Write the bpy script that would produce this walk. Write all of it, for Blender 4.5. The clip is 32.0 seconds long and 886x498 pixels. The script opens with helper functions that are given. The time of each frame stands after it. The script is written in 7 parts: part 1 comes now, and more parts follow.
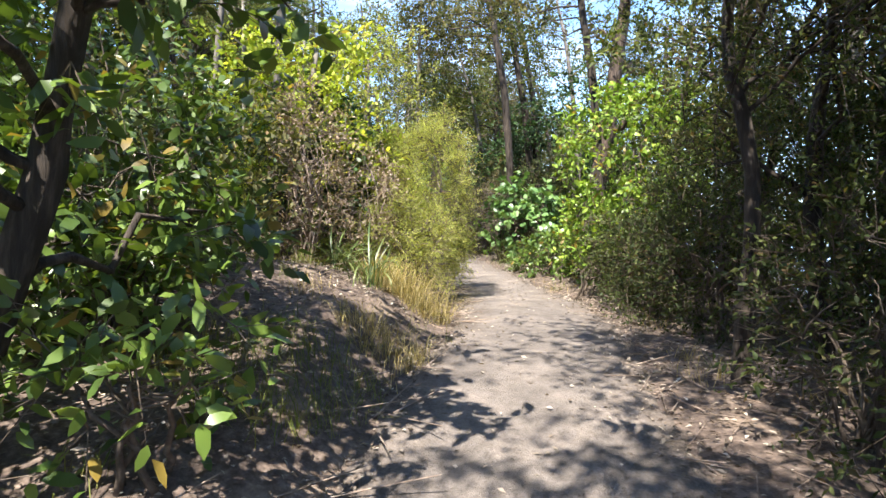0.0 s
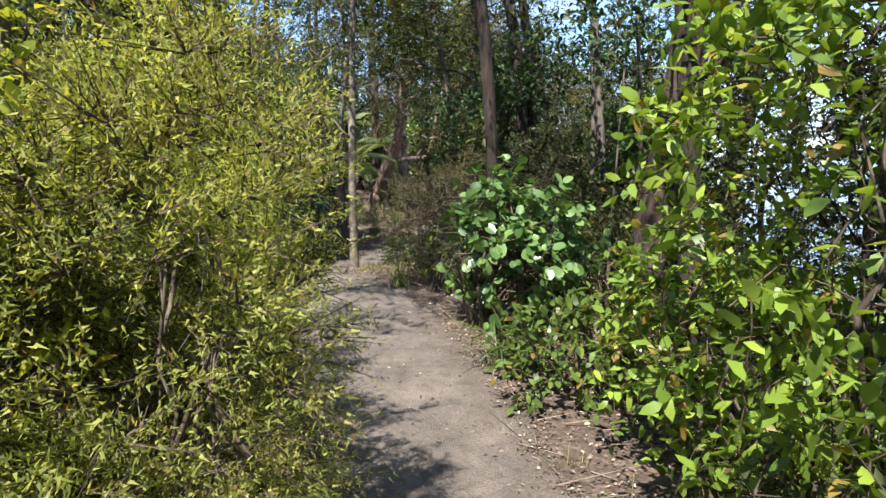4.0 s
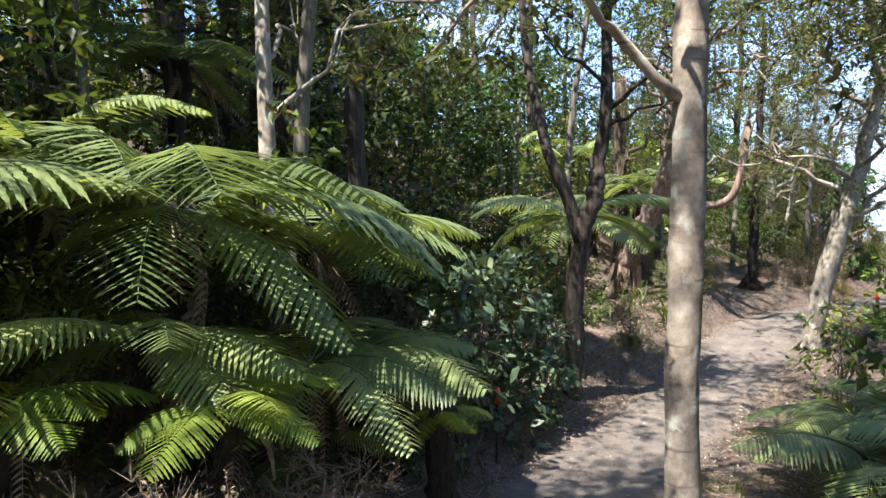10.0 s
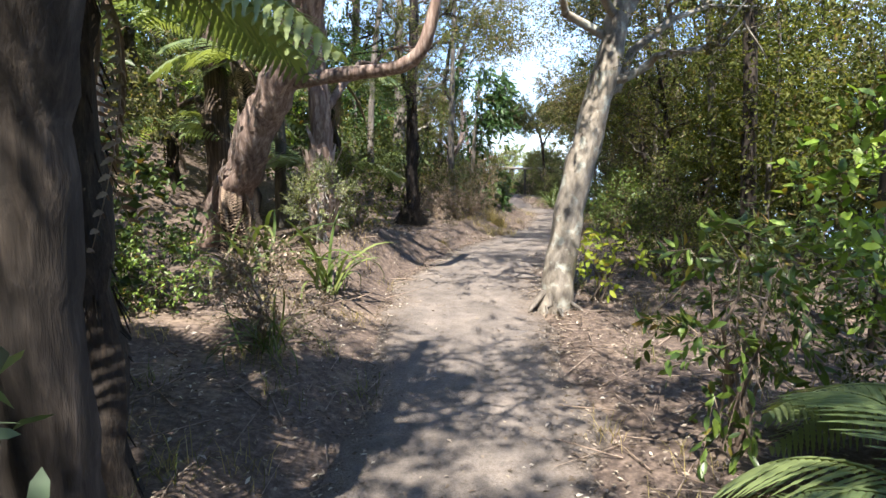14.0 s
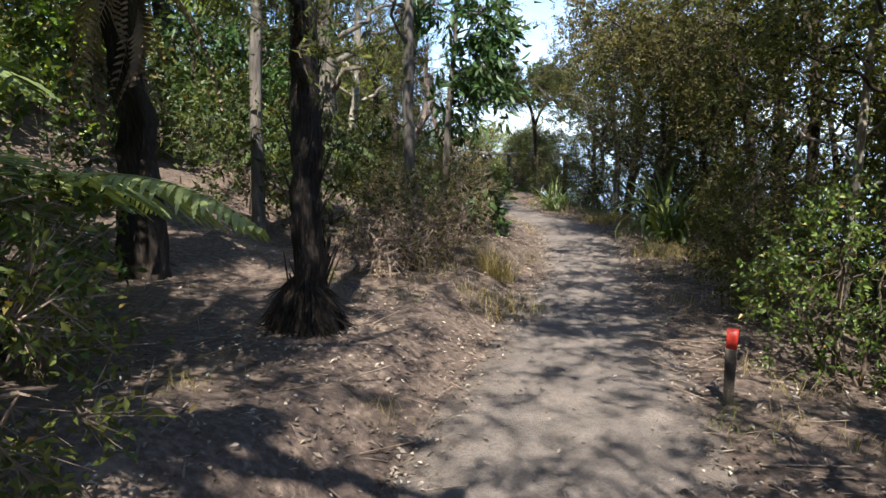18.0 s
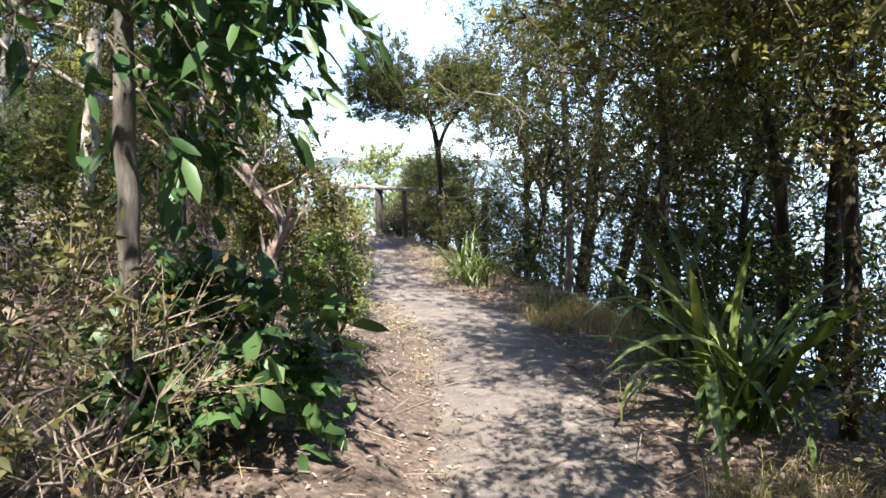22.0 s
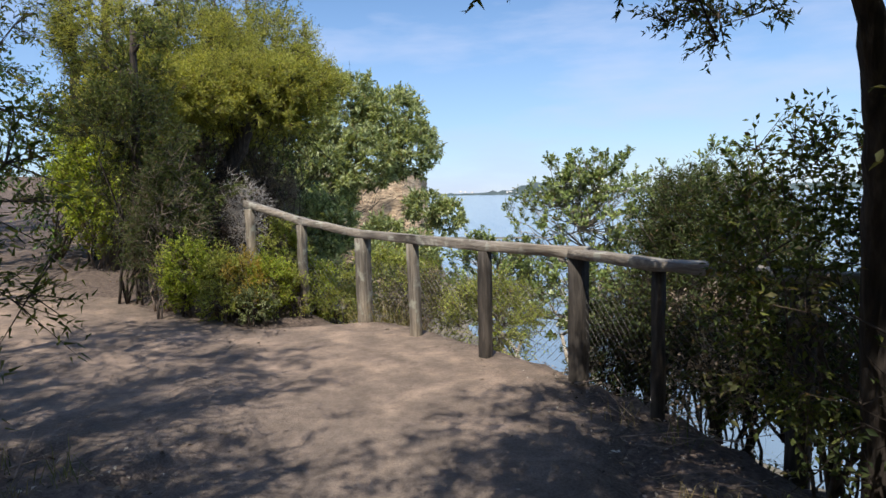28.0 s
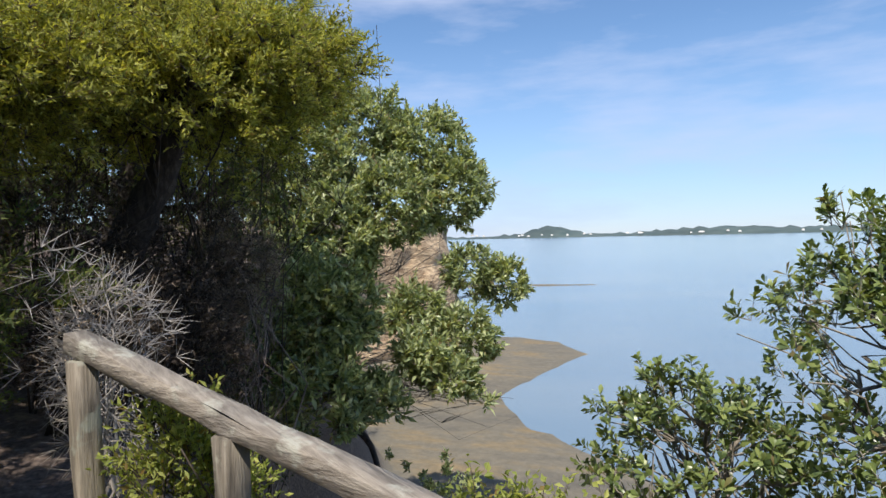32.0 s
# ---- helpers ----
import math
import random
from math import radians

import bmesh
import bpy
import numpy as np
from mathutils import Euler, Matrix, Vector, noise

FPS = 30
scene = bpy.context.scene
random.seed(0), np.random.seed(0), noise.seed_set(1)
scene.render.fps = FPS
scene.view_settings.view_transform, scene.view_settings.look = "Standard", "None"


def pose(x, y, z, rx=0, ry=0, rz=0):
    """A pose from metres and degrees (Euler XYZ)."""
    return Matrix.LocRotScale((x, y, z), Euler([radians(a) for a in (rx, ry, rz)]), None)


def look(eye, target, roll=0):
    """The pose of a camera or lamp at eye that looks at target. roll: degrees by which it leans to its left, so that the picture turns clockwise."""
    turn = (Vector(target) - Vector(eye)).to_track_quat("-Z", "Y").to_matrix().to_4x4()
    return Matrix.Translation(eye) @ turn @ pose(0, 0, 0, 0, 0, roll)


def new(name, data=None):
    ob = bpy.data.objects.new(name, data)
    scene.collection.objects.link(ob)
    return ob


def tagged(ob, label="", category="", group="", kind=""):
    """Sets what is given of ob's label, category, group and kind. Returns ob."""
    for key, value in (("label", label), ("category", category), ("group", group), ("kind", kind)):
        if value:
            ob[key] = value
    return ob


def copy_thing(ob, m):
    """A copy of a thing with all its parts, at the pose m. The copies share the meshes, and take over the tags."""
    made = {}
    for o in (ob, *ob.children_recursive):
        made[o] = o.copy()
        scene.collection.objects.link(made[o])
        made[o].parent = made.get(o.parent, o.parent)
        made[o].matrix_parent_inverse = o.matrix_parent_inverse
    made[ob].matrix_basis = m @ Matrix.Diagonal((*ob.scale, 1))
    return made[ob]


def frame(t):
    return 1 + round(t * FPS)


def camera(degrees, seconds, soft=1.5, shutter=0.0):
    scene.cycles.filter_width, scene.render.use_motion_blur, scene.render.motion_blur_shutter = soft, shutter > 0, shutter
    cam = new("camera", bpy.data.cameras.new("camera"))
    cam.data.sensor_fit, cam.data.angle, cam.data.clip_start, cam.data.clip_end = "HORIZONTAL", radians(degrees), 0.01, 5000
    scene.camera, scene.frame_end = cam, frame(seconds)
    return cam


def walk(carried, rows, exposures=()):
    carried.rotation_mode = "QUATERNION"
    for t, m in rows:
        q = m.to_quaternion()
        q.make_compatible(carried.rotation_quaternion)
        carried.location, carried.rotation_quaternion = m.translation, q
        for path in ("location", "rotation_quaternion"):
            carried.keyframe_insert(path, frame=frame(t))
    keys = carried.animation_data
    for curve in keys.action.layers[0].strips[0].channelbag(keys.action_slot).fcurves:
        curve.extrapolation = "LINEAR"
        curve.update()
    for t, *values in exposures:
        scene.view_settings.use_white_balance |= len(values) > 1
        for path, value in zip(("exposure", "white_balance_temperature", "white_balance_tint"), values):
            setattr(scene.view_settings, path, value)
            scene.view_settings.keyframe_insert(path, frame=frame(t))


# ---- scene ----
cam = camera(70.0, 32.0)
PATH = [
    (0.0, pose(7.826, -22.353, 1.838, 86.20, -0.00, 19.30)),
    (0.5, pose(7.689, -21.710, 1.981, 85.90, 0.41, 19.47)),
    (1.0, pose(7.541, -21.139, 2.109, 84.30, -0.07, 19.81)),
    (1.5, pose(7.417, -20.490, 2.252, 82.50, 0.23, 19.69)),
    (2.0, pose(7.327, -19.907, 2.474, 81.50, 0.11, 19.39)),
    (2.5, pose(7.146, -19.225, 2.501, 81.20, 0.01, 19.50)),
    (3.0, pose(7.018, -18.446, 2.523, 80.90, 0.09, 19.09)),
    (3.5, pose(6.813, -17.651, 2.493, 81.10, 0.11, 17.99)),
    (5.5, pose(5.896, -15.058, 2.463, 84.70, -0.00, 18.00)),
    (6.0, pose(5.648, -14.383, 2.493, 84.90, 0.28, 17.77)),
    (6.5, pose(5.391, -13.680, 2.547, 83.78, 0.21, 27.92)),
    (7.0, pose(4.993, -13.031, 2.520, 84.45, 0.17, 31.84)),
    (7.5, pose(4.637, -12.381, 2.507, 84.56, 0.38, 32.02)),
    (8.0, pose(4.140, -11.738, 2.450, 83.97, 0.47, 36.33)),
    (8.5, pose(3.714, -11.180, 2.471, 81.77, 0.77, 36.41)),
    (9.0, pose(3.181, -10.559, 2.456, 83.68, 0.60, 36.72)),
    (9.5, pose(2.799, -9.960, 2.447, 85.08, 1.01, 36.79)),
    (10.0, pose(2.353, -9.341, 2.421, 86.57, 0.68, 36.51)),
    (10.5, pose(1.938, -8.727, 2.383, 87.45, 0.72, 35.81)),
    (11.0, pose(1.471, -8.089, 2.327, 87.50, 0.64, 33.81)),
    (11.5, pose(1.054, -7.471, 2.192, 87.73, 0.67, 30.69)),
    (12.0, pose(0.819, -6.792, 2.070, 86.70, 0.71, 20.24)),
    (12.5, pose(0.572, -6.120, 1.921, 82.70, 0.99, 20.02)),
    (13.0, pose(0.408, -5.437, 1.760, 82.20, 0.74, 18.43)),
    (13.5, pose(0.221, -4.684, 1.647, 82.14, 0.48, 11.23)),
    (14.0, pose(0.160, -3.876, 1.532, 82.33, 0.45, 0.99)),
    (14.5, pose(0.050, -3.050, 1.470, 81.76, 0.55, -0.22)),
    (16.5, pose(0.000, 0.000, 1.500, 81.10, 0.60, 0.00)),
    (17.0, pose(0.001, 0.785, 1.610, 80.70, 0.71, 0.08)),
    (17.5, pose(0.071, 1.560, 1.651, 80.39, 0.51, -1.20)),
    (18.0, pose(0.186, 2.225, 1.732, 80.28, 0.52, -2.42)),
    (18.5, pose(0.440, 2.958, 1.800, 80.08, 0.46, -4.13)),
    (19.0, pose(0.579, 3.736, 1.863, 80.49, 0.22, -6.32)),
    (19.5, pose(0.786, 4.458, 1.865, 80.40, 0.39, -7.76)),
    (20.0, pose(0.901, 5.271, 1.852, 80.70, 0.33, -8.16)),
    (20.5, pose(1.108, 5.967, 1.834, 80.81, 0.21, -8.95)),
    (21.0, pose(1.222, 6.731, 1.807, 81.42, 0.59, -9.11)),
    (21.5, pose(1.360, 7.386, 1.819, 81.72, 0.50, -9.70)),
    (22.0, pose(1.475, 8.036, 1.809, 82.43, 0.56, -9.91)),
    (22.5, pose(1.590, 8.709, 1.796, 82.43, 0.76, -9.94)),
    (23.0, pose(1.728, 9.431, 1.798, 82.93, 0.62, -10.23)),
    (23.5, pose(1.981, 10.105, 1.783, 83.24, 0.67, -10.54)),
    (24.0, pose(2.303, 10.664, 1.785, 83.25, 0.65, -11.34)),
    (24.5, pose(2.441, 11.341, 1.794, 83.06, 0.53, -11.43)),
    (25.0, pose(2.579, 12.131, 1.785, 83.05, 0.79, -11.06)),
    (25.5, pose(2.602, 12.922, 1.777, 83.63, 0.70, -10.34)),
    (26.0, pose(2.648, 13.637, 1.735, 84.22, 0.59, -9.11)),
    (26.5, pose(2.555, 14.450, 1.725, 84.20, 0.27, -0.15)),
    (28.5, pose(1.867, 17.591, 1.869, 85.58, 1.08, 8.33)),
    (29.0, pose(1.568, 18.317, 1.898, 86.28, 1.10, 8.42)),
    (29.5, pose(1.453, 18.971, 1.913, 86.59, 1.21, 8.51)),
    (30.0, pose(1.224, 19.700, 1.964, 86.99, 1.01, 8.54)),
    (30.5, pose(1.063, 20.335, 2.006, 87.69, 1.23, 9.01)),
    (31.0, pose(0.880, 21.068, 2.080, 87.88, 1.17, 9.21)),
    (31.5, pose(0.536, 21.706, 2.146, 88.46, 1.09, 9.22)),
    (32.0, pose(0.375, 22.288, 2.150, 88.95, 1.21, 9.19)),
]
EXPOSURES = [(0.0, 1.9), (3.0, 1.35), (6.0, 1.1), (8.0, 1.2), (9.0, 1.6), (10.0, 1.75), (12.0, 1.6), (14.0, 1.75), (17.0, 1.1), (18.5, 1.5), (20.0, 2.0), (22.0, 2.0), (23.0, 1.9), (24.0, 1.4), (25.0, 0.95), (26.5, 0.6), (28.5, 0.25), (32.0, 0.25)]
walk(cam, PATH, EXPOSURES)

# ---- light ----
SUN_AZ, SUN_EL = radians(186), radians(59)     # compass way to the sun from +y towards +x, height
SEA = -7.0
world = bpy.data.worlds.new("world")
scene.world = world
world.use_nodes = True
wn, wl = world.node_tree.nodes, world.node_tree.links
wn.clear()
w_out, w_bg, w_sky = wn.new("ShaderNodeOutputWorld"), wn.new("ShaderNodeBackground"), wn.new("ShaderNodeTexSky")
w_sky.sky_type, w_sky.sun_disc = "NISHITA", False
w_sky.sun_elevation, w_sky.sun_rotation = SUN_EL, SUN_AZ
w_sky.air_density, w_sky.dust_density, w_sky.ozone_density = 1.0, 0.0, 3.5
w_bg.inputs["Strength"].default_value = 0.125
# thin high cloud: bands of stretched noise over the sky
w_tc, w_map, w_no, w_rp, w_mix = (wn.new(k) for k in ("ShaderNodeTexCoord", "ShaderNodeMapping", "ShaderNodeTexNoise", "ShaderNodeValToRGB", "ShaderNodeMixRGB"))
w_map.inputs["Scale"].default_value = (1.6, 1.6, 7.0)
w_map.inputs["Rotation"].default_value = (0.12, 0.06, 0.3)
w_no.inputs["Scale"].default_value, w_no.inputs["Detail"].default_value, w_no.inputs["Roughness"].default_value = 1.5, 7, 0.55
w_rp.color_ramp.elements[0].position, w_rp.color_ramp.elements[1].position = 0.48, 0.74
w_rp.color_ramp.elements[1].color = (0.75, 0.75, 0.75, 1)
w_mix.inputs[2].default_value = (5.0, 5.5, 7.1, 1)
wl.new(w_tc.outputs["Generated"], w_map.inputs["Vector"])
wl.new(w_map.outputs[0], w_no.inputs["Vector"])
wl.new(w_no.outputs["Fac"], w_rp.inputs[0])
wl.new(w_rp.outputs[0], w_mix.inputs[0])
w_deep = wn.new("ShaderNodeMixRGB")
w_deep.blend_type = "MULTIPLY"
w_deep.inputs[0].default_value, w_deep.inputs[2].default_value = 1.0, (0.87, 0.97, 1.06, 1)
wl.new(w_sky.outputs[0], w_deep.inputs[1])
wl.new(w_deep.outputs[0], w_mix.inputs[1])
# pale haze low over the water
w_sep, w_hz, w_mix2 = wn.new("ShaderNodeSeparateXYZ"), wn.new("ShaderNodeMapRange"), wn.new("ShaderNodeMixRGB")
w_hz.inputs["From Min"].default_value, w_hz.inputs["From Max"].default_value = 0.0, 0.30
w_hz.inputs["To Min"].default_value, w_hz.inputs["To Max"].default_value = 0.6, 0.0
w_mix2.inputs[2].default_value = (2.7, 3.7, 6.1, 1)
wl.new(w_tc.outputs["Generated"], w_sep.inputs[0])
wl.new(w_sep.outputs["Z"], w_hz.inputs[0])
wl.new(w_hz.outputs[0], w_mix2.inputs[0])
wl.new(w_mix.outputs[0], w_mix2.inputs[1])
wl.new(w_mix2.outputs[0], w_bg.inputs[0])
wl.new(w_bg.outputs[0], w_out.inputs[0])
sun = new("sun", bpy.data.lights.new("sun", "SUN"))
sun.data.energy, sun.data.angle, sun.data.color = 5.0, radians(0.55), (1.0, 0.94, 0.84)
SUN_WAY = Vector((math.sin(SUN_AZ) * math.cos(SUN_EL), math.cos(SUN_AZ) * math.cos(SUN_EL), math.sin(SUN_EL)))
sun.matrix_world = look(SUN_WAY * 60, (0, 0, 0))


# ---- materials ----
def shader(name):
    m = bpy.data.materials.new(name)
    m.use_nodes = True
    nt = m.node_tree
    return m, nt, nt.nodes["Principled BSDF"], nt.nodes["Material Output"]


def ramp(nt, source, stops):
    r = nt.nodes.new("ShaderNodeValToRGB")
    e = r.color_ramp.elements
    while len(e) < len(stops):
        e.new(0.5)
    for k, (p, c) in enumerate(stops):
        e[k].position, e[k].color = p, (*c, 1)
    nt.links.new(source, r.inputs[0])
    return r.outputs[0]


def noise_tex(nt, scale, detail=4, rough=0.6, stretch=(1, 1, 1), vector="Object", turn=0.0):
    tc, mp, no = nt.nodes.new("ShaderNodeTexCoord"), nt.nodes.new("ShaderNodeMapping"), nt.nodes.new("ShaderNodeTexNoise")
    mp.inputs["Scale"].default_value = stretch
    no.inputs["Scale"].default_value, no.inputs["Detail"].default_value, no.inputs["Roughness"].default_value = scale, detail, rough
    if turn:
        rot = nt.nodes.new("ShaderNodeMapping")
        rot.inputs["Rotation"].default_value = (0, 0, turn)
        nt.links.new(tc.outputs[vector], rot.inputs[0])
        nt.links.new(rot.outputs[0], mp.inputs[0])
    else:
        nt.links.new(tc.outputs[vector], mp.inputs[0])
    nt.links.new(mp.outputs[0], no.inputs["Vector"])
    return no.outputs["Fac"]


def blend(nt, a, b, fac, mode="MIX"):
    m = nt.nodes.new("ShaderNodeMixRGB")
    m.blend_type = mode
    for k, v in enumerate((fac, a, b)):
        if isinstance(v, (int, float)):
            m.inputs[k].default_value = v
        elif isinstance(v, tuple):
            m.inputs[k].default_value = (*v, 1)
        else:
            nt.links.new(v, m.inputs[k])
    return m.outputs[0]


def bump(nt, bs, height, strength, dist):
    b = nt.nodes.new("ShaderNodeBump")
    b.inputs["Strength"].default_value, b.inputs["Distance"].default_value = strength, dist
    nt.links.new(height, b.inputs["Height"])
    nt.links.new(b.outputs[0], bs.inputs["Normal"])


def leaf_mat(name, dark, mid, light, rough=0.45, glow=0.35, dead=None, shine=0.4, vivid=(1.8, 1.7, 1.25)):
    """A leaf's colour varies leaf by leaf; light passes partly through it."""
    m, nt, bs, out = shader(name)
    g = nt.nodes.new("ShaderNodeNewGeometry")
    dark, mid, light = (tuple(min(v * k, 0.6) for v, k in zip(c, vivid)) for c in (dark, mid, light))
    stops = [(0.0, dark), (0.45, mid), (0.93, light)]
    if dead:
        stops.append((0.965, dead))
    col = ramp(nt, g.outputs["Random Per Island"], stops)
    patch = noise_tex(nt, 1.7, 3, vector="Object")
    col = blend(nt, col, ramp(nt, patch, [(0.3, (0.72, 0.74, 0.7)), (0.7, (1.22, 1.2, 1.1))]), 1.0, "MULTIPLY")
    nt.links.new(col, bs.inputs["Base Color"])
    bs.inputs["Roughness"].default_value = rough
    bs.inputs["Specular IOR Level"].default_value = shine
    tr, mx = nt.nodes.new("ShaderNodeBsdfTranslucent"), nt.nodes.new("ShaderNodeMixShader")
    warm = blend(nt, col, (1.35, 1.3, 0.55), 1.0, "MULTIPLY")
    nt.links.new(warm, tr.inputs[0])
    mx.inputs[0].default_value = glow
    nt.links.new(bs.outputs[0], mx.inputs[1])
    nt.links.new(tr.outputs[0], mx.inputs[2])
    nt.links.new(mx.outputs[0], out.inputs[0])
    return m


def bark_mat(name, dark, mid, light, stretch=(6, 6, 0.7), scale=4.0, strength=0.8, rings=False, lichen=None, turn=0.0):
    m, nt, bs, _ = shader(name)
    f = noise_tex(nt, scale, 6, 0.65, stretch, "Object", turn)
    col = ramp(nt, f, [(0.28, dark), (0.5, mid), (0.74, light)])
    big = noise_tex(nt, 1.3, 3)
    col = blend(nt, col, ramp(nt, big, [(0.35, (0.7, 0.7, 0.72)), (0.65, (1.15, 1.1, 1.05))]), 1.0, "MULTIPLY")
    if rings:
        r = noise_tex(nt, 5.0, 3, 0.5, (0.5, 0.5, 7.0))
        col = blend(nt, col, dark, ramp(nt, r, [(0.6, (0, 0, 0)), (0.68, (0.75, 0.75, 0.75))]))
    if lichen:
        l = noise_tex(nt, 7.0, 5, 0.6)
        col = blend(nt, col, lichen, ramp(nt, l, [(0.55, (0, 0, 0)), (0.64, (0.8, 0.8, 0.8))]))
    nt.links.new(col, bs.inputs["Base Color"])
    bs.inputs["Roughness"].default_value = 0.9
    bump(nt, bs, f, strength, 0.02)
    return m


def plain_mat(name, a, b, scale=8.0, rough=0.8, strength=0.3, stretch=(1, 1, 1), metal=0.0, dist=0.01):
    m, nt, bs, _ = shader(name)
    f = noise_tex(nt, scale, 5, 0.6, stretch)
    big = noise_tex(nt, scale * 0.17, 3)
    col = blend(nt, ramp(nt, f, [(0.3, a), (0.7, b)]), ramp(nt, big, [(0.35, (0.75, 0.75, 0.75)), (0.65, (1.15, 1.15, 1.15))]), 1.0, "MULTIPLY")
    nt.links.new(col, bs.inputs["Base Color"])
    bs.inputs["Roughness"].default_value, bs.inputs["Metallic"].default_value = rough, metal
    bump(nt, bs, f, strength, dist)
    return m


M = {}
M["kanuka"] = leaf_mat("kanuka_leaf", (0.030, 0.042, 0.012), (0.065, 0.085, 0.022), (0.13, 0.14, 0.035), 0.6, 0.35, (0.15, 0.10, 0.04), 0.25, (1.5, 1.5, 1.7))
# darker copy of the kanuka leaf; its colour also stands in for shade
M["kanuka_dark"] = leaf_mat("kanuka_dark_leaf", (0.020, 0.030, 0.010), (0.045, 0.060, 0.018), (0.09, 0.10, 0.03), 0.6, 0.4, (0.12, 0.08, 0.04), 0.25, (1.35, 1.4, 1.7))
M["kanuka_rust"] = leaf_mat("kanuka_rust_leaf", (0.042, 0.045, 0.020), (0.085, 0.084, 0.040), (0.16, 0.14, 0.065), 0.6, 0.42, (0.26, 0.18, 0.10), 0.2, (1.3, 1.35, 1.4))
M["sun_through"] = leaf_mat("backlit_olive_leaf", (0.040, 0.052, 0.016), (0.085, 0.100, 0.032), (0.16, 0.17, 0.05), 0.55, 0.55, (0.2, 0.14, 0.06), 0.3, (1.4, 1.4, 1.5))
M["lime"] = leaf_mat("lime_leaf", (0.10, 0.145, 0.030), (0.19, 0.25, 0.05), (0.31, 0.35, 0.09), 0.5, 0.48, (0.30, 0.24, 0.05))
M["golden"] = leaf_mat("golden_green_leaf", (0.10, 0.128, 0.045), (0.18, 0.215, 0.08), (0.28, 0.30, 0.13), 0.55, 0.48, (0.28, 0.20, 0.07), 0.25)
M["pale_tip"] = leaf_mat("pale_tip_leaf", (0.085, 0.105, 0.048), (0.17, 0.20, 0.095), (0.33, 0.35, 0.20), 0.55, 0.42, None, 0.25, (1.3, 1.3, 1.4))
M["ochre_leaf"] = leaf_mat("ochre_leaf", (0.11, 0.095, 0.035), (0.22, 0.175, 0.06), (0.34, 0.26, 0.11), 0.55, 0.42, None, 0.25)
# dead brown leaf, its colour darkened for deep shade under the kanuka crowns
M["withered"] = leaf_mat("shaded_withered_leaf", (0.030, 0.022, 0.017), (0.075, 0.055, 0.043), (0.15, 0.115, 0.09), 0.8, 0.15, None, 0.15, (1.2, 1.2, 1.3))
M["broad"] = leaf_mat("broad_leaf", (0.022, 0.044, 0.014), (0.048, 0.084, 0.024), (0.09, 0.14, 0.038), 0.38, 0.3, (0.22, 0.16, 0.04), 0.5)
# brighter copy of the broad leaf, sunlight put into the colour
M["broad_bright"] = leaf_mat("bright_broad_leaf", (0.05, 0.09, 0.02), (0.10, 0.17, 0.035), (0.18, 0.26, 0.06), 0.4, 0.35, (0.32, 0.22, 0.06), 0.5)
M["glossy"] = leaf_mat("glossy_leaf", (0.014, 0.034, 0.018), (0.028, 0.062, 0.028), (0.045, 0.085, 0.042), 0.42, 0.25, None, 0.3)
# darker copy of the broad leaf, the wood's shade put into the colour
M["shaded_broad"] = leaf_mat("shaded_broad_leaf", (0.016, 0.030, 0.011), (0.036, 0.058, 0.020), (0.070, 0.100, 0.034), 0.42, 0.28, (0.16, 0.11, 0.04), 0.35, (1.4, 1.35, 1.2))
M["grey_green"] = leaf_mat("grey_green_leaf", (0.020, 0.038, 0.032), (0.042, 0.072, 0.060), (0.085, 0.12, 0.10), 0.42, 0.25, (0.16, 0.11, 0.05), 0.45)
M["pohutukawa"] = leaf_mat("cliff_tree_leaf", (0.055, 0.080, 0.042), (0.128, 0.165, 0.088), (0.25, 0.285, 0.175), 0.36, 0.40, (0.2, 0.16, 0.07), 0.55, (2.3, 2.1, 2.0))
M["rosette"] = leaf_mat("rosette_leaf", (0.034, 0.052, 0.026), (0.08, 0.108, 0.046), (0.15, 0.18, 0.085), 0.33, 0.3, (0.2, 0.16, 0.07), 0.5, (2.3, 2.2, 1.7))
# kanuka leaf with the sun on the lookout crowns put into its colour
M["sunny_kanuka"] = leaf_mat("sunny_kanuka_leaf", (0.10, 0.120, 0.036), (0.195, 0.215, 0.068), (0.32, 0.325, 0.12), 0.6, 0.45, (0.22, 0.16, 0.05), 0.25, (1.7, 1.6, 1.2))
M["fern"] = leaf_mat("fern_frond", (0.045, 0.085, 0.04), (0.075, 0.13, 0.06), (0.12, 0.18, 0.085), 0.5, 0.38, None, 0.35)
M["grass"] = leaf_mat("dry_grass_blade", (0.11, 0.10, 0.04), (0.22, 0.18, 0.075), (0.36, 0.29, 0.14), 0.7, 0.3, None, 0.2, (1.25, 1.25, 1.4))
M["grass_green"] = leaf_mat("green_grass_blade", (0.05, 0.065, 0.018), (0.10, 0.11, 0.03), (0.18, 0.16, 0.06), 0.65, 0.3, None, 0.2, (1.2, 1.3, 1.2))
M["litter"] = leaf_mat("leaf_litter", (0.055, 0.040, 0.032), (0.14, 0.108, 0.085), (0.36, 0.30, 0.25), 0.7, 0.1, (0.52, 0.47, 0.42), 0.3, (1.0, 1.0, 1.05))
M["pale_litter"] = leaf_mat("bleached_leaf_litter", (0.16, 0.122, 0.098), (0.27, 0.228, 0.195), (0.44, 0.395, 0.355), 0.6, 0.1, None, 0.35, (1.0, 1.0, 1.05))
M["dead_leaf"] = leaf_mat("dead_leaf", (0.10, 0.075, 0.052), (0.21, 0.165, 0.125), (0.34, 0.285, 0.23), 0.8, 0.2, None, 0.2, (1.3, 1.25, 1.3))
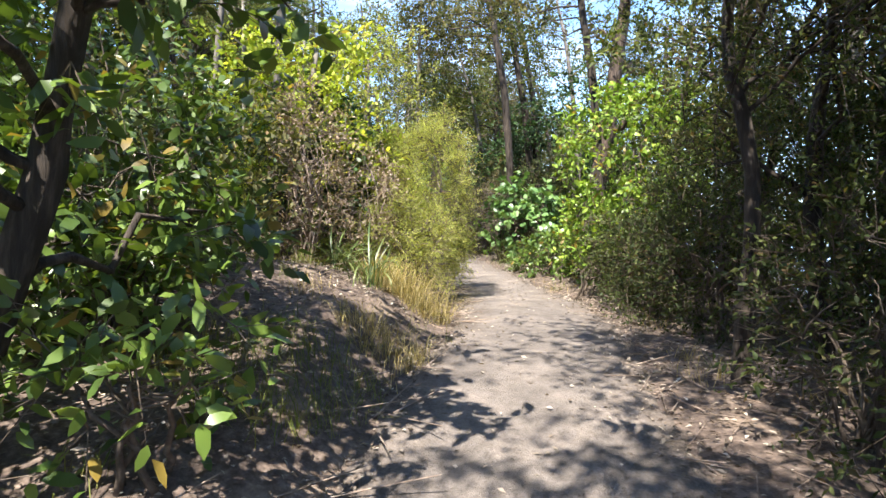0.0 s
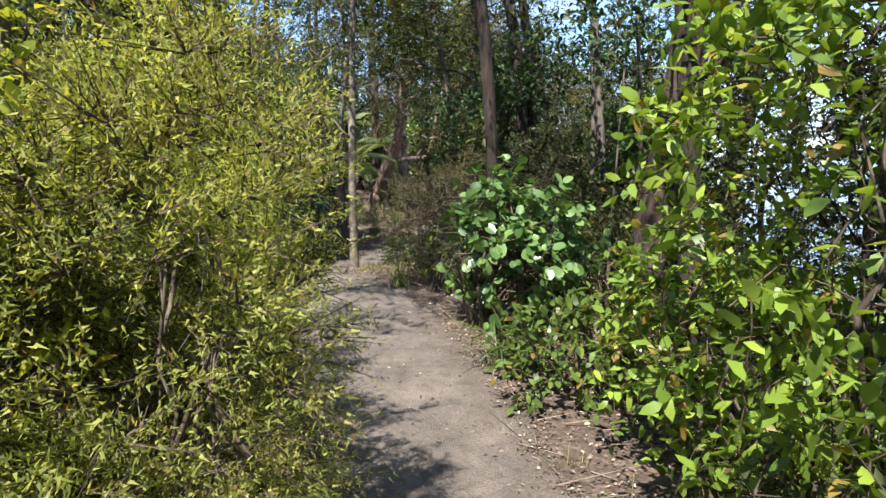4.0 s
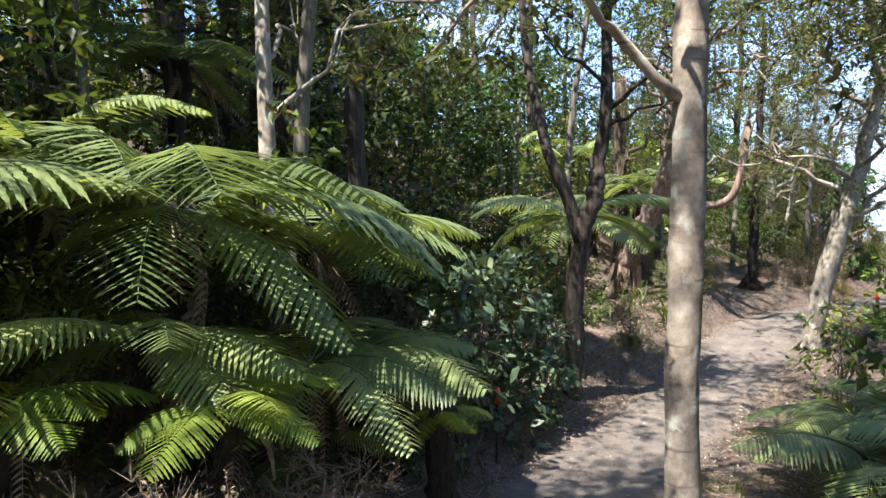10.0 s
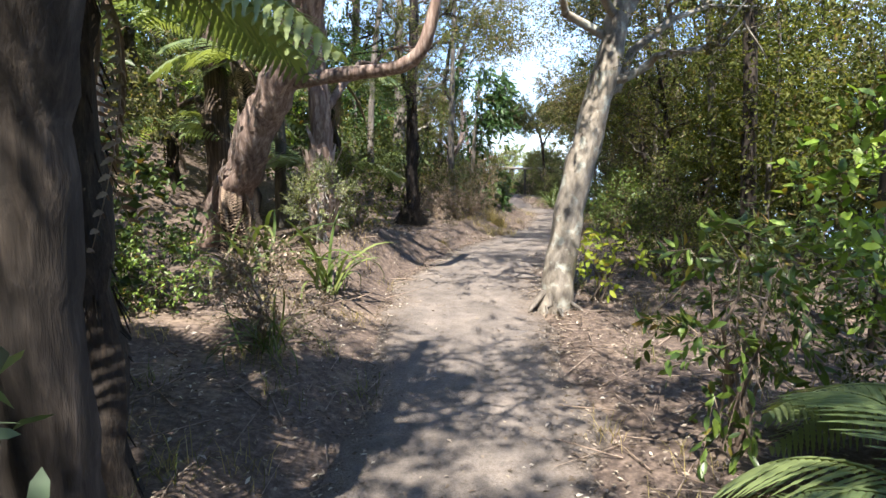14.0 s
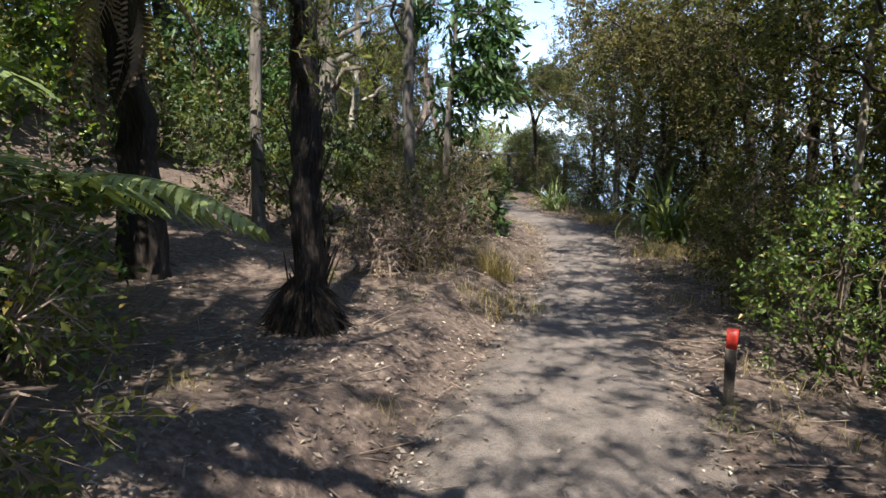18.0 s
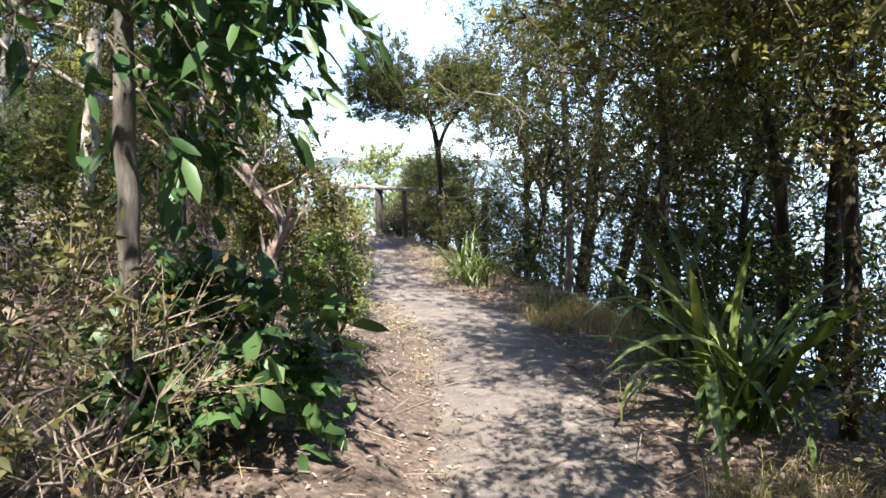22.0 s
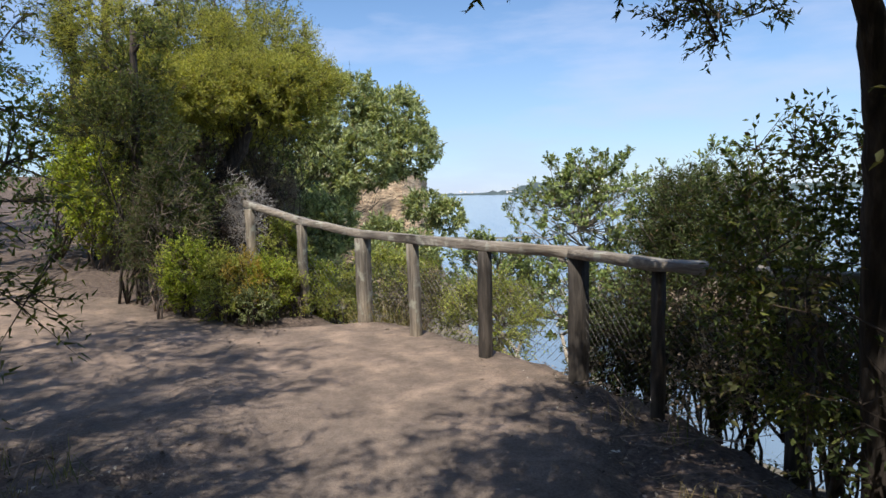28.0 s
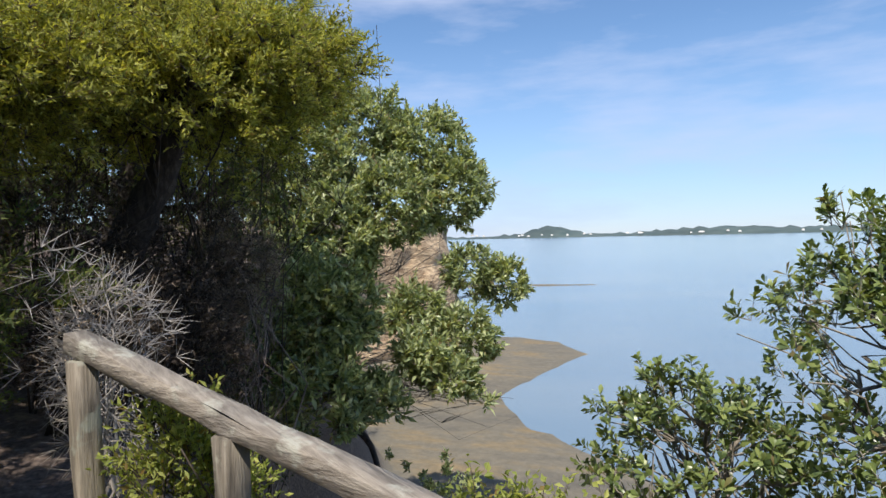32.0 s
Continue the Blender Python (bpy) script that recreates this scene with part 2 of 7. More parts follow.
M["bark_dark"] = bark_mat("dark_bark", (0.013, 0.010, 0.008), (0.042, 0.032, 0.025), (0.11, 0.088, 0.072))
M["bark_peel"] = bark_mat("peeling_bark", (0.016, 0.011, 0.009), (0.075, 0.052, 0.040), (0.24, 0.185, 0.15), (11, 11, 0.45), 4.0, 1.0)
M["bark_strip"] = bark_mat("stringy_dark_bark", (0.005, 0.004, 0.0035), (0.021, 0.015, 0.012), (0.12, 0.092, 0.078), (16, 16, 0.35), 4.0, 1.0)
M["bark_pink"] = bark_mat("pink_bark", (0.085, 0.054, 0.042), (0.25, 0.178, 0.148), (0.50, 0.415, 0.365), (6, 6, 0.9), 4.0, 1.0)
M["bark_flake"] = bark_mat("flaking_pale_bark", (0.13, 0.085, 0.068), (0.36, 0.285, 0.245), (0.60, 0.53, 0.48), (4, 4, 2.0), 5.0, 0.8)
M["bark_pale"] = bark_mat("pale_bark", (0.10, 0.085, 0.07), (0.27, 0.24, 0.20), (0.46, 0.42, 0.36), (3, 3, 1.5), 4.0, 0.7, False, (0.42, 0.43, 0.38))
M["bark_ring"] = bark_mat("ringed_sapling_bark", (0.075, 0.058, 0.045), (0.24, 0.205, 0.17), (0.42, 0.38, 0.33), (2, 2, 2), 5.0, 0.4, True, (0.38, 0.39, 0.34))
M["bark_grey"] = bark_mat("grey_bark", (0.05, 0.045, 0.04), (0.14, 0.125, 0.11), (0.27, 0.25, 0.22), (5, 5, 0.9), 4.0, 0.7)
M["fern_trunk"] = bark_mat("fern_trunk_fibre", (0.010, 0.008, 0.007), (0.030, 0.022, 0.017), (0.085, 0.062, 0.045), (7, 7, 2.0), 6.0, 1.0)
M["twig"] = bark_mat("twig_bark", (0.04, 0.03, 0.024), (0.11, 0.085, 0.065), (0.22, 0.18, 0.14), (2, 2, 2), 9.0, 0.2)
M["dead_twig"] = bark_mat("dead_twig", (0.12, 0.085, 0.065), (0.26, 0.20, 0.16), (0.42, 0.36, 0.30), (2, 2, 2), 9.0, 0.2)
M["grey_twig"] = bark_mat("bleached_dead_twig", (0.22, 0.20, 0.18), (0.40, 0.37, 0.34), (0.60, 0.57, 0.53), (2, 2, 2), 9.0, 0.2)
M["timber"] = bark_mat("weathered_timber", (0.07, 0.06, 0.045), (0.22, 0.19, 0.15), (0.42, 0.38, 0.31), (12, 12, 1.0), 3.0, 0.6, False, (0.36, 0.36, 0.29))
M["rail"] = bark_mat("weathered_rail", (0.13, 0.112, 0.092), (0.255, 0.225, 0.19), (0.40, 0.365, 0.315), (0.7, 14, 14), 3.0, 0.7, False, (0.40, 0.39, 0.33), 0.672)
# dark timber for the stakes, and as the shaded copy for fence posts
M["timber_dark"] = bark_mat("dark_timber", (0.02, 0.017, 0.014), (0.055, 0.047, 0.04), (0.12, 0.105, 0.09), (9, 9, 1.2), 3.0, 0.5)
M["wire"] = plain_mat("galvanised_wire", (0.10, 0.095, 0.09), (0.24, 0.22, 0.20), 30, 0.55, 0.1, metal=0.8)
M["red"] = plain_mat("red_paint", (0.50, 0.03, 0.02), (0.62, 0.05, 0.03), 20, 0.5, 0.1)
M["orange_rock"] = plain_mat("orange_sandstone", (0.30, 0.19, 0.11), (0.72, 0.53, 0.33), 1.6, 0.9, 1.0, (1, 1, 2.5), dist=0.3)


# ---- building helpers ----
rng = np.random.default_rng(11)
UP = np.array([0.0, 0.0, 1.0])


def unit(v):
    return v / np.maximum(np.linalg.norm(v, axis=-1, keepdims=True), 1e-9)


class Soup:
    """Gathers vertices and faces of one mesh."""

    def __init__(self):
        self.v, self.f, self.n = [], [], 0

    def add(self, v, f):
        self.v.append(np.asarray(v, dtype=np.float64).reshape(-1, 3))
        self.f.append(np.asarray(f, dtype=np.int64) + self.n)
        self.n += len(self.v[-1])

    def mesh(self, name, mat, smooth=False, origin=(0, 0, 0)):
        me = bpy.data.meshes.new(name)
        if self.n:
            v = np.concatenate(self.v) - np.asarray(origin, dtype=np.float64)
            loops = np.concatenate([f.ravel() for f in self.f])
            sizes = np.concatenate([np.full(len(f), f.shape[1]) for f in self.f])
            me.vertices.add(len(v))
            me.vertices.foreach_set("co", v.astype(np.float32).ravel())
            me.loops.add(len(loops))
            me.loops.foreach_set("vertex_index", loops.astype(np.int32))
            me.polygons.add(len(sizes))
            me.polygons.foreach_set("loop_start", np.concatenate([[0], np.cumsum(sizes)[:-1]]).astype(np.int32))
            if smooth:
                me.polygons.foreach_set("use_smooth", np.ones(len(sizes), dtype=bool))
            me.update(calc_edges=True)
        me.materials.append(mat)
        return me


def thing(name, at, label, category, group="", kind=""):
    e = new(name)
    e.empty_display_size = 0.1
    e.location = at
    return tagged(e, label, category, group, kind)


def part(name, soup, mat, parent, label="", smooth=False):
    """A mesh under a thing; the soup is in the world's coordinates or, for a thing at the origin, its own."""
    ob = new(name, soup.mesh(name, mat, smooth, parent_origin(parent)))
    ob.parent = parent
    return tagged(ob, label, kind="stuff" if name in ("twigwork", "branchwork", "peeling_bark") else "")


def parent_origin(p):
    o = np.zeros(3)
    while p is not None:
        o += np.array(p.location)
        p = p.parent
    return o


def solo(name, soup, mat, label, category="", group="", kind="", smooth=False):
    return tagged(new(name, soup.mesh(name, mat, smooth)), label, category, group, kind)


def smooth_line(pts, n):
    """A Catmull-Rom line of n points through pts."""
    p = np.asarray(pts, dtype=float)
    p = np.vstack([2 * p[0] - p[1], p, 2 * p[-1] - p[-2]])
    s = np.linspace(0, len(p) - 3 - 1e-6, n)
    i, u = s.astype(int), (s % 1)[:, None]
    a, b, c, d = p[i], p[i + 1], p[i + 2], p[i + 3]
    return 0.5 * (2 * b + (c - a) * u + (2 * a - 5 * b + 4 * c - d) * u ** 2 + (3 * b - a - 3 * c + d) * u ** 3)


def tube(soup, pts, radii, sides=8, lump=0.0, rg=rng, flat=None):
    """A swept tube with closed ends; lump: how uneven its girth is."""
    p = np.asarray(pts, dtype=float)
    n = len(p)
    r = np.interp(np.linspace(0, 1, n), np.linspace(0, 1, len(radii)), radii)
    t = unit(np.gradient(p, axis=0))
    ref = np.array([1.0, 0.03, 0.02]) if abs(t[0][2]) > 0.7 else UP
    s = unit(np.cross(t, ref))
    b = np.cross(t, s)
    a = np.arange(sides) * 2 * math.pi / sides
    rr = r[:, None] * np.ones(sides)
    if lump:
        rr = rr * (1 + lump * rg.normal(size=(n, sides)) * 0.5 + lump * rg.normal(size=(1, sides)))
    bz = 1.0 if flat is None else flat
    v = p[:, None] + rr[..., None] * (np.cos(a)[None, :, None] * s[:, None] + bz * np.sin(a)[None, :, None] * b[:, None])
    i, j = np.meshgrid(np.arange(n - 1), np.arange(sides), indexing="ij")
    k = (j + 1) % sides
    f = np.stack([i * sides + j, i * sides + k, (i + 1) * sides + k, (i + 1) * sides + j], -1).reshape(-1, 4)
    soup.add(v.reshape(-1, 3), f)
    base = soup.n - n * sides
    soup.f.append(np.arange(base, base + sides)[None, ::-1].copy())
    soup.f.append(np.arange(soup.n - sides, soup.n)[None, :].copy())


def sticks(soup, a, b, r, thin=False):
    """Many thin three-sided sticks from a to b; thin ones have two faces."""
    if not len(a):
        return
    d = unit(b - a)
    s = unit(np.cross(d, UP + 0.01))
    q = np.cross(d, s)
    r = np.broadcast_to(np.asarray(r, dtype=float), (len(a),))[:, None]
    if thin:
        o = unit(s + q * 0.6)
        v = np.stack([a - r * o, a + r * o, b + r * (0.7 * q - 0.3 * s)], 1)
        soup.add(v.reshape(-1, 3), np.arange(3 * len(a)).reshape(-1, 3))
        v = np.stack([a - r * q, a + r * q, b], 1)
        soup.add(v.reshape(-1, 3), np.arange(3 * len(a)).reshape(-1, 3))
        return
    ring = [s * math.cos(k) + q * math.sin(k) for k in (0, 2.1, 4.2)]
    v = np.stack([a + r * c for c in ring] + [b + 0.5 * r * c for c in ring], 1)
    f = np.array([[0, 1, 4, 3], [1, 2, 5, 4], [2, 0, 3, 5]])
    soup.add(v.reshape(-1, 3), (f[None] + 6 * np.arange(len(a))[:, None, None]).reshape(-1, 4))


def leaves(soup, p, d, nrm, length, width, style="simple", curl=0.15):
    """Many leaves at once: base points, ways, normals, sizes."""
    n = len(p)
    if not n:
        return
    d = unit(d)
    s = unit(np.cross(d, nrm))
    u = np.cross(s, d)
    L = np.broadcast_to(np.asarray(length, dtype=float), (n,))[:, None]
    W = np.broadcast_to(np.asarray(width, dtype=float), (n,))[:, None] * 0.5
    if style == "simple":
        m = p + d * L * 0.45 + u * W * 0.35
        v = np.stack([p, m + s * W, p + d * L - u * L * curl, m - s * W], 1)
        f = np.array([[0, 1, 2], [0, 2, 3]])
    elif style == "hex":
        a, b = p + d * L * 0.3 + u * W * 0.3, p + d * L * 0.7 - u * L * curl * 0.35
        v = np.stack([p, a + s * W * 0.85, a - s * W * 0.85, b + s * W * 0.75, b - s * W * 0.75, p + d * L - u * L * curl], 1)
        k = 6 * np.arange(n)[:, None, None]
        soup.add(v.reshape(-1, 3), (np.array([[[0, 1, 2], [3, 5, 4]]]) + k).reshape(-1, 3))
        soup.f.append((np.array([[[1, 3, 4, 2]]]) + k).reshape(-1, 4) + soup.n - 6 * n)
        return
    elif style == "spoon":
        a, b = p + d * L * 0.35 + u * W * 0.1, p + d * L * 0.72 + u * W * 0.15
        v = np.stack([p, a + s * W * 0.55, a - s * W * 0.55, b + s * W, b - s * W, p + d * L - u * L * curl], 1)
        k = 6 * np.arange(n)[:, None, None]
        soup.add(v.reshape(-1, 3), (np.array([[[0, 1, 2], [3, 5, 4]]]) + k).reshape(-1, 3))
        soup.f.append((np.array([[[1, 3, 4, 2]]]) + k).reshape(-1, 4) + soup.n - 6 * n)
        return
    elif style == "oval":
        c1, c2 = p + d * L * 0.3, p + d * L * 0.68 - u * L * curl * 0.4
        v = np.stack([p, c1, c2, p + d * L - u * L * curl, c1 + s * W * 0.85 + u * W * 0.3, c2 + s * W * 0.85 + u * W * 0.2,
                      c1 - s * W * 0.85 + u * W * 0.3, c2 - s * W * 0.85 + u * W * 0.2], 1)
        f3 = np.array([[0, 1, 4], [2, 3, 5], [0, 6, 1], [2, 7, 3]])
        f = np.array([[1, 2, 5, 4], [1, 6, 7, 2]])
        soup.add(v.reshape(-1, 3), (f[None] + 8 * np.arange(n)[:, None, None]).reshape(-1, 4))
        soup.f.append((f3[None] + 8 * np.arange(n)[:, None, None]).reshape(-1, 3) + soup.n - 8 * n)
        return
    elif style == "round":
        k = np.linspace(0, 2 * math.pi, 9)[:-1] + math.pi
        ring = [p + d * L * (0.5 + 0.5 * math.cos(a)) + s * W * math.sin(a) + u * W * (0.22 * abs(math.sin(a)) - 0.12 * math.cos(a)) for a in k]
        v = np.stack([p + d * L * 0.5] + ring, 1)
        f = np.array([[0, 1 + i, 1 + (i + 1) % 8] for i in range(8)])
    else:
        v = np.stack([p - s * W, p + s * W, p + d * L - u * L * curl], 1)
        f = np.array([[0, 1, 2]])
    soup.add(v.reshape(-1, 3), (f[None] + v.shape[1] * np.arange(n)[:, None, None]).reshape(-1, f.shape[1]))


def sprays(soup, twigs, c, axis, n, ln, m, L, W, style="simple", spread=0.8, side=0.9, sag=0.15, rg=rng, r=0.003, lie=0.7):
    """Bunches of twigs at the points c, each with m leaves along it."""
    if not len(c):
        return
    c, a = np.repeat(c, n, 0), np.repeat(axis, n, 0)
    k = len(c)
    d = unit(a + spread * rg.normal(size=(k, 3)))
    l = ln * rg.uniform(0.55, 1.25, k)[:, None]
    end = c + d * l - UP * sag * l
    if twigs is not None:
        sticks(twigs, c, end, r, True)
    u = np.linspace(0.2, 1.0, m)
    p = (c[:, None] + (end - c)[:, None] * u[None, :, None] + rg.normal(size=(k, m, 3)) * ln * 0.05).reshape(-1, 3)
    dd = np.repeat(d, m, 0)
    w = unit(dd * (1.1 - 0.5 * side) + side * rg.normal(size=dd.shape) - UP * sag * 0.6)
    nn = unit(UP * lie + rg.normal(size=dd.shape) * 0.55)
    f = rg.uniform(0.6, 1.2, len(p))
    leaves(soup, p, w, nn, L * f, W * f, style)


# ---- the plan: track, coast, ground ----
TRACK = [(9.2, -27, -0.5, 0.9), (8.1, -23.5, -0.02, 0.9), (7.75, -22.3, 0.18, 0.85), (7.45, -20.4, 0.60, 0.82), (7.1, -18.9, 0.80, 0.78),
         (6.9, -17.4, 0.82, 0.76), (6.5, -16.0, 0.79, 0.76), (6.1, -15.0, 0.75, 0.74), (5.6, -13.9, 0.73, 0.72), (5.0, -12.9, 0.75, 0.8),
         (4.3, -11.7, 0.79, 0.85), (3.6, -10.7, 0.81, 0.85), (2.6, -9.5, 0.80, 0.85), (1.85, -8.75, 0.75, 0.83), (1.25, -7.8, 0.62, 0.83),
         (0.8, -6.8, 0.42, 0.8), (0.45, -5.6, 0.18, 0.78)]
TRACK += [(0.15, -4.3, 0.02, 0.75), (0.12, -2.9, -0.04, 0.75), (0.15, -1.5, -0.03, 0.75), (0.25, 0.0, 0.02, 0.75), (0.25, 1.4, 0.10, 0.82),
          (0.28, 2.6, 0.20, 0.85), (0.5, 3.6, 0.27, 0.8), (0.95, 5.2, 0.31, 0.74), (1.45, 7.0, 0.25, 0.7), (2.0, 8.8, 0.20, 0.64)]
TRACK += [(2.4, 10.4, 0.21, 0.6), (2.75, 12.4, 0.17, 0.66), (2.95, 14.0, 0.11, 0.68), (2.8, 15.4, 0.07, 0.74), (2.4, 16.6, 0.07, 0.78),
          (2.05, 17.8, 0.13, 0.85), (1.65, 19.2, 0.20, 1.15), (1.15, 20.6, 0.27, 1.65), (0.7, 21.8, 0.31, 1.8), (0.3, 22.6, 0.33, 1.7), (0.0, 23.1, 0.35, 1.35), (-0.25, 23.6, 0.35, 0.9)]
SPUR = [(0.6, 21.2, 0.31, 1.6), (-1.5, 21.8, 0.38, 1.75), (-3.6, 22.8, 0.5, 1.6), (-6.0, 24.6, 0.75, 1.0), (-9.0, 27.0, 1.05, 0.9)]
COAST = [(16, -3000), (16, -60), (15, -30), (13, -20), (11.5, -12), (9.5, -5), (8.5, 2), (7.5, 7), (6.7, 11), (6.1, 14), (5.8, 17), (5.2, 19.5),
         (4.1, 21.8), (2.6, 23.7), (1.3, 24.9), (-0.5, 25.7), (-2.6, 28), (-4.2, 32), (-4.6, 38), (-7, 44), (-13, 55), (-14, 66), (-8.6, 72),
         (-7.6, 77), (-16, 84), (-60, 100), (-3000, 600), (-3000, -3000)]
MUD = [(70, -60), (46, 8), (16, 27), (6.9, 42), (3.5, 47), (-1.0, 54), (-2.4, 58), (0.8, 66), (3.7, 72), (0.5, 79), (-6, 82), (-30, 88), (-60, 80), (-60, -60)]
SPIT = [(-60, 126), (2, 134), (10, 139), (10, 141), (-8, 144), (-60, 160)]


def dense(nodes, step=0.15):
    q = np.array(nodes, dtype=float)
    n = int(np.linalg.norm(np.diff(q[:, :2], axis=0), axis=1).sum() / step)
    return smooth_line(q, n)


track, spur = dense(TRACK), dense(SPUR)
LINE = np.vstack([track, spur])
LTAN = np.vstack([unit(np.gradient(track[:, :2], axis=0)), unit(np.gradient(spur[:, :2], axis=0))])
LSIDE = np.concatenate([np.zeros(len(track)), np.ones(len(spur))])


def inside(x, y, poly):
    """Signed distance to a closed line: above zero inside it."""
    q = np.array(poly, dtype=float)
    best, odd = np.full(x.shape, 1e9), np.zeros(x.shape, dtype=bool)
    for a, b in zip(q, np.roll(q, -1, 0)):
        e = b - a
        u = np.clip(((x - a[0]) * e[0] + (y - a[1]) * e[1]) / (e @ e), 0, 1)
        best = np.minimum(best, np.hypot(x - a[0] - u * e[0], y - a[1] - u * e[1]))
        cross = (a[1] > y) != (b[1] > y)
        odd ^= cross & (x < e[0] * (y - a[1]) / (e[1] if e[1] else 1e-9) + a[0])
    return np.where(odd, best, -best)


def step(a, b, x):
    u = np.clip((x - a) / (b - a), 0.0, 1.0)
    return u * u * (3 - 2 * u)


def waves(x, y, size, seed):
    """Cheap smooth noise from a few crossing waves."""
    g = np.random.default_rng(seed)
    z = 0
    for k in range(7):
        a, s, ph = g.uniform(0, 6.28), g.uniform(0.6, 1.9) * 6.28 / size, g.uniform(0, 6.28)
        z = z + np.sin((x * math.cos(a) + y * math.sin(a)) * s + ph + 0.7 * np.sin((x * math.sin(a) - y * math.cos(a)) * s * 0.6 + ph))
    return z / 7


def beside(x, y):
    """For each place: signed distance from the track's middle line (right is positive), half width and height there."""
    x, y = np.atleast_1d(np.asarray(x, dtype=float)), np.atleast_1d(np.asarray(y, dtype=float))
    out = []
    for i in range(0, len(x), 4000):
        dx, dy = x[i:i + 4000, None] - LINE[None, :, 0], y[i:i + 4000, None] - LINE[None, :, 1]
        d = np.hypot(dx, dy)
        k = (d - LINE[None, :, 3]).argmin(1)
        r = np.arange(len(k))
        sign = np.where((dx[r, k] * LTAN[k, 1] - dy[r, k] * LTAN[k, 0] >= 0), 1.0, -1.0)
        out.append(np.stack([d[r, k] * sign, LINE[k, 3], LINE[k, 2], LSIDE[k]], 1))
    return np.concatenate(out).T


def ground(x, y):
    x, y = np.atleast_1d(np.asarray(x, dtype=float)), np.atleast_1d(np.asarray(y, dtype=float))
    d, hw, z, sp = beside(x, y)
    u = np.maximum(np.abs(d) - hw, 0)
    left = z + 0.16 * step(0, 0.5, u) + 0.09 * np.minimum(u, 14) + 0.10 * waves(x, y, 2.2, 1) * step(0, 1.2, u)
    left = left + 0.36 * np.clip(u - 2.8, 0, 18) * step(21, 15, y)
    right = z + 0.03 * step(0, 0.3, u) - 0.06 * np.minimum(u, 6) + 0.08 * waves(x, y, 1.9, 2) * step(0, 1.0, u)
    land = np.where((d < 0) & (sp < 0.5), left, np.where(sp > 0.5, z + 0.06 * np.minimum(u, 10), right))
    land = np.where(u > 0, land, z + 0.012 * waves(x, y, 0.9, 3))
    # mounds beside the track
    for mx, my, mh, mr in ((-0.75, 2.9, 0.38, 0.75), (-0.9, -7.9, 0.25, 1.2), (-1.2, 4.2, 0.25, 0.9), (0.4, -9.6, 0.22, 0.8), (4.6, -18.2, 0.3, 1.3)):
        land = land + mh * np.exp(-((x - mx) ** 2 + (y - my) ** 2) / mr ** 2) * step(0, 0.5, u)
    far = y > 48
    land = np.where(far, 3.2 + 0.6 * waves(x, y, 14, 4), land)
    c = inside(x, y, COAST)
    m = np.maximum(inside(x, y, MUD), inside(x, y, SPIT))
    flat = SEA + np.where(m > 0, np.minimum(0.05 * m, 0.4) + 0.05 * waves(x, y, 4, 5) * np.minimum(m, 1), np.maximum(0.10 * m, -2.5))
    w = np.where(far, 1.2, 2.6) * (1 + 0.35 * waves(x, y, 5, 6))
    k = step(0, 1, (w * 0.45 - c) / w)
    return land * (1 - k) + flat * k


def gz(x, y):
    return float(ground(x, y)[0])


def on(x, y, dz=0.0):
    return np.array([x, y, gz(x, y) + dz])


def clear(p, wide=0.35, high=2.2):
    """True for points that leave the walker's way free."""
    d, hw, z, _ = beside(p[:, 0], p[:, 1])
    return ~((np.abs(d) < np.maximum(hw * 0.75, 0.5) + wide) & (p[:, 2] < z + high) & (p[:, 2] > z - 1))


# ---- ground sheet, track, water, far shore ----
def spaced(lo, hi, fine, far, grow):
    a = list(np.arange(lo, hi + 1e-6, fine))
    s = fine
    while a[-1] < far:
        s *= grow
        a.append(a[-1] + s)
    s = fine
    while a[0] > -far:
        s *= grow
        a.insert(0, a[0] - s)
    return np.array(a)


gx, gy = spaced(-7, 10, 0.26, 3500, 1.18), spaced(-26, 28, 0.26, 3500, 1.12)
X, Y = np.meshgrid(gx, gy)
Z = ground(X.ravel(), Y.ravel())
b_ = beside(X.ravel(), Y.ravel())
Z = Z - 0.08 * step(0.05, 0.35, b_[1] - np.abs(b_[0])) * (np.abs(X.ravel()) < 30)
G = Soup()
ny, nx = X.shape
ii, jj = np.meshgrid(np.arange(ny - 1), np.arange(nx - 1), indexing="ij")
G.add(np.stack([X.ravel(), Y.ravel(), Z], 1), np.stack([ii * nx + jj, ii * nx + jj + 1, (ii + 1) * nx + jj + 1, (ii + 1) * nx + jj], -1).reshape(-1, 4))

gm, nt, bs, _ = shader("forest_floor")
f1, f2 = noise_tex(nt, 22, 7, 0.7), noise_tex(nt, 1.6, 5, 0.6)
duff = ramp(nt, f1, [(0.28, (0.030, 0.021, 0.017)), (0.46, (0.080, 0.056, 0.044)), (0.60, (0.150, 0.110, 0.088)), (0.76, (0.29, 0.235, 0.195))])
soil = ramp(nt, f1, [(0.3, (0.125, 0.086, 0.063)), (0.7, (0.30, 0.228, 0.172))])
top = blend(nt, duff, soil, ramp(nt, f2, [(0.56, (0, 0, 0)), (0.68, (1, 1, 1))]))
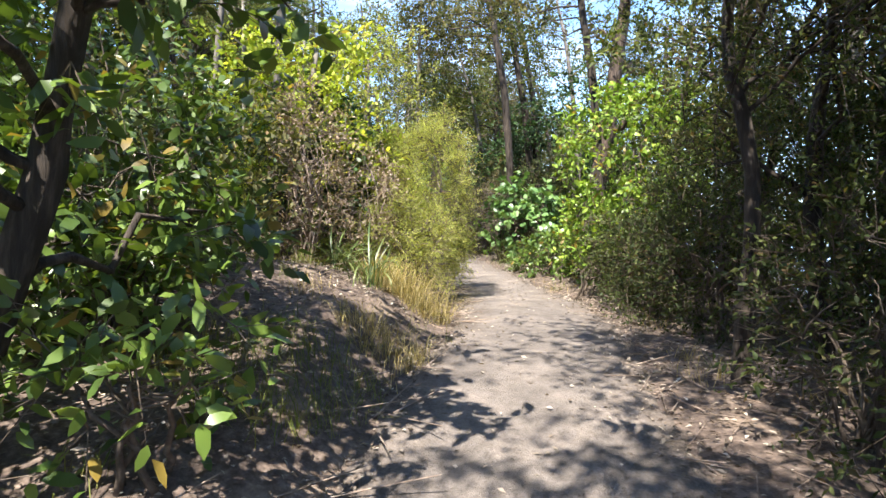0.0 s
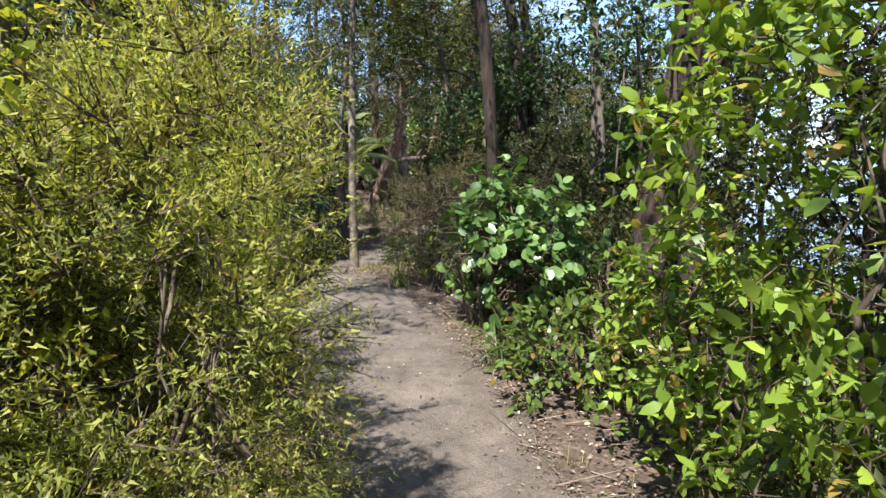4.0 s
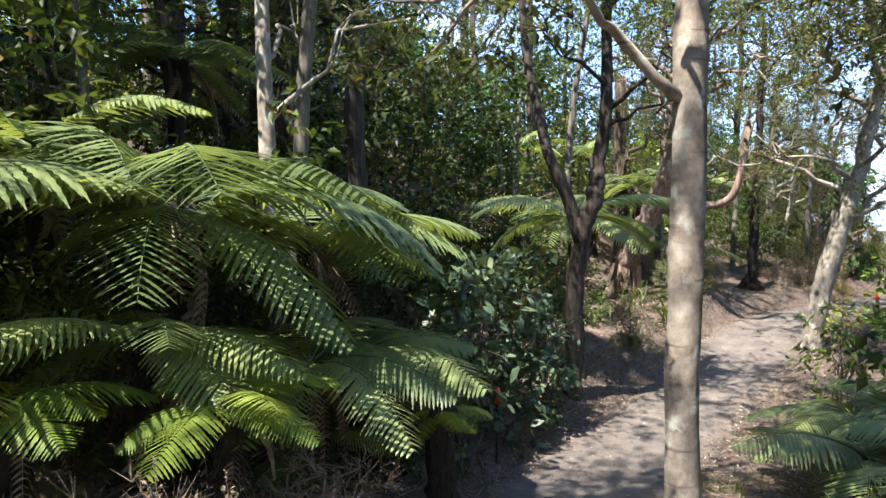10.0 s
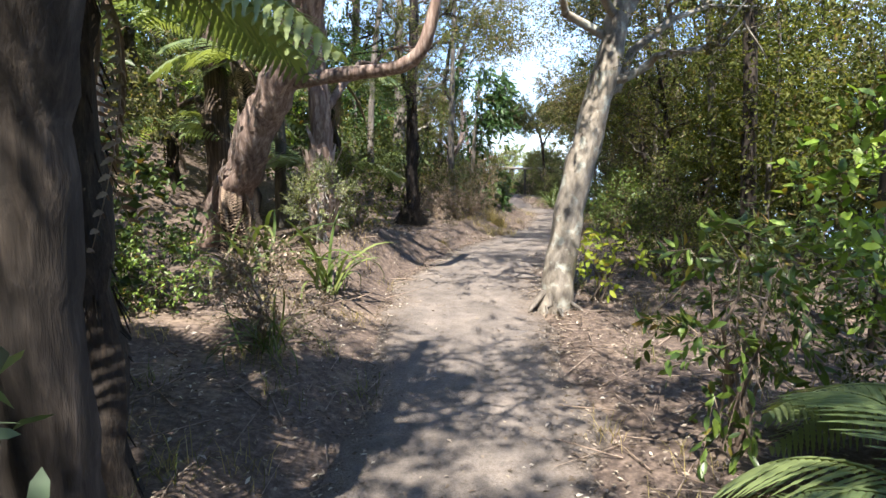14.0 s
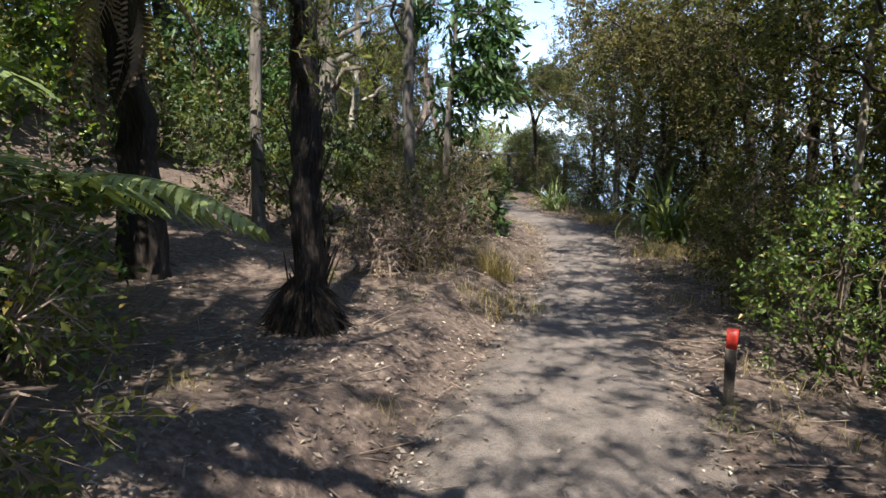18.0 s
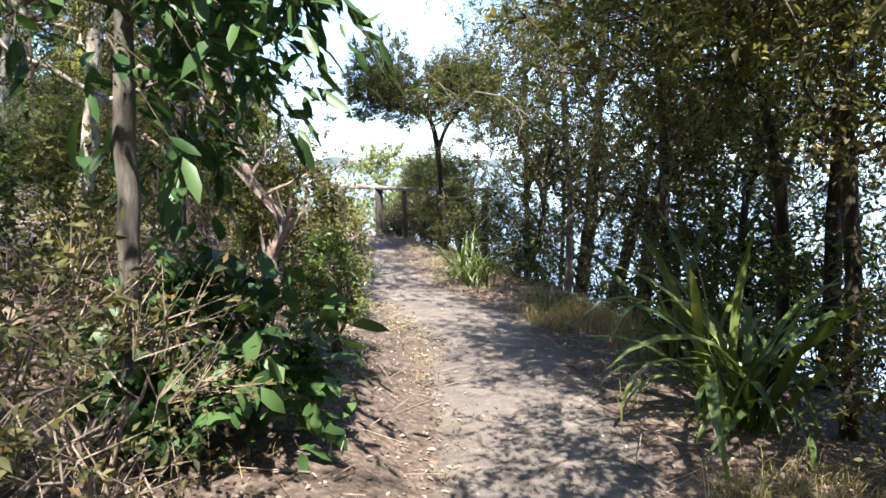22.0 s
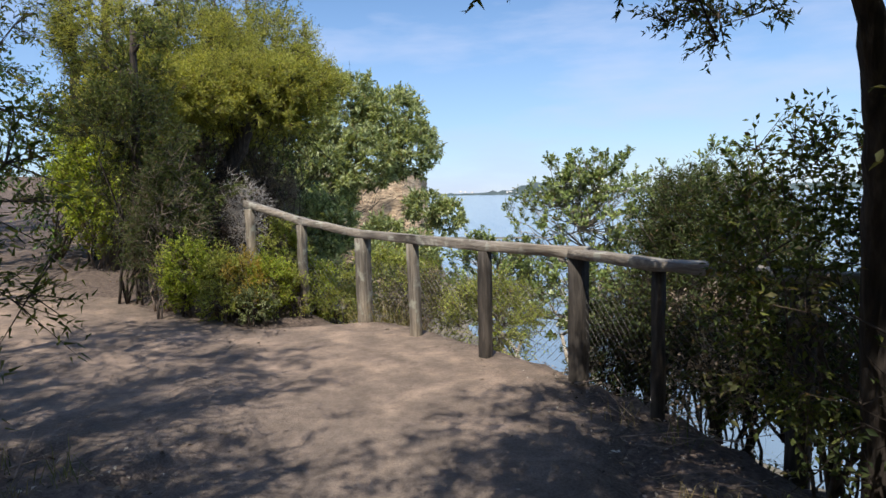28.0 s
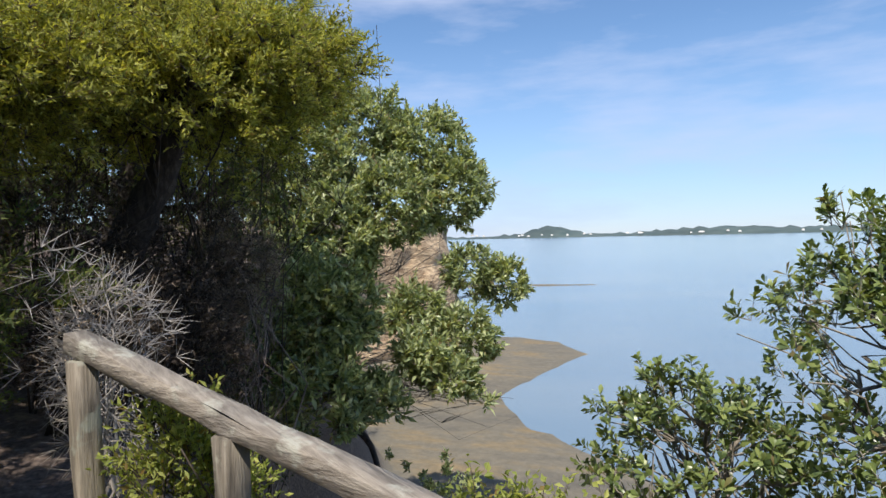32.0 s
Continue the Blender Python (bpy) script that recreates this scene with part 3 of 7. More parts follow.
# bare clay on steep faces, wet sand and mud down on the shore
pos, sep = nt.nodes.new("ShaderNodeNewGeometry"), nt.nodes.new("ShaderNodeSeparateXYZ")
nt.links.new(pos.outputs["Position"], sep.inputs[0])
mr = nt.nodes.new("ShaderNodeMapRange")
mr.inputs["From Min"].default_value, mr.inputs["From Max"].default_value = SEA + 0.5, SEA + 1.4
nt.links.new(sep.outputs["Z"], mr.inputs[0])
m1, m2 = noise_tex(nt, 0.22, 6, 0.65, (1, 2.2, 1)), noise_tex(nt, 3.0, 6, 0.7)
mud = blend(nt, ramp(nt, m1, [(0.35, (0.125, 0.112, 0.088)), (0.52, (0.17, 0.148, 0.108)), (0.68, (0.235, 0.17, 0.085))]),
            ramp(nt, m2, [(0.3, (0.75, 0.75, 0.75)), (0.7, (1.2, 1.2, 1.2))]), 1.0, "MULTIPLY")
nt.links.new(blend(nt, mud, top, mr.outputs[0]), bs.inputs["Base Color"])
bs.inputs["Roughness"].default_value = 0.85
bump(nt, bs, f1, 0.7, 0.03)
tagged(new("ground", G.mesh("ground", gm, True)), "leaf-littered forest floor, clay slope and muddy shore", "ground", kind="structure")

pm, nt, bs, _ = shader("trodden_earth")
f1, f2, f3 = noise_tex(nt, 60, 6, 0.7), noise_tex(nt, 3.0, 5, 0.6), noise_tex(nt, 320, 2, 0.5)
col = ramp(nt, f2, [(0.3, (0.128, 0.108, 0.097)), (0.5, (0.178, 0.152, 0.136)), (0.72, (0.262, 0.221, 0.194))])
col = blend(nt, col, ramp(nt, f1, [(0.32, (0.68, 0.66, 0.64)), (0.5, (1, 1, 1)), (0.72, (1.16, 1.15, 1.13))]), 1.0, "MULTIPLY")
col = blend(nt, col, ramp(nt, f3, [(0.36, (0.62, 0.6, 0.58)), (0.45, (1, 1, 1)), (0.66, (1.0, 1.0, 1.0)), (0.74, (1.35, 1.33, 1.3))]), 0.8, "MULTIPLY")
f6 = noise_tex(nt, 11, 5, 0.65)
col = blend(nt, col, ramp(nt, f6, [(0.34, (0.80, 0.79, 0.78)), (0.5, (1, 1, 1)), (0.68, (1.10, 1.09, 1.07))]), 1.0, "MULTIPLY")
# paler tan clay towards the lookout
pos, sep, clay = nt.nodes.new("ShaderNodeNewGeometry"), nt.nodes.new("ShaderNodeSeparateXYZ"), nt.nodes.new("ShaderNodeMapRange")
nt.links.new(pos.outputs["Position"], sep.inputs[0])
nt.links.new(sep.outputs["Y"], clay.inputs[0])
clay.inputs["From Min"].default_value, clay.inputs["From Max"].default_value = 18.0, 22.0
col = blend(nt, col, blend(nt, col, ramp(nt, f2, [(0.3, (1.30, 1.16, 1.02)), (0.7, (1.75, 1.5, 1.28))]), 1.0, "MULTIPLY"), clay.outputs[0])
# leaf crumbs and dark soil gather towards the track's edges
at_ = nt.nodes.new("ShaderNodeAttribute")
at_.attribute_name = "edge"
f4 = noise_tex(nt, 7, 6, 0.7)
mx = nt.nodes.new("ShaderNodeMath")
mx.operation = "MULTIPLY_ADD"
mx.inputs[1].default_value = 1.1
nt.links.new(f4, mx.inputs[0])
nt.links.new(at_.outputs["Fac"], mx.inputs[2])
dirt = ramp(nt, f1, [(0.3, (0.05, 0.036, 0.028)), (0.5, (0.12, 0.09, 0.07)), (0.7, (0.25, 0.2, 0.16))])
mr2 = nt.nodes.new("ShaderNodeMapRange")
mr2.inputs["From Min"].default_value, mr2.inputs["From Max"].default_value = 1.05, 1.62
nt.links.new(mx.outputs[0], mr2.inputs[0])
col = blend(nt, col, dirt, mr2.outputs[0])
nt.links.new(col, bs.inputs["Base Color"])
bs.inputs["Roughness"].default_value = 0.92
bump(nt, bs, f1, 0.9, 0.025)


def strip(nodes, seed):
    q = dense(nodes, 0.09)
    t = unit(np.gradient(q[:, :2], axis=0))
    nrm = np.stack([t[:, 1], -t[:, 0]], 1)
    w = np.linspace(-1, 1, 23)
    g = np.random.default_rng(seed)
    wl_, wr_ = (1 + 0.10 * np.interp(np.arange(len(q)), np.arange(0, len(q) + 5, 5), g.normal(size=len(range(0, len(q) + 5, 5)))) for _ in (0, 1))
    ww = np.where(w[None] < 0, w[None] * wl_[:, None], w[None] * wr_[:, None])
    x = q[:, 0, None] + nrm[:, 0, None] * ww * q[:, 3, None] * 1.06
    y = q[:, 1, None] + nrm[:, 1, None] * ww * q[:, 3, None] * 1.06
    z = ground(x.ravel(), y.ravel()).reshape(x.shape) + 0.016
    z += 0.012 * waves(x, y, 0.8, 7) + 0.006 * waves(x, y, 0.25, 8) - 0.055 * np.abs(w)[None] ** 8
    s = Soup()
    s.edge = np.broadcast_to(np.abs(w)[None], x.shape).ravel()
    n, k = x.shape
    i, j = np.meshgrid(np.arange(n - 1), np.arange(k - 1), indexing="ij")
    s.add(np.stack([x, y, z], -1).reshape(-1, 3), np.stack([i * k + j, i * k + j + 1, (i + 1) * k + j + 1, (i + 1) * k + j], -1).reshape(-1, 4))
    return s


def path_mesh(s):
    me = s.mesh("path", pm, True)
    me.attributes.new("edge", "FLOAT", "POINT").data.foreach_set("value", s.edge.astype(np.float32))
    return me


tagged(new("path", path_mesh(strip(TRACK, 1))), "trodden pale earth walking track with fine gravel", "path", kind="structure")
side_path = strip(SPUR, 2)
tagged(new("path", path_mesh(side_path)), "trodden earth track bending off beside the fence", "path", kind="structure").location.z = -0.006

wm, nt, bs, _ = shader("sea_water")
bs.inputs["Base Color"].default_value = (0.11, 0.19, 0.24, 1)
bs.inputs["Roughness"].default_value, bs.inputs["IOR"].default_value = 0.12, 1.33
rip = noise_tex(nt, 1.5, 7, 0.7, (1, 2.2, 1))
shoal = noise_tex(nt, 0.012, 4, 0.6, (1, 3, 1))
nt.links.new(ramp(nt, shoal, [(0.35, (0.215, 0.265, 0.305)), (0.6, (0.16, 0.225, 0.29))]), bs.inputs["Base Color"])
bump(nt, bs, rip, 0.4, 0.06)
S = Soup()
S.add([(-3500, -3500, SEA), (3500, -3500, SEA), (3500, 3500, SEA), (-3500, 3500, SEA)], [[0, 1, 2, 3]])
tagged(new("water", S.mesh("water", wm)), "calm pale blue estuary water at low tide", "water", kind="structure")

# far shore: a low wooded ridge with a hill, houses as pale specks
hm = plain_mat("far_shore_trees", (0.045, 0.075, 0.075), (0.10, 0.13, 0.12), 0.02, 0.9, 0.0)
az = np.radians(np.linspace(-75, 100, 420))
prof = 15 + 8 * np.interp(az, np.linspace(-1.4, 1.8, 60), rng.normal(size=60)) * 0.6 + 3 * rng.normal(size=420)
prof = np.maximum(prof, 8) + 34 * np.exp(-((np.degrees(az) - 0.5) / 2.2) ** 2) + 14 * np.exp(-((np.degrees(az) - 16) / 7.0) ** 2)
S = Soup()
rings = []
for k, (rad, hh) in enumerate(((2350, 0.0), (2420, 0.55), (2560, 1.0), (2900, 0.2))):
    rings.append(np.stack([np.sin(az) * rad, np.cos(az) * rad, SEA - 1 + prof * hh + (rng.normal(size=420) * 1.2 if 0 < hh else 0)], 1))
V = np.concatenate(rings)
i, j = np.meshgrid(np.arange(3), np.arange(419), indexing="ij")
S.add(V, np.stack([i * 420 + j, i * 420 + j + 1, (i + 1) * 420 + j + 1, (i + 1) * 420 + j], -1).reshape(-1, 4))
tagged(new("backdrop", S.mesh("backdrop", hm)), "low wooded far shore with a hill across the water", "hills", kind="structure")
house_m = plain_mat("far_house", (0.55, 0.52, 0.48), (0.75, 0.73, 0.7), 0.1, 0.8, 0.0)
for k in range(26):
    a = radians(rng.uniform(-10, 30))
    hx, hy, hz = math.sin(a) * 2380, math.cos(a) * 2380, SEA + rng.uniform(4, 13)
    w, h = rng.uniform(6, 14), rng.uniform(3, 5)
    S = Soup()
    c, s_ = math.cos(a), math.sin(a)
    box = [(sx * w / 2, sy * 4, sz * h) for sz in (0, 1) for sx, sy in ((-1, -1), (1, -1), (1, 1), (-1, 1))] + [(0, -4, h * 1.5), (0, 4, h * 1.5)]
    S.add([(hx + px * c + py * s_, hy - px * s_ + py * c, hz + pz) for px, py, pz in box],
          [[0, 1, 5, 4], [1, 2, 6, 5], [2, 3, 7, 6], [3, 0, 4, 7]])
    S.f.append(np.array([[4, 5, 8], [6, 7, 9]]))
    S.f.append(np.array([[5, 6, 9, 8], [7, 4, 8, 9]]))
    solo("house", S, house_m, "small pale house on the far shore", "house", "houses on the far shore")


# ---- plants: one function for each kind ----
def arc(a, b, n=7, wig=0.05, rg=rng, lift=0.0):
    a, b = np.asarray(a, dtype=float), np.asarray(b, dtype=float)
    u = np.linspace(0, 1, n)[:, None]
    p = a + (b - a) * u + UP * lift * np.sin(u * math.pi)
    w = rg.normal(size=(n, 3)) * wig
    w[0] = 0
    return p + w * np.linalg.norm(b - a) * np.sin(np.clip(u * 2.2, 0, 1.57))


FOLIAGE = {
    "kanuka": dict(n=7, ln=0.30, m=14, L=0.050, W=0.0135, style="needle", spread=0.75, side=0.75, sag=0.05, lie=0.25),
    "manuka": dict(n=5, ln=0.24, m=8, L=0.044, W=0.019, style="simple", spread=0.8, side=0.8, sag=0.1, lie=0.35),
    "broad": dict(n=3, ln=0.24, m=6, L=0.085, W=0.044, style="hex", spread=0.9, side=0.9, sag=0.2, lie=0.9),
    "large": dict(n=3, ln=0.26, m=5, L=0.125, W=0.064, style="hex", spread=0.9, side=0.9, sag=0.3, lie=0.9),
    "small": dict(n=5, ln=0.20, m=8, L=0.042, W=0.022, style="simple", spread=0.9, side=0.9, sag=0.1, lie=0.8),
    "rosette": dict(n=4, ln=0.16, m=11, L=0.075, W=0.028, style="simple", spread=0.7, side=0.65, sag=-0.25, lie=0.5),
    "feather": dict(n=9, ln=0.27, m=24, L=0.026, W=0.0085, style="needle", spread=0.75, side=0.6, sag=0.12, lie=0.4),
    "tuft": dict(n=9, ln=0.19, m=12, L=0.046, W=0.017, style="needle", spread=0.5, side=0.6, sag=-0.1, lie=0.1),
    "far_fine": dict(n=4, ln=0.45, m=6, L=0.15, W=0.054, style="needle", spread=0.75, side=0.75, sag=0.05, lie=0.5),
    "far_broad": dict(n=3, ln=0.32, m=6, L=0.12, W=0.062, style="simple", spread=0.9, side=0.9, sag=0.2, lie=0.9),
    "far_small": dict(n=3, ln=0.28, m=6, L=0.068, W=0.038, style="simple", spread=0.9, side=0.9, sag=0.1, lie=0.8),
    "fluff": dict(n=6, ln=0.13, m=10, L=0.036, W=0.014, style="simple", spread=0.55, side=0.7, sag=-0.15, lie=0.3),
    "sprig": dict(n=4, ln=0.15, m=11, L=0.040, W=0.016, style="simple", spread=0.45, side=0.75, sag=-0.25, lie=0.35),
    "hanging": dict(n=3, ln=0.30, m=7, L=0.19, W=0.062, style="oval", spread=0.8, side=0.55, sag=0.9, lie=0.3),
}


def tree(name, label, pts, r0, r1, leaf, foliage, bark, limbs=6, reach=1.8, start=0.5, lift=0.6, clumps=18, seed=1, puff=0.45,
         group="", sides=9, peel=0, twiggy=True, heading=None, guard=True, size=1.0, lean=None):
    """A tree: a trunk along pts, limbs that leave it, a crown of twigs and leaves about the limbs' ends."""
    rg = np.random.default_rng(seed)
    e = thing(name, tuple(pts[0]), label, "tree", group)
    line = smooth_line(pts, max(14, 6 * len(pts)))
    line[1:-1] += rg.normal(size=(len(line) - 2, 3)) * r0 * 0.10
    S = Soup()
    tube(S, np.vstack([line[0] - UP * 0.25, line]), [r0 * 1.3, r0 * 1.06, r0, (r0 + r1) * 0.5, r1], sides, 0.08, rg)
    part("trunk", S, M[bark], e, "", True)
    if peel:
        S = Soup()
        for _ in range(peel):
            i = rg.integers(1, len(line) - 3)
            a = rg.uniform(0, 6.28)
            rr = np.interp(i / len(line), [0, 1], [r0, r1])
            o = np.array([math.cos(a), math.sin(a), 0])
            ln = rg.uniform(0.12, 0.5)
            t = unit(line[i + 1] - line[i])
            p = line[i] + o * rr * 1.02
            w = np.cross(o, UP) * rg.uniform(0.008, 0.022) * (2.0 if bark == "bark_pink" else 1.0)
            q = p + t * ln * 0.5 + o * 0.012
            r = p + t * ln + o * rg.uniform(0.0, 0.05)
            S.add([p - w, p + w, q + w, q - w, r + w * 0.4, r - w * 0.4], [[0, 1, 2, 3], [3, 2, 4, 5]])
        part("peeling_bark", S, M["bark_flake" if bark == "bark_pink" else bark if bark == "bark_strip" else "bark_peel"], e, "loose peeling strips of bark")
    cs, ax, wood = [], [], Soup()
    for k in range(limbs):
        f = start + (1 - start) * (k + rg.uniform(0.1, 0.9)) / limbs
        i = min(int(f * (len(line) - 1)), len(line) - 2)
        a = (heading if heading is not None else 0) + (rg.uniform(0, 6.28) if heading is None else rg.normal() * 0.9)
        rl = reach * rg.uniform(0.6, 1.1) * (1.15 - 0.5 * f)
        way = np.array([math.cos(a), math.sin(a), lift * rg.uniform(0.5, 1.3)])
        end = line[i] + way * rl
        br = arc(line[i], end, 9, 0.07, rg, rl * 0.06)
        if guard and not clear(br, 0.1).all():
            continue
        S = Soup() if guard else wood
        rb = np.interp(f, [0, 1], [r0, r1]) * 0.55
        tube(S, br if twiggy else br[::2], [rb, rb * 0.55, 0.006], 6 if twiggy else 5, 0.06, rg)
        subs = []
        for _ in range(3 if guard else 1):
            j = rg.integers(3, 8)
            sub = arc(br[j], br[j] + unit(way + rg.normal(size=3) * 0.8) * rl * rg.uniform(0.25, 0.5), 5, 0.08, rg)
            tube(S, sub, [rb * 0.4, 0.004], 5 if twiggy else 3, 0, rg)
            subs.append(sub)
        if guard:
            part("limb", S, M[bark], e, "", True)
        pool = np.vstack([br[4:]] + [s[1:] for s in subs])
        c = pool[rg.integers(0, len(pool), clumps)] + rg.normal(size=(clumps, 3)) * puff * np.array([0.55, 0.55, 0.4])
        cs.append(c)
        ax.append(unit(c - line[i] + rg.normal(size=c.shape) * 0.3 + UP * 0.25 * rl))
    if not guard:
        part("branchwork", wood, M[bark], e, "", True)
    if not cs:
        return e
    c, a = np.vstack(cs), np.vstack(ax)
    if guard:
        k = clear(c, 0.45, 2.1)
        c, a = c[k], a[k]
    fo = dict(FOLIAGE[foliage])
    fo["L"], fo["W"], fo["ln"] = fo["L"] * size, fo["W"] * size, fo["ln"] * (0.5 + 0.5 * size)
    S, T = Soup(), Soup() if twiggy else None
    sprays(S, T, c, a, rg=rg, r=0.0035, **fo)
    part("crown", S, M[leaf], e)
    if twiggy:
        part("twigwork", T, M["twig"], e)
    return e


def shrub(name, label, at, mid, radii, leaf, foliage, stems=6, clumps=110, seed=1, bark="twig", group="", size=1.0, guard=True, wide=0.25, hollow=0.45, bare=0, twiggy=True):
    """A shrub: stems from one foot, leaf bunches through an uneven egg-shaped crown."""
    rg = np.random.default_rng(seed)
    at, mid, radii = np.asarray(at, dtype=float), np.asarray(mid, dtype=float), np.asarray(radii, dtype=float)
    e = thing(name, tuple(at), label, "shrub", group)
    lobes = unit(rg.normal(size=(6, 3)))
    d = unit(rg.normal(size=(clumps, 3)))
    knob = 0.72 + 0.36 * np.maximum(0, d @ lobes.T).max(1) ** 3
    c = mid + d * radii * (rg.uniform(hollow, 1, clumps) ** 0.6 * knob)[:, None]
    c = c[c[:, 2] > at[2] + 0.06]
    if guard:
        c = c[clear(c, wide, 2.0)]
    if not len(c):
        c = mid[None]
    wood = Soup()
    for k in range(stems):
        S = Soup() if twiggy else wood
        t = c[rg.integers(len(c))]
        t = mid + (t - mid) * 0.85
        st = arc(at + np.array([rg.normal() * 0.06, rg.normal() * 0.06, -0.04]), t, 8, 0.05, rg, 0.08)
        if guard and not clear(st, 0.0).all():
            continue
        rr = rg.uniform(0.008, 0.017) * max(1, radii[2])
        tube(S, st, [rr, rr * 0.7, 0.003], 5, 0.05, rg)
        for _ in range(4 if twiggy else 2):
            j = rg.integers(3, 7)
            tube(S, arc(st[j], c[rg.integers(len(c))] * 0.5 + st[j] * 0.5, 5, 0.06, rg), [rr * 0.5, 0.002], 4 if twiggy else 3, 0, rg)
        if twiggy:
            part("stem", S, M[bark], e, "", True)
    if not twiggy:
        part("stem", wood, M[bark], e, "", True)
    a = unit((c - mid) / radii + UP * 0.35)
    fo = dict(FOLIAGE[foliage])
    fo["L"], fo["W"], fo["ln"] = fo["L"] * size, fo["W"] * size, fo["ln"] * (0.5 + 0.5 * size)
    S, T = Soup(), Soup()
    nb = int(len(c) * bare)
    sprays(S, T, c[nb:], a[nb:], rg=rg, r=0.003, **fo)
    if nb:
        sprays(Soup(), T, c[:nb], a[:nb], rg=rg, r=0.0028, **fo)
    part("foliage", S, M[leaf], e)
    if twiggy:
        part("twigwork", T, M[bark], e)
    return e


def rosette_shrub(name, label, at, mid, radii, tips, seed, L=0.075, W=0.032, bark="bark_pale", group="", each=4):
    """A coastal shrub: bare pale branches that end in upright whorls of spoon-shaped leaves."""
    rg = np.random.default_rng(seed)
    at, mid, radii = np.asarray(at, dtype=float), np.asarray(mid, dtype=float), np.asarray(radii, dtype=float)
    e = thing(name, tuple(at), label, "shrub", group)
    d = unit(rg.normal(size=(tips, 3)) + UP * 0.35)
    lobes = unit(rg.normal(size=(7, 3)))
    knob = 0.70 + 0.40 * np.maximum(0, d @ lobes.T).max(1) ** 4
    c = mid + d * radii * (rg.uniform(0.35, 1, tips) ** 0.5 * knob)[:, None]
    low = mid - UP * radii[2] * 0.9
    mains = []
    for k in range(9):
        q = unit(rg.normal(size=3) + UP * 0.5)
        mains.append(np.vstack([arc(at + rg.normal(size=3) * 0.08, low + rg.normal(size=3) * 0.15 * radii, 5, 0.03, rg)[:-1], arc(low, mid + q * radii * 0.6, 8, 0.06, rg)]))
    owner = [[] for _ in mains]
    for k in range(tips):
        best = min(range(9), key=lambda j: np.linalg.norm(mains[j][4:] - c[k], axis=1).min())
        owner[best].append(k)
    for mn, own in zip(mains, owner):
        S = Soup()
        tube(S, mn, [0.032, 0.022, 0.012], 6, 0.06, rg)
        for k in own:
            j = 4 + int(np.linalg.norm(mn[4:] - c[k], axis=1).argmin())
            tube(S, arc(mn[max(3, j - 1)], c[k], 5, 0.06, rg, -0.03), [0.010, 0.004], 4, 0, rg)
        part("branch", S, M[bark], e, "", True)
    c0 = np.repeat(c, each, 0)
    ax = unit((c0 - mid) / radii * 0.8 + UP * 0.7 + rg.normal(size=c0.shape) * 0.45)
    tip = c0 + ax * rg.uniform(0.06, 0.24, len(c0))[:, None]
    T = Soup()
    sticks(T, c0, tip, 0.0035)
    part("twigwork", T, M[bark], e)
    m = 11
    t2, a2 = np.repeat(tip, m, 0), np.repeat(ax, m, 0)
    u = np.tile(np.linspace(0, 1, m), len(tip))[:, None]
    ring = unit(np.cross(a2, rg.normal(size=a2.shape)))
    S = Soup()
    dd = unit(a2 * (0.25 + 0.9 * u) + ring)
    leaves(S, t2 - a2 * (1 - u) * 0.07, dd, a2 + 0.15 * rg.normal(size=a2.shape), L * rg.uniform(0.75, 1.2, len(t2)), W * rg.uniform(0.85, 1.15, len(t2)), "spoon", 0.06)
    part("foliage", S, M["rosette"], e)
    return e


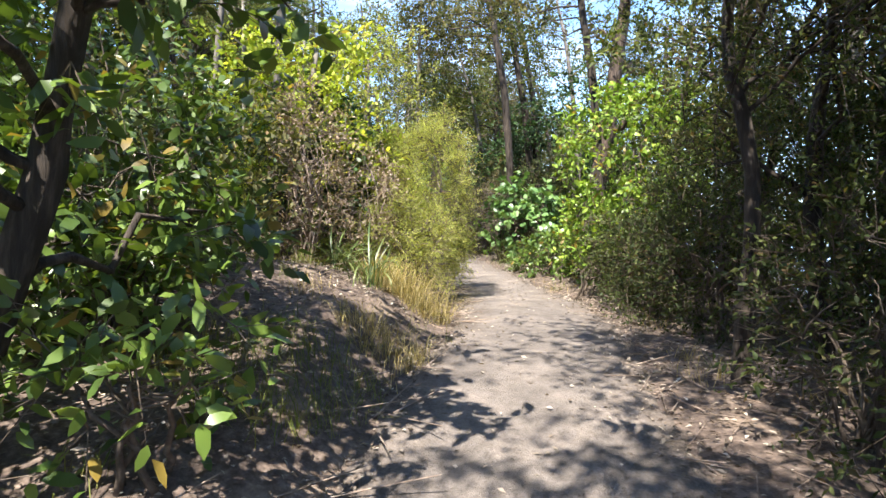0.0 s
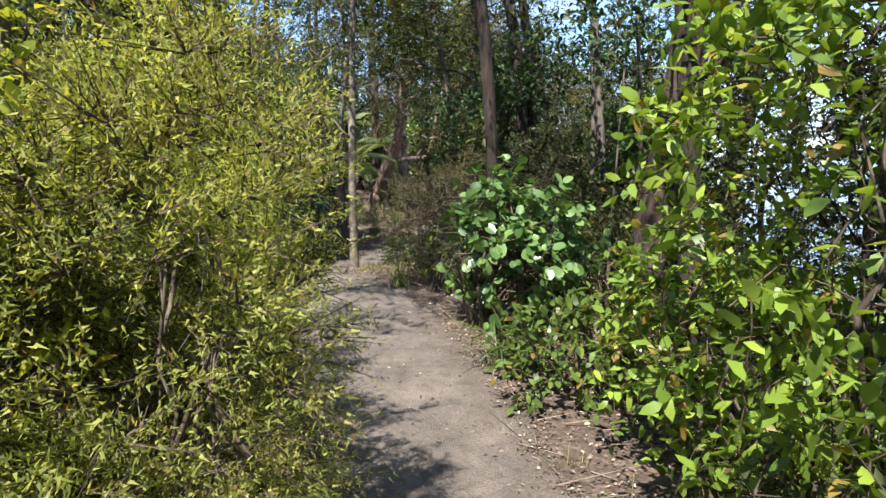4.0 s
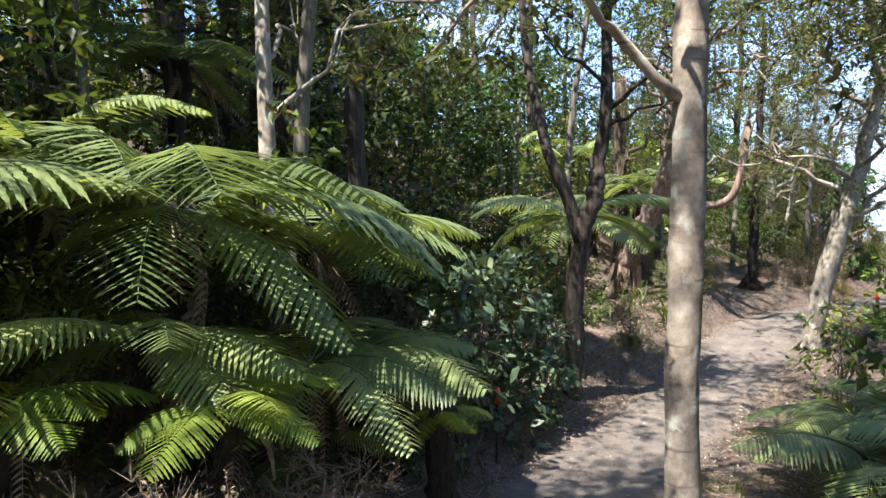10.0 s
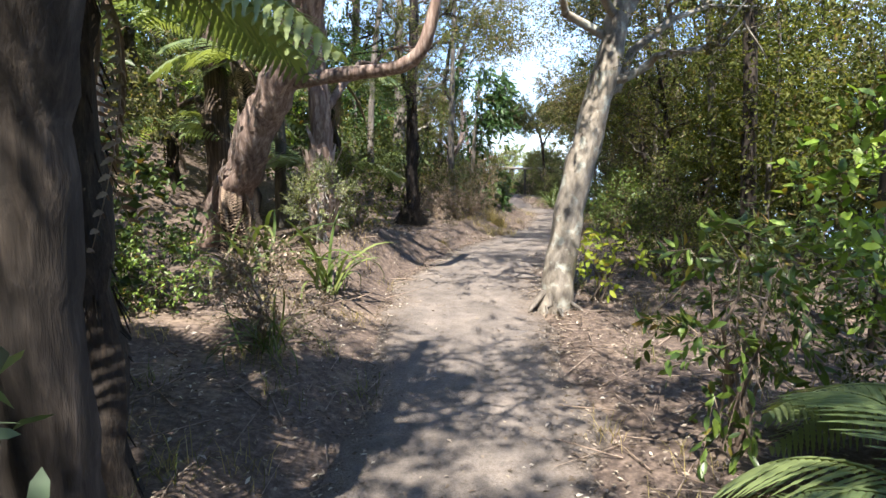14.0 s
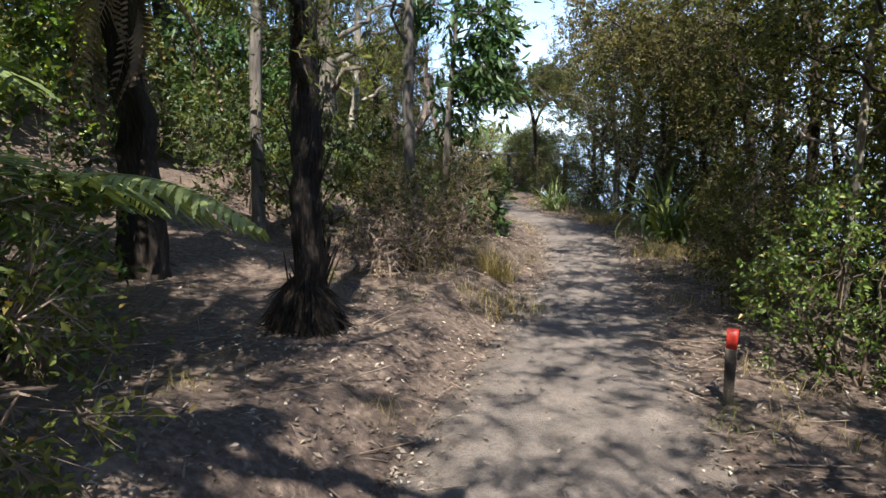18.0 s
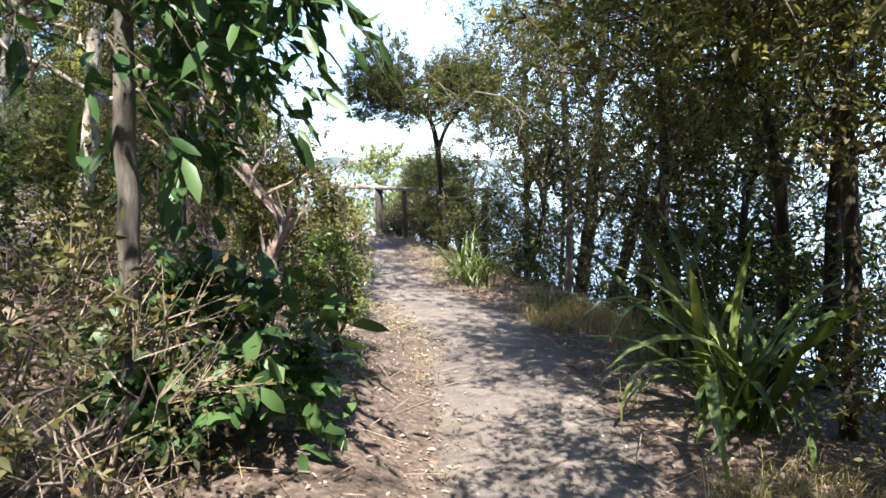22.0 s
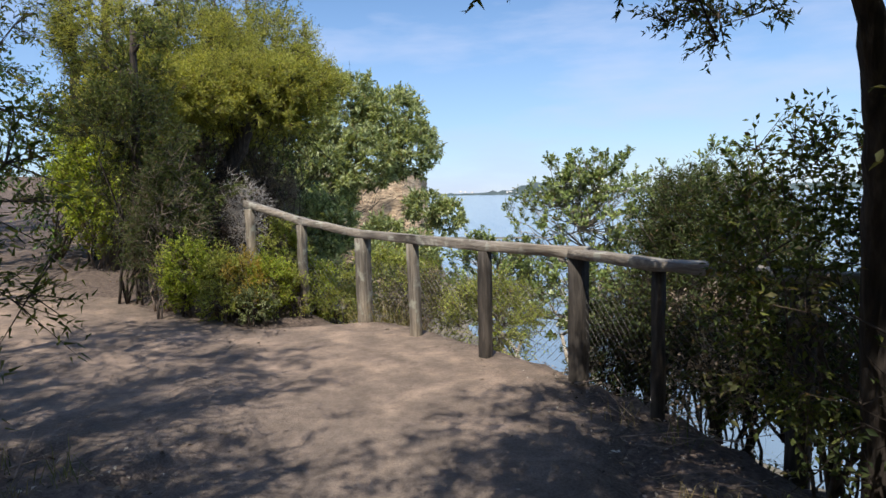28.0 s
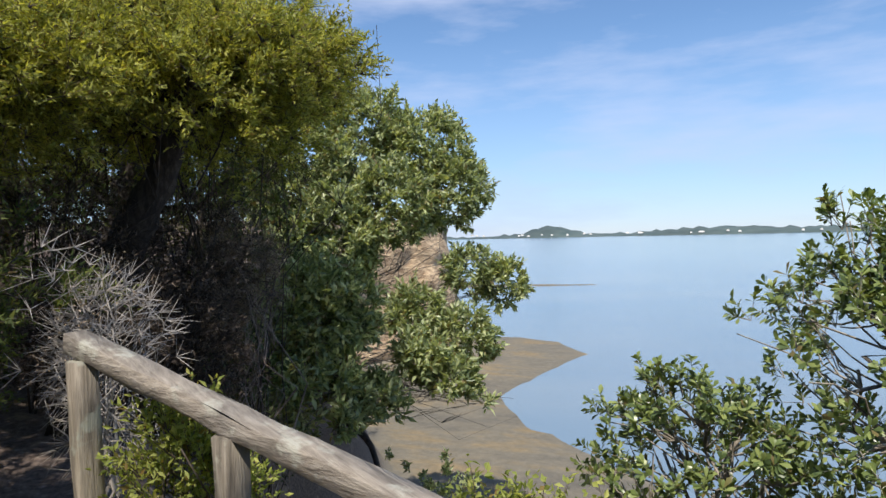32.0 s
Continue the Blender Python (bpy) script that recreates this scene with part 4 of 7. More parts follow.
def leafy_bush(name, label, at, mid, radii, mat, count, L, W, style, seed, bark="twig", stems=7, droop=0.25, wide=0.2):
    """A bush near the track whose large leaves are parts, each one its own."""
    rg = np.random.default_rng(seed)
    at, mid, radii = np.asarray(at, dtype=float), np.asarray(mid, dtype=float), np.asarray(radii, dtype=float)
    e = thing(name, tuple(at), label, "shrub")
    protos = []
    for k in range(4):
        S = Soup()
        f = 1 + 0.15 * (k - 1.5)
        leaves(S, np.zeros((1, 3)), np.array([[1.0, 0, 0]]), np.array([[0.15 * (k - 1), 0.2 * (k - 2), 1.0]]), L * f, W * (1.1 - 0.06 * k), style, 0.12 + 0.06 * k)
        protos.append(S.mesh("leaf", mat, True))
    T = Soup()
    nodes, owner, stem_obs = [], [], []
    for k in range(stems):
        first_node = len(nodes)
        d = unit(rg.normal(size=3) * np.array([1, 1, 0.7]) + UP * 0.35)
        t = mid + d * radii * rg.uniform(0.6, 0.95)
        st = arc(at + np.array([rg.normal() * 0.08, rg.normal() * 0.08, -0.03]), t, 10, 0.04, rg, 0.1)
        S = Soup()
        tube(S, st, [0.016, 0.011, 0.003], 6, 0.05, rg)
        for _ in range(6):
            j = rg.integers(3, 9)
            q = unit(rg.normal(size=3))
            sub = arc(st[j], mid + q * radii * rg.uniform(0.75, 1.05), 7, 0.05, rg)
            tube(S, sub, [0.007, 0.002], 4, 0, rg)
            nodes.append(sub[3:])
        nodes.append(st[6:])
        owner += [k] * sum(len(q) for q in nodes[first_node:])
        stem_obs.append(part("stem", S, M[bark], e, "", True))
    nodes, owner = np.vstack(nodes), np.array(owner)
    keep = clear(nodes, wide, 2.0)
    nodes, owner = nodes[keep], owner[keep]
    for k in range(count):
        pick = rg.integers(len(nodes))
        p = nodes[pick] + rg.normal(size=3) * 0.025
        out = unit((p - mid) / radii)
        d = unit(out * 0.7 + rg.normal(size=3) * 0.7 - UP * droop)
        nn = unit(UP * 0.65 + out * 0.85 + rg.normal(size=3) * 0.35)
        s = unit(np.cross(nn, d))
        u = np.cross(d, s)
        ob = new("leaf", protos[k % 4])
        ob.parent = stem_obs[owner[pick]]
        f = rg.uniform(0.6, 1.15)
        m = Matrix(((d[0], s[0], u[0], p[0] - at[0]), (d[1], s[1], u[1], p[1] - at[1]), (d[2], s[2], u[2], p[2] - at[2]), (0, 0, 0, 1)))
        ob.matrix_basis = m @ Matrix.Diagonal((f, f, f, 1))
    return e


def random_leaf_mat(name, stops, rough, glow, shine):
    """A leaf whose colour varies object by object, for leaves that are parts."""
    m = leaf_mat(name, *stops, rough, glow, None, shine)
    nt = m.node_tree
    info = nt.nodes.new("ShaderNodeObjectInfo")
    for n in nt.nodes:
        if n.bl_idname == "ShaderNodeNewGeometry":
            for l in list(n.outputs["Random Per Island"].links):
                nt.links.new(info.outputs["Random"], l.to_socket)
    return m


M["round_leaf"] = random_leaf_mat("round_glossy_leaf", ((0.034, 0.076, 0.034), (0.066, 0.132, 0.058), (0.115, 0.19, 0.095)), 0.28, 0.25, 0.5)
M["vine_leaf"] = random_leaf_mat("heart_leaf", ((0.07, 0.13, 0.02), (0.11, 0.19, 0.03), (0.17, 0.26, 0.05)), 0.4, 0.35, 0.45)
M["dark_leaf"] = random_leaf_mat("dark_long_leaf", ((0.014, 0.035, 0.010), (0.030, 0.062, 0.018), (0.07, 0.12, 0.03)), 0.32, 0.28, 0.5)
M["blade"] = random_leaf_mat("strap_leaf", ((0.028, 0.050, 0.020), (0.055, 0.085, 0.034), (0.10, 0.125, 0.06)), 0.38, 0.25, 0.5)
M["frond"] = random_leaf_mat("frond_leaf", ((0.060, 0.090, 0.056), (0.098, 0.138, 0.085), (0.15, 0.19, 0.115)), 0.4, 0.38, 0.5)
M["frond_lime"] = random_leaf_mat("young_frond_leaf", ((0.075, 0.115, 0.030), (0.105, 0.155, 0.042), (0.15, 0.20, 0.06)), 0.5, 0.40, 0.35)
M["frond_dead"] = plain_mat("dead_frond", (0.13, 0.085, 0.058), (0.38, 0.28, 0.205), 6, 0.85, 0.2)


def frond_mesh(length, rise, fall, mat, seed, pairs=22, pin=10, wide=0.30):
    """A tree fern's frond along +x: a stalk, side leaflets, and the small teeth on each."""
    rg = np.random.default_rng(seed)
    S = Soup()
    s = np.linspace(0, 1, 16)
    line = np.stack([s * length * (1 - 0.12 * s), 0.03 * np.sin(s * 3 + seed), rise * s * length - fall * s * s * length], 1)
    tube(S, line, [0.012, 0.008, 0.002], 4, 0, rg)
    gap = length * 0.85 / pairs
    for k in range(pairs):
        u = 0.14 + 0.85 * k / (pairs - 1)
        o = np.array([np.interp(u, s, line[:, j]) for j in range(3)])
        t = unit(np.array([np.interp(min(u + 0.03, 1), s, line[:, j]) for j in range(3)]) - o + 1e-6)
        pl = length * wide * (math.sin(math.pi * min(1, u * 0.86 + 0.12)) ** 0.75) * rg.uniform(0.9, 1.08) + 0.02
        for sg in (-1, 1):
            side = np.array([0, sg, 0.0])
            d = unit(side + t * 0.45 - UP * rg.uniform(0.05, 0.25))
            w = np.linspace(0.04, 1, pin)
            q = o + d * (w * pl)[:, None] - UP * (0.18 * pl * w ** 2)[:, None]
            across = unit(np.cross(d, UP))
            half = gap * 0.46 * (1.02 - w ** 2.4) * np.where(np.arange(pin) % 2, 0.62, 1.0) + 0.002
            edge_ = across[None] * half[:, None]
            sink = UP * (half * 0.25)[:, None]
            S.add(np.concatenate([q + edge_ - sink, q, q - edge_ - sink]),
                  [[r * pin + k2, r * pin + k2 + 1, (r + 1) * pin + k2 + 1, (r + 1) * pin + k2] for r in (0, 1) for k2 in range(pin - 1)])
    return S.mesh("frond", mat)


FRONDS = [frond_mesh(1.7, 0.34, 0.46, M["frond"], 1, 30, 13, 0.27), frond_mesh(1.5, 0.5, 0.62, M["frond"], 2, 28, 13, 0.27), frond_mesh(1.3, 0.2, 0.5, M["frond"], 3, 26, 12, 0.28)]
FRONDS_LIME = [frond_mesh(1.35, 0.3, 0.42, M["frond_lime"], 4, 26, 12), frond_mesh(1.2, 0.15, 0.4, M["frond_lime"], 5, 26, 12)]
FRONDS_FAR = [frond_mesh(1.7, 0.4, 0.5, M["frond"], 7, 15, 7, 0.27), frond_mesh(1.4, 0.6, 0.75, M["frond"], 8, 15, 7, 0.27)]
FRONDS_DEAD = [frond_mesh(1.1, 0.1, 0.9, M["frond_dead"], 6, 24, 8, 0.10), frond_mesh(0.95, 0.0, 0.8, M["frond_dead"], 9, 22, 8, 0.12), frond_mesh(1.2, 0.2, 1.3, M["frond_dead"], 10, 24, 8, 0.09)]


def crown(x, y, z):
    """The foot of a fern whose crown is at the height z, and its trunk's length."""
    return on(x, y), z - gz(x, y)


def tree_fern(label, at, height, fronds, size, seed, kind=0, dead=2, heading=None, trunk=True, group="tree ferns", lean=(0, 0), radius=0.085):
    rg = np.random.default_rng(seed)
    e = thing("tree_fern", tuple(at), label, "tree fern", group)
    top = np.array([lean[0], lean[1], height])
    if trunk:
        S = Soup()
        line = arc(np.array([0, 0, -0.2]), top, 12, 0.015, rg)
        tube(S, line, [radius * 1.7, radius * 1.1, radius, radius * 1.05], 10, 0.22, rg)
        ob = new("trunk", S.mesh("trunk", M["fern_trunk"]))
        ob.parent = e
        S = Soup()
        k = 90
        u = rg.uniform(0.05, 1, k)
        a = rg.uniform(0, 6.28, k)
        p = top * u[:, None] + np.stack([np.cos(a), np.sin(a), 0 * a], 1) * radius * 1.05
        sticks(S, p, p + np.stack([np.cos(a) * 0.035, np.sin(a) * 0.035, -rg.uniform(0.04, 0.14, k)], 1), 0.006)
        ob = tagged(new("stub_layer", S.mesh("stub_layer", M["fern_trunk"])), kind="stuff")
        ob.parent = e
    pool = FRONDS_LIME if kind == 1 else FRONDS_FAR if kind == 2 else FRONDS
    for k in range(fronds + dead):
        d = k >= fronds
        ob = new("frond", FRONDS_DEAD[k % 3] if d else pool[rg.integers(len(pool))])
        if d:
            tagged(ob, "dead brown hanging frond")
        ob.parent = e
        a = 360 * k / max(fronds, 7) + rg.normal() * 14 if heading is None else heading + rg.normal() * 45
        s = size * rg.uniform(0.8, 1.15) * (0.8 if d else 1)
        tilt = rg.uniform(15, 68) if d else rg.normal() * 11 - 4
        ob.matrix_basis = Matrix.Translation(top) @ Euler((radians(rg.normal() * (28 if d else 9)), radians(tilt), radians(a))).to_matrix().to_4x4() @ Matrix.Diagonal((s, s, s, 1))
    return e


def blade_mesh(length, width, bend, seed, kink=False):
    """A strap leaf that rises and bows over, folded along its middle."""
    u = np.linspace(0, 1, 9)
    a = 1.35 - bend * u ** 1.5
    step_ = length / 8
    x, z = np.concatenate([[0], np.cumsum(np.cos(a[1:]) * step_)]), np.concatenate([[0], np.cumsum(np.sin(a[1:]) * step_)])
    w = width * 0.5 * np.minimum(1, (1.02 - u) * 3.2) * (0.75 + 0.25 * np.minimum(1, u * 6))
    S = Soup()
    V = np.stack([np.stack([x, 0 * x + w, z + w * 0.45], 1), np.stack([x, 0 * x, z], 1), np.stack([x, 0 * x - w, z + w * 0.45], 1)], 1)
    f = np.array([[[3 * i, 3 * i + 1, 3 * i + 4, 3 * i + 3], [3 * i + 1, 3 * i + 2, 3 * i + 5, 3 * i + 4]] for i in range(8)]).reshape(-1, 4)
    S.add(V.reshape(-1, 3), f)
    return S.mesh("blade", M["blade"], True)


FLAX = [blade_mesh(1.35, 0.055, b, k) for k, b in enumerate((0.7, 1.5, 2.3, 2.9))]
SEDGE = [blade_mesh(0.85, 0.016, b, k) for k, b in enumerate((0.9, 1.7, 2.4, 3.0))]


def strap_clump(name, label, at, count, size, seed, pool, spread=0.10, group="", heading=None):
    """A tussock of strap leaves; each blade is a part."""
    rg = np.random.default_rng(seed)
    e = thing(name, tuple(at), label, "plant", group)
    for k in range(count):
        ob = new("blade", pool[rg.integers(len(pool))])
        ob.parent = e
        a = rg.uniform(0, 360) if heading is None else heading + rg.normal() * 50
        s = size * rg.uniform(0.55, 1.15)
        o = Vector((rg.normal() * spread, rg.normal() * spread, -0.03))
        ob.matrix_basis = Matrix.Translation(o) @ Euler((radians(rg.normal() * 14), radians(rg.normal() * 9), radians(a))).to_matrix().to_4x4() @ Matrix.Diagonal((s, s, s, 1))
    return e


def blades(soup, p, length, width, bend, rg=rng):
    """Many thin grass blades, each bent once."""
    n = len(p)
    a = rg.uniform(0, 6.28, n)
    o = np.stack([np.cos(a), np.sin(a), 0 * a], 1)
    s = np.stack([-np.sin(a), np.cos(a), 0 * a], 1) * (width * 0.5)
    L = (length * rg.uniform(0.4, 1.25, n))[:, None]
    b = (bend * rg.uniform(0.2, 1.3, n))[:, None]
    m = p + UP * L * 0.55 + o * L * b * 0.35
    t = m + (UP * (0.5 - b * 0.3) + o * b) * L * 0.6
    v = np.stack([p - s, p + s, m + s * 0.7, m - s * 0.7, t], 1)
    k = 5 * np.arange(n)[:, None, None]
    soup.add(v.reshape(-1, 3), (np.array([[[0, 1, 2, 3]]]) + k).reshape(-1, 4))
    soup.f.append((np.array([[[3, 2, 4]]]) + k).reshape(-1, 3) + soup.n - 5 * n)


# ---- fence at the lookout ----
POSTS = [(-1.5, 24.65, 0.10, 0, 1.67), (-0.73, 24.38, 0.095, 0, 1.47), (0.18, 23.9, 0.14, 0, 1.33), (0.9, 23.28, 0.10, 0, 1.31), (1.68, 22.52, 0.10, 1, 1.30),
         (2.48, 21.94, 0.13, 1, 1.29), (2.95, 21.15, 0.075, 1, 1.29), (3.6, 20.55, 0.12, 1, 1.29), (4.4, 20.1, 0.12, 1, 1.29)]
fence = thing("fence", (0.9, 23.4, 0.4), "weathered grey timber fence with wire mesh at a cliff lookout", "fence")


def timber(pts, w, h, seed, chamfer=0.2, wear=0.006):
    """A squared, worn length of timber along pts, with chamfered edges."""
    rg = np.random.default_rng(seed)
    p = np.asarray(pts, dtype=float)
    t = unit(np.gradient(p, axis=0))
    up = UP if abs(t[0][2]) < 0.7 else np.array([0.55, 0.83, 0.0])
    s = unit(np.cross(t, up))
    b = np.cross(s, t)
    c = chamfer
    ring = [(-1 + c, -1), (1 - c, -1), (1, -1 + c), (1, 1 - c), (1 - c, 1), (-1 + c, 1), (-1, 1 - c), (-1, -1 + c)]
    v = np.stack([p + s * x * w / 2 + b * y * h / 2 + rg.normal(size=p.shape) * wear for x, y in ring], 1)
    S = Soup()
    n = len(p)
    i, j = np.meshgrid(np.arange(n - 1), np.arange(8), indexing="ij")
    S.add(v.reshape(-1, 3), np.stack([i * 8 + j, i * 8 + (j + 1) % 8, (i + 1) * 8 + (j + 1) % 8, (i + 1) * 8 + j], -1).reshape(-1, 4))
    S.f.append(np.arange(8)[None, ::-1].copy())
    S.f.append(np.arange(S.n - 8, S.n)[None].copy())
    return S


for k, (x, y, w, dark, top_z) in enumerate(POSTS):
    g = min(gz(x, y), 0.5)
    lean_ = np.array([rng.normal() * 0.02, rng.normal() * 0.02, 0])
    pts = [np.array([x, y, g - 0.25]) + (np.array([0, 0, top_z - g + 0.25]) + lean_) * u for u in np.linspace(0, 1, 8)]
    # posts flagged dark get shade as a darker timber colour
    part("post", timber(pts, w, w, 30 + k, 0.16, 0.003), M["timber_dark" if dark else "timber"], fence, "post coloured dark for shade" if dark else "")


def rail_run(idx, w, h, z, seed, mat, label):
    a = [np.array([POSTS[i][0], POSTS[i][1], POSTS[i][4] + z]) for i in idx]
    a[0] = a[0] + unit(a[0] - a[1]) * 0.12
    a[-1] = a[-1] + unit(a[-1] - a[-2]) * 0.08
    pts = np.concatenate([np.linspace(p, q, 7)[:-1] for p, q in zip(a[:-1], a[1:])] + [a[-1][None]])
    part("rail", timber(pts, w, h, seed, 0.13, 0.004), mat, fence, label)


rail_run([0, 1, 2], 0.105, 0.085, 0.042, 61, M["rail"], "grey lichen-flecked top rail")
rail_run([2, 3, 4, 5], 0.105, 0.09, 0.046, 62, M["rail"], "grey lichen-flecked top rail")
rail_run([5, 6, 7, 8], 0.15, 0.07, 0.037, 63, M["rail"], "broad flat plank rail")
# diamond wire mesh below the rail
S = Soup()
for (x0, y0, *_), (x1, y1, *_) in zip(POSTS[:-1], POSTS[1:]):
    a, b = np.array([x0, y0 + 0.06, 0.0]), np.array([x1, y1 + 0.06, 0.0])
    ln = np.linalg.norm(b - a)
    g0, g1 = 0.40, 1.06
    w = unit(b - a)
    cell = 0.075
    A, B = [], []
    for k in range(-int((g1 - g0) / cell) - 1, int(ln / cell) + 1):
        for sg in (1, -1):
            x_0, x_1 = k * cell, k * cell + (g1 - g0)
            lo, hi = max(x_0, 0), min(x_1, ln)
            if hi - lo < 0.02:
                continue
            zl, zh = (g0 + lo - x_0, g0 + hi - x_0) if sg > 0 else (g1 - lo + x_0, g1 - hi + x_0)
            A.append(a + w * lo + UP * zl)
            B.append(a + w * hi + UP * zh)
    sticks(S, np.array(A), np.array(B), 0.0022)
part("wire_mesh", S, M["wire"], fence, "rusting diamond wire mesh")

# ---- small markers ----
mk = thing("marker_post", tuple(on(1.86, 5.41)), "short dark stake with a red painted top", "marker post")
bx, by, bz = on(1.86, 5.41)
stake = part("stake", timber([np.array([bx, by, bz - 0.1 + u]) for u in np.linspace(0, 0.42, 5)], 0.05, 0.05, 5, 0.15, 0.002), M["timber_dark"], mk)
part("cap", timber([np.array([bx, by, bz + 0.32 + u]) for u in np.linspace(0, 0.10, 3)], 0.054, 0.054, 6, 0.2, 0.001), M["red"], stake, "red painted top")
mk = thing("marker_post", tuple(on(-0.7, -4.4)), "thin red-topped marker stake among leaves", "marker post")
bx, by, bz = on(-0.7, -4.4)
stake = part("stake", timber([np.array([bx, by, bz - 0.1 + u]) for u in np.linspace(0, 0.68, 5)], 0.03, 0.03, 7, 0.15, 0.001), M["timber_dark"], mk)
part("cap", timber([np.array([bx, by, bz + 0.57 + u]) for u in np.linspace(0, 0.16, 3)], 0.036, 0.036, 8, 0.2, 0.001), M["red"], stake, "red painted top")


# ---- trees that stand out, from the start of the track on ----
def line_up(x, y, *rest):
    return [tuple(on(x, y, -0.05))] + [tuple(r) for r in rest]


tree("young_tree", "slender forked tree with dark thin stems", line_up(8.25, -18.4, (8.3, -18.3, 2.0), (8.15, -18.2, 2.9), (8.3, -18.0, 4.6)), 0.04, 0.018, "kanuka_dark", "manuka", "bark_dark", 8, 1.2, 0.45, 0.7, 16, 1)
tree("young_tree", "slender forked tree with dark thin stems", line_up(8.75, -19.3, (8.8, -19.2, 2.2), (8.95, -19.0, 4.2)), 0.05, 0.02, "kanuka_dark", "manuka", "bark_dark", 7, 1.3, 0.5, 0.7, 16, 2)
tree("young_tree", "slender dark tree with a twisted stem", line_up(8.9, -17.4, (8.8, -17.3, 2.2), (9.1, -17.1, 4.4)), 0.06, 0.02, "kanuka_rust", "manuka", "bark_dark", 8, 1.5, 0.4, 0.6, 18, 3)
tree("broadleaf_tree", "broad-leaved tree with lime green sunlit leaves", line_up(3.9, -16.3, (4.0, -16.2, 1.9), (4.1, -16.0, 3.6)), 0.06, 0.025, "lime", "broad", "bark_grey", 9, 1.25, 0.5, 0.45, 34, 4, 0.4)
tree("broadleaf_tree", "dark glossy broad-leaved tree leaning over the track", line_up(5.3, -20.9, (5.6, -20.6, 1.9), (5.9, -20.4, 3.6)), 0.07, 0.03, "broad", "large", "bark_dark", 10, 1.35, 0.3, 0.35, 17, 5, 0.45)
shrub("shrub", "low leafy undergrowth with large serrated leaves", on(6.1, -20.6), on(6.05, -20.6, 0.4), (0.5, 0.6, 0.4), "broad", "large", 5, 22, 6, "twig", "", 0.8)
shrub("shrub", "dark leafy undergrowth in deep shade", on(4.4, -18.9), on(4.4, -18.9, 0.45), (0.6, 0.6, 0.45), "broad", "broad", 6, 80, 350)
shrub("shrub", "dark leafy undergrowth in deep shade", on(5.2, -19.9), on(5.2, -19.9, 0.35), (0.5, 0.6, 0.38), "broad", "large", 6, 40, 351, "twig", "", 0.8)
shrub("dead_shrub", "dead brown twiggy shrub with dry seed heads", on(5.05, -16.6), on(5.05, -16.6, 0.75), (0.4, 0.4, 0.75), "dead_leaf", "small", 10, 110, 352, "dead_twig", "", 0.8, True, 0.25, 0.3, 0.5)
shrub("dead_shrub", "dead brown twiggy shrub with dry seed heads", on(4.55, -16.95), on(4.6, -16.9, 1.1), (0.5, 0.55, 1.05), "dead_leaf", "small", 12, 190, 7, "dead_twig", "", 0.8, True, 0.25, 0.3, 0.55)
shrub("feathery_shrub", "yellow-green feathery shrub beside the track", on(5.05, -15.3), on(5.2, -15.3, 1.05), (0.7, 0.8, 1.05), "golden", "feather", 9, 330, 8, "twig", "", 1.0, True, 0.02)
shrub("feathery_shrub", "yellow-green feathery shrub with a brown twiggy foot", on(5.35, -16.3), on(5.35, -16.3, 0.45), (0.45, 0.6, 0.45), "golden", "feather", 7, 110, 9)
tree("young_tree", "thin yellow-leaved sapling in the sun", line_up(4.3, -15.3, (4.35, -15.2, 2.0), (4.3, -15.1, 3.7)), 0.03, 0.012, "golden", "small", "bark_grey", 12, 0.75, 0.35, 0.6, 22, 10, 0.3)
tree("broadleaf_tree", "dark glossy broad-leaved tree", line_up(3.4, -15.9, (3.5, -15.8, 1.8), (3.6, -15.6, 3.3)), 0.06, 0.02, "glossy", "broad", "bark_grey", 9, 1.1, 0.4, 0.4, 34, 11, 0.4)
# sun on these two shrubs is partly in their brighter leaf colour
shrub("broadleaf_shrub", "broad-leaved shrub coloured bright green for sun", on(7.5, -14.2), on(7.35, -14.25, 1.55), (1.0, 1.1, 1.35), "broad_bright", "broad", 10, 330, 12)
shrub("broadleaf_shrub", "broad-leaved shrub coloured bright green for sun", on(7.3, -13.0), on(6.95, -13.2, 0.75), (0.7, 0.7, 0.75), "broad_bright", "broad", 7, 110, 13)
shrub("shrub", "small-leaved shrub coloured dark for shade", on(8.6, -15.7), on(8.6, -15.7, 1.2), (0.9, 1.2, 1.2), "kanuka_dark", "small", 8, 190, 14)
shrub("shrub", "small-leaved shrub coloured dark for shade", on(9.2, -17.7), on(9.3, -17.7, 0.9), (0.9, 1.0, 0.9), "kanuka_dark", "manuka", 8, 130, 15)

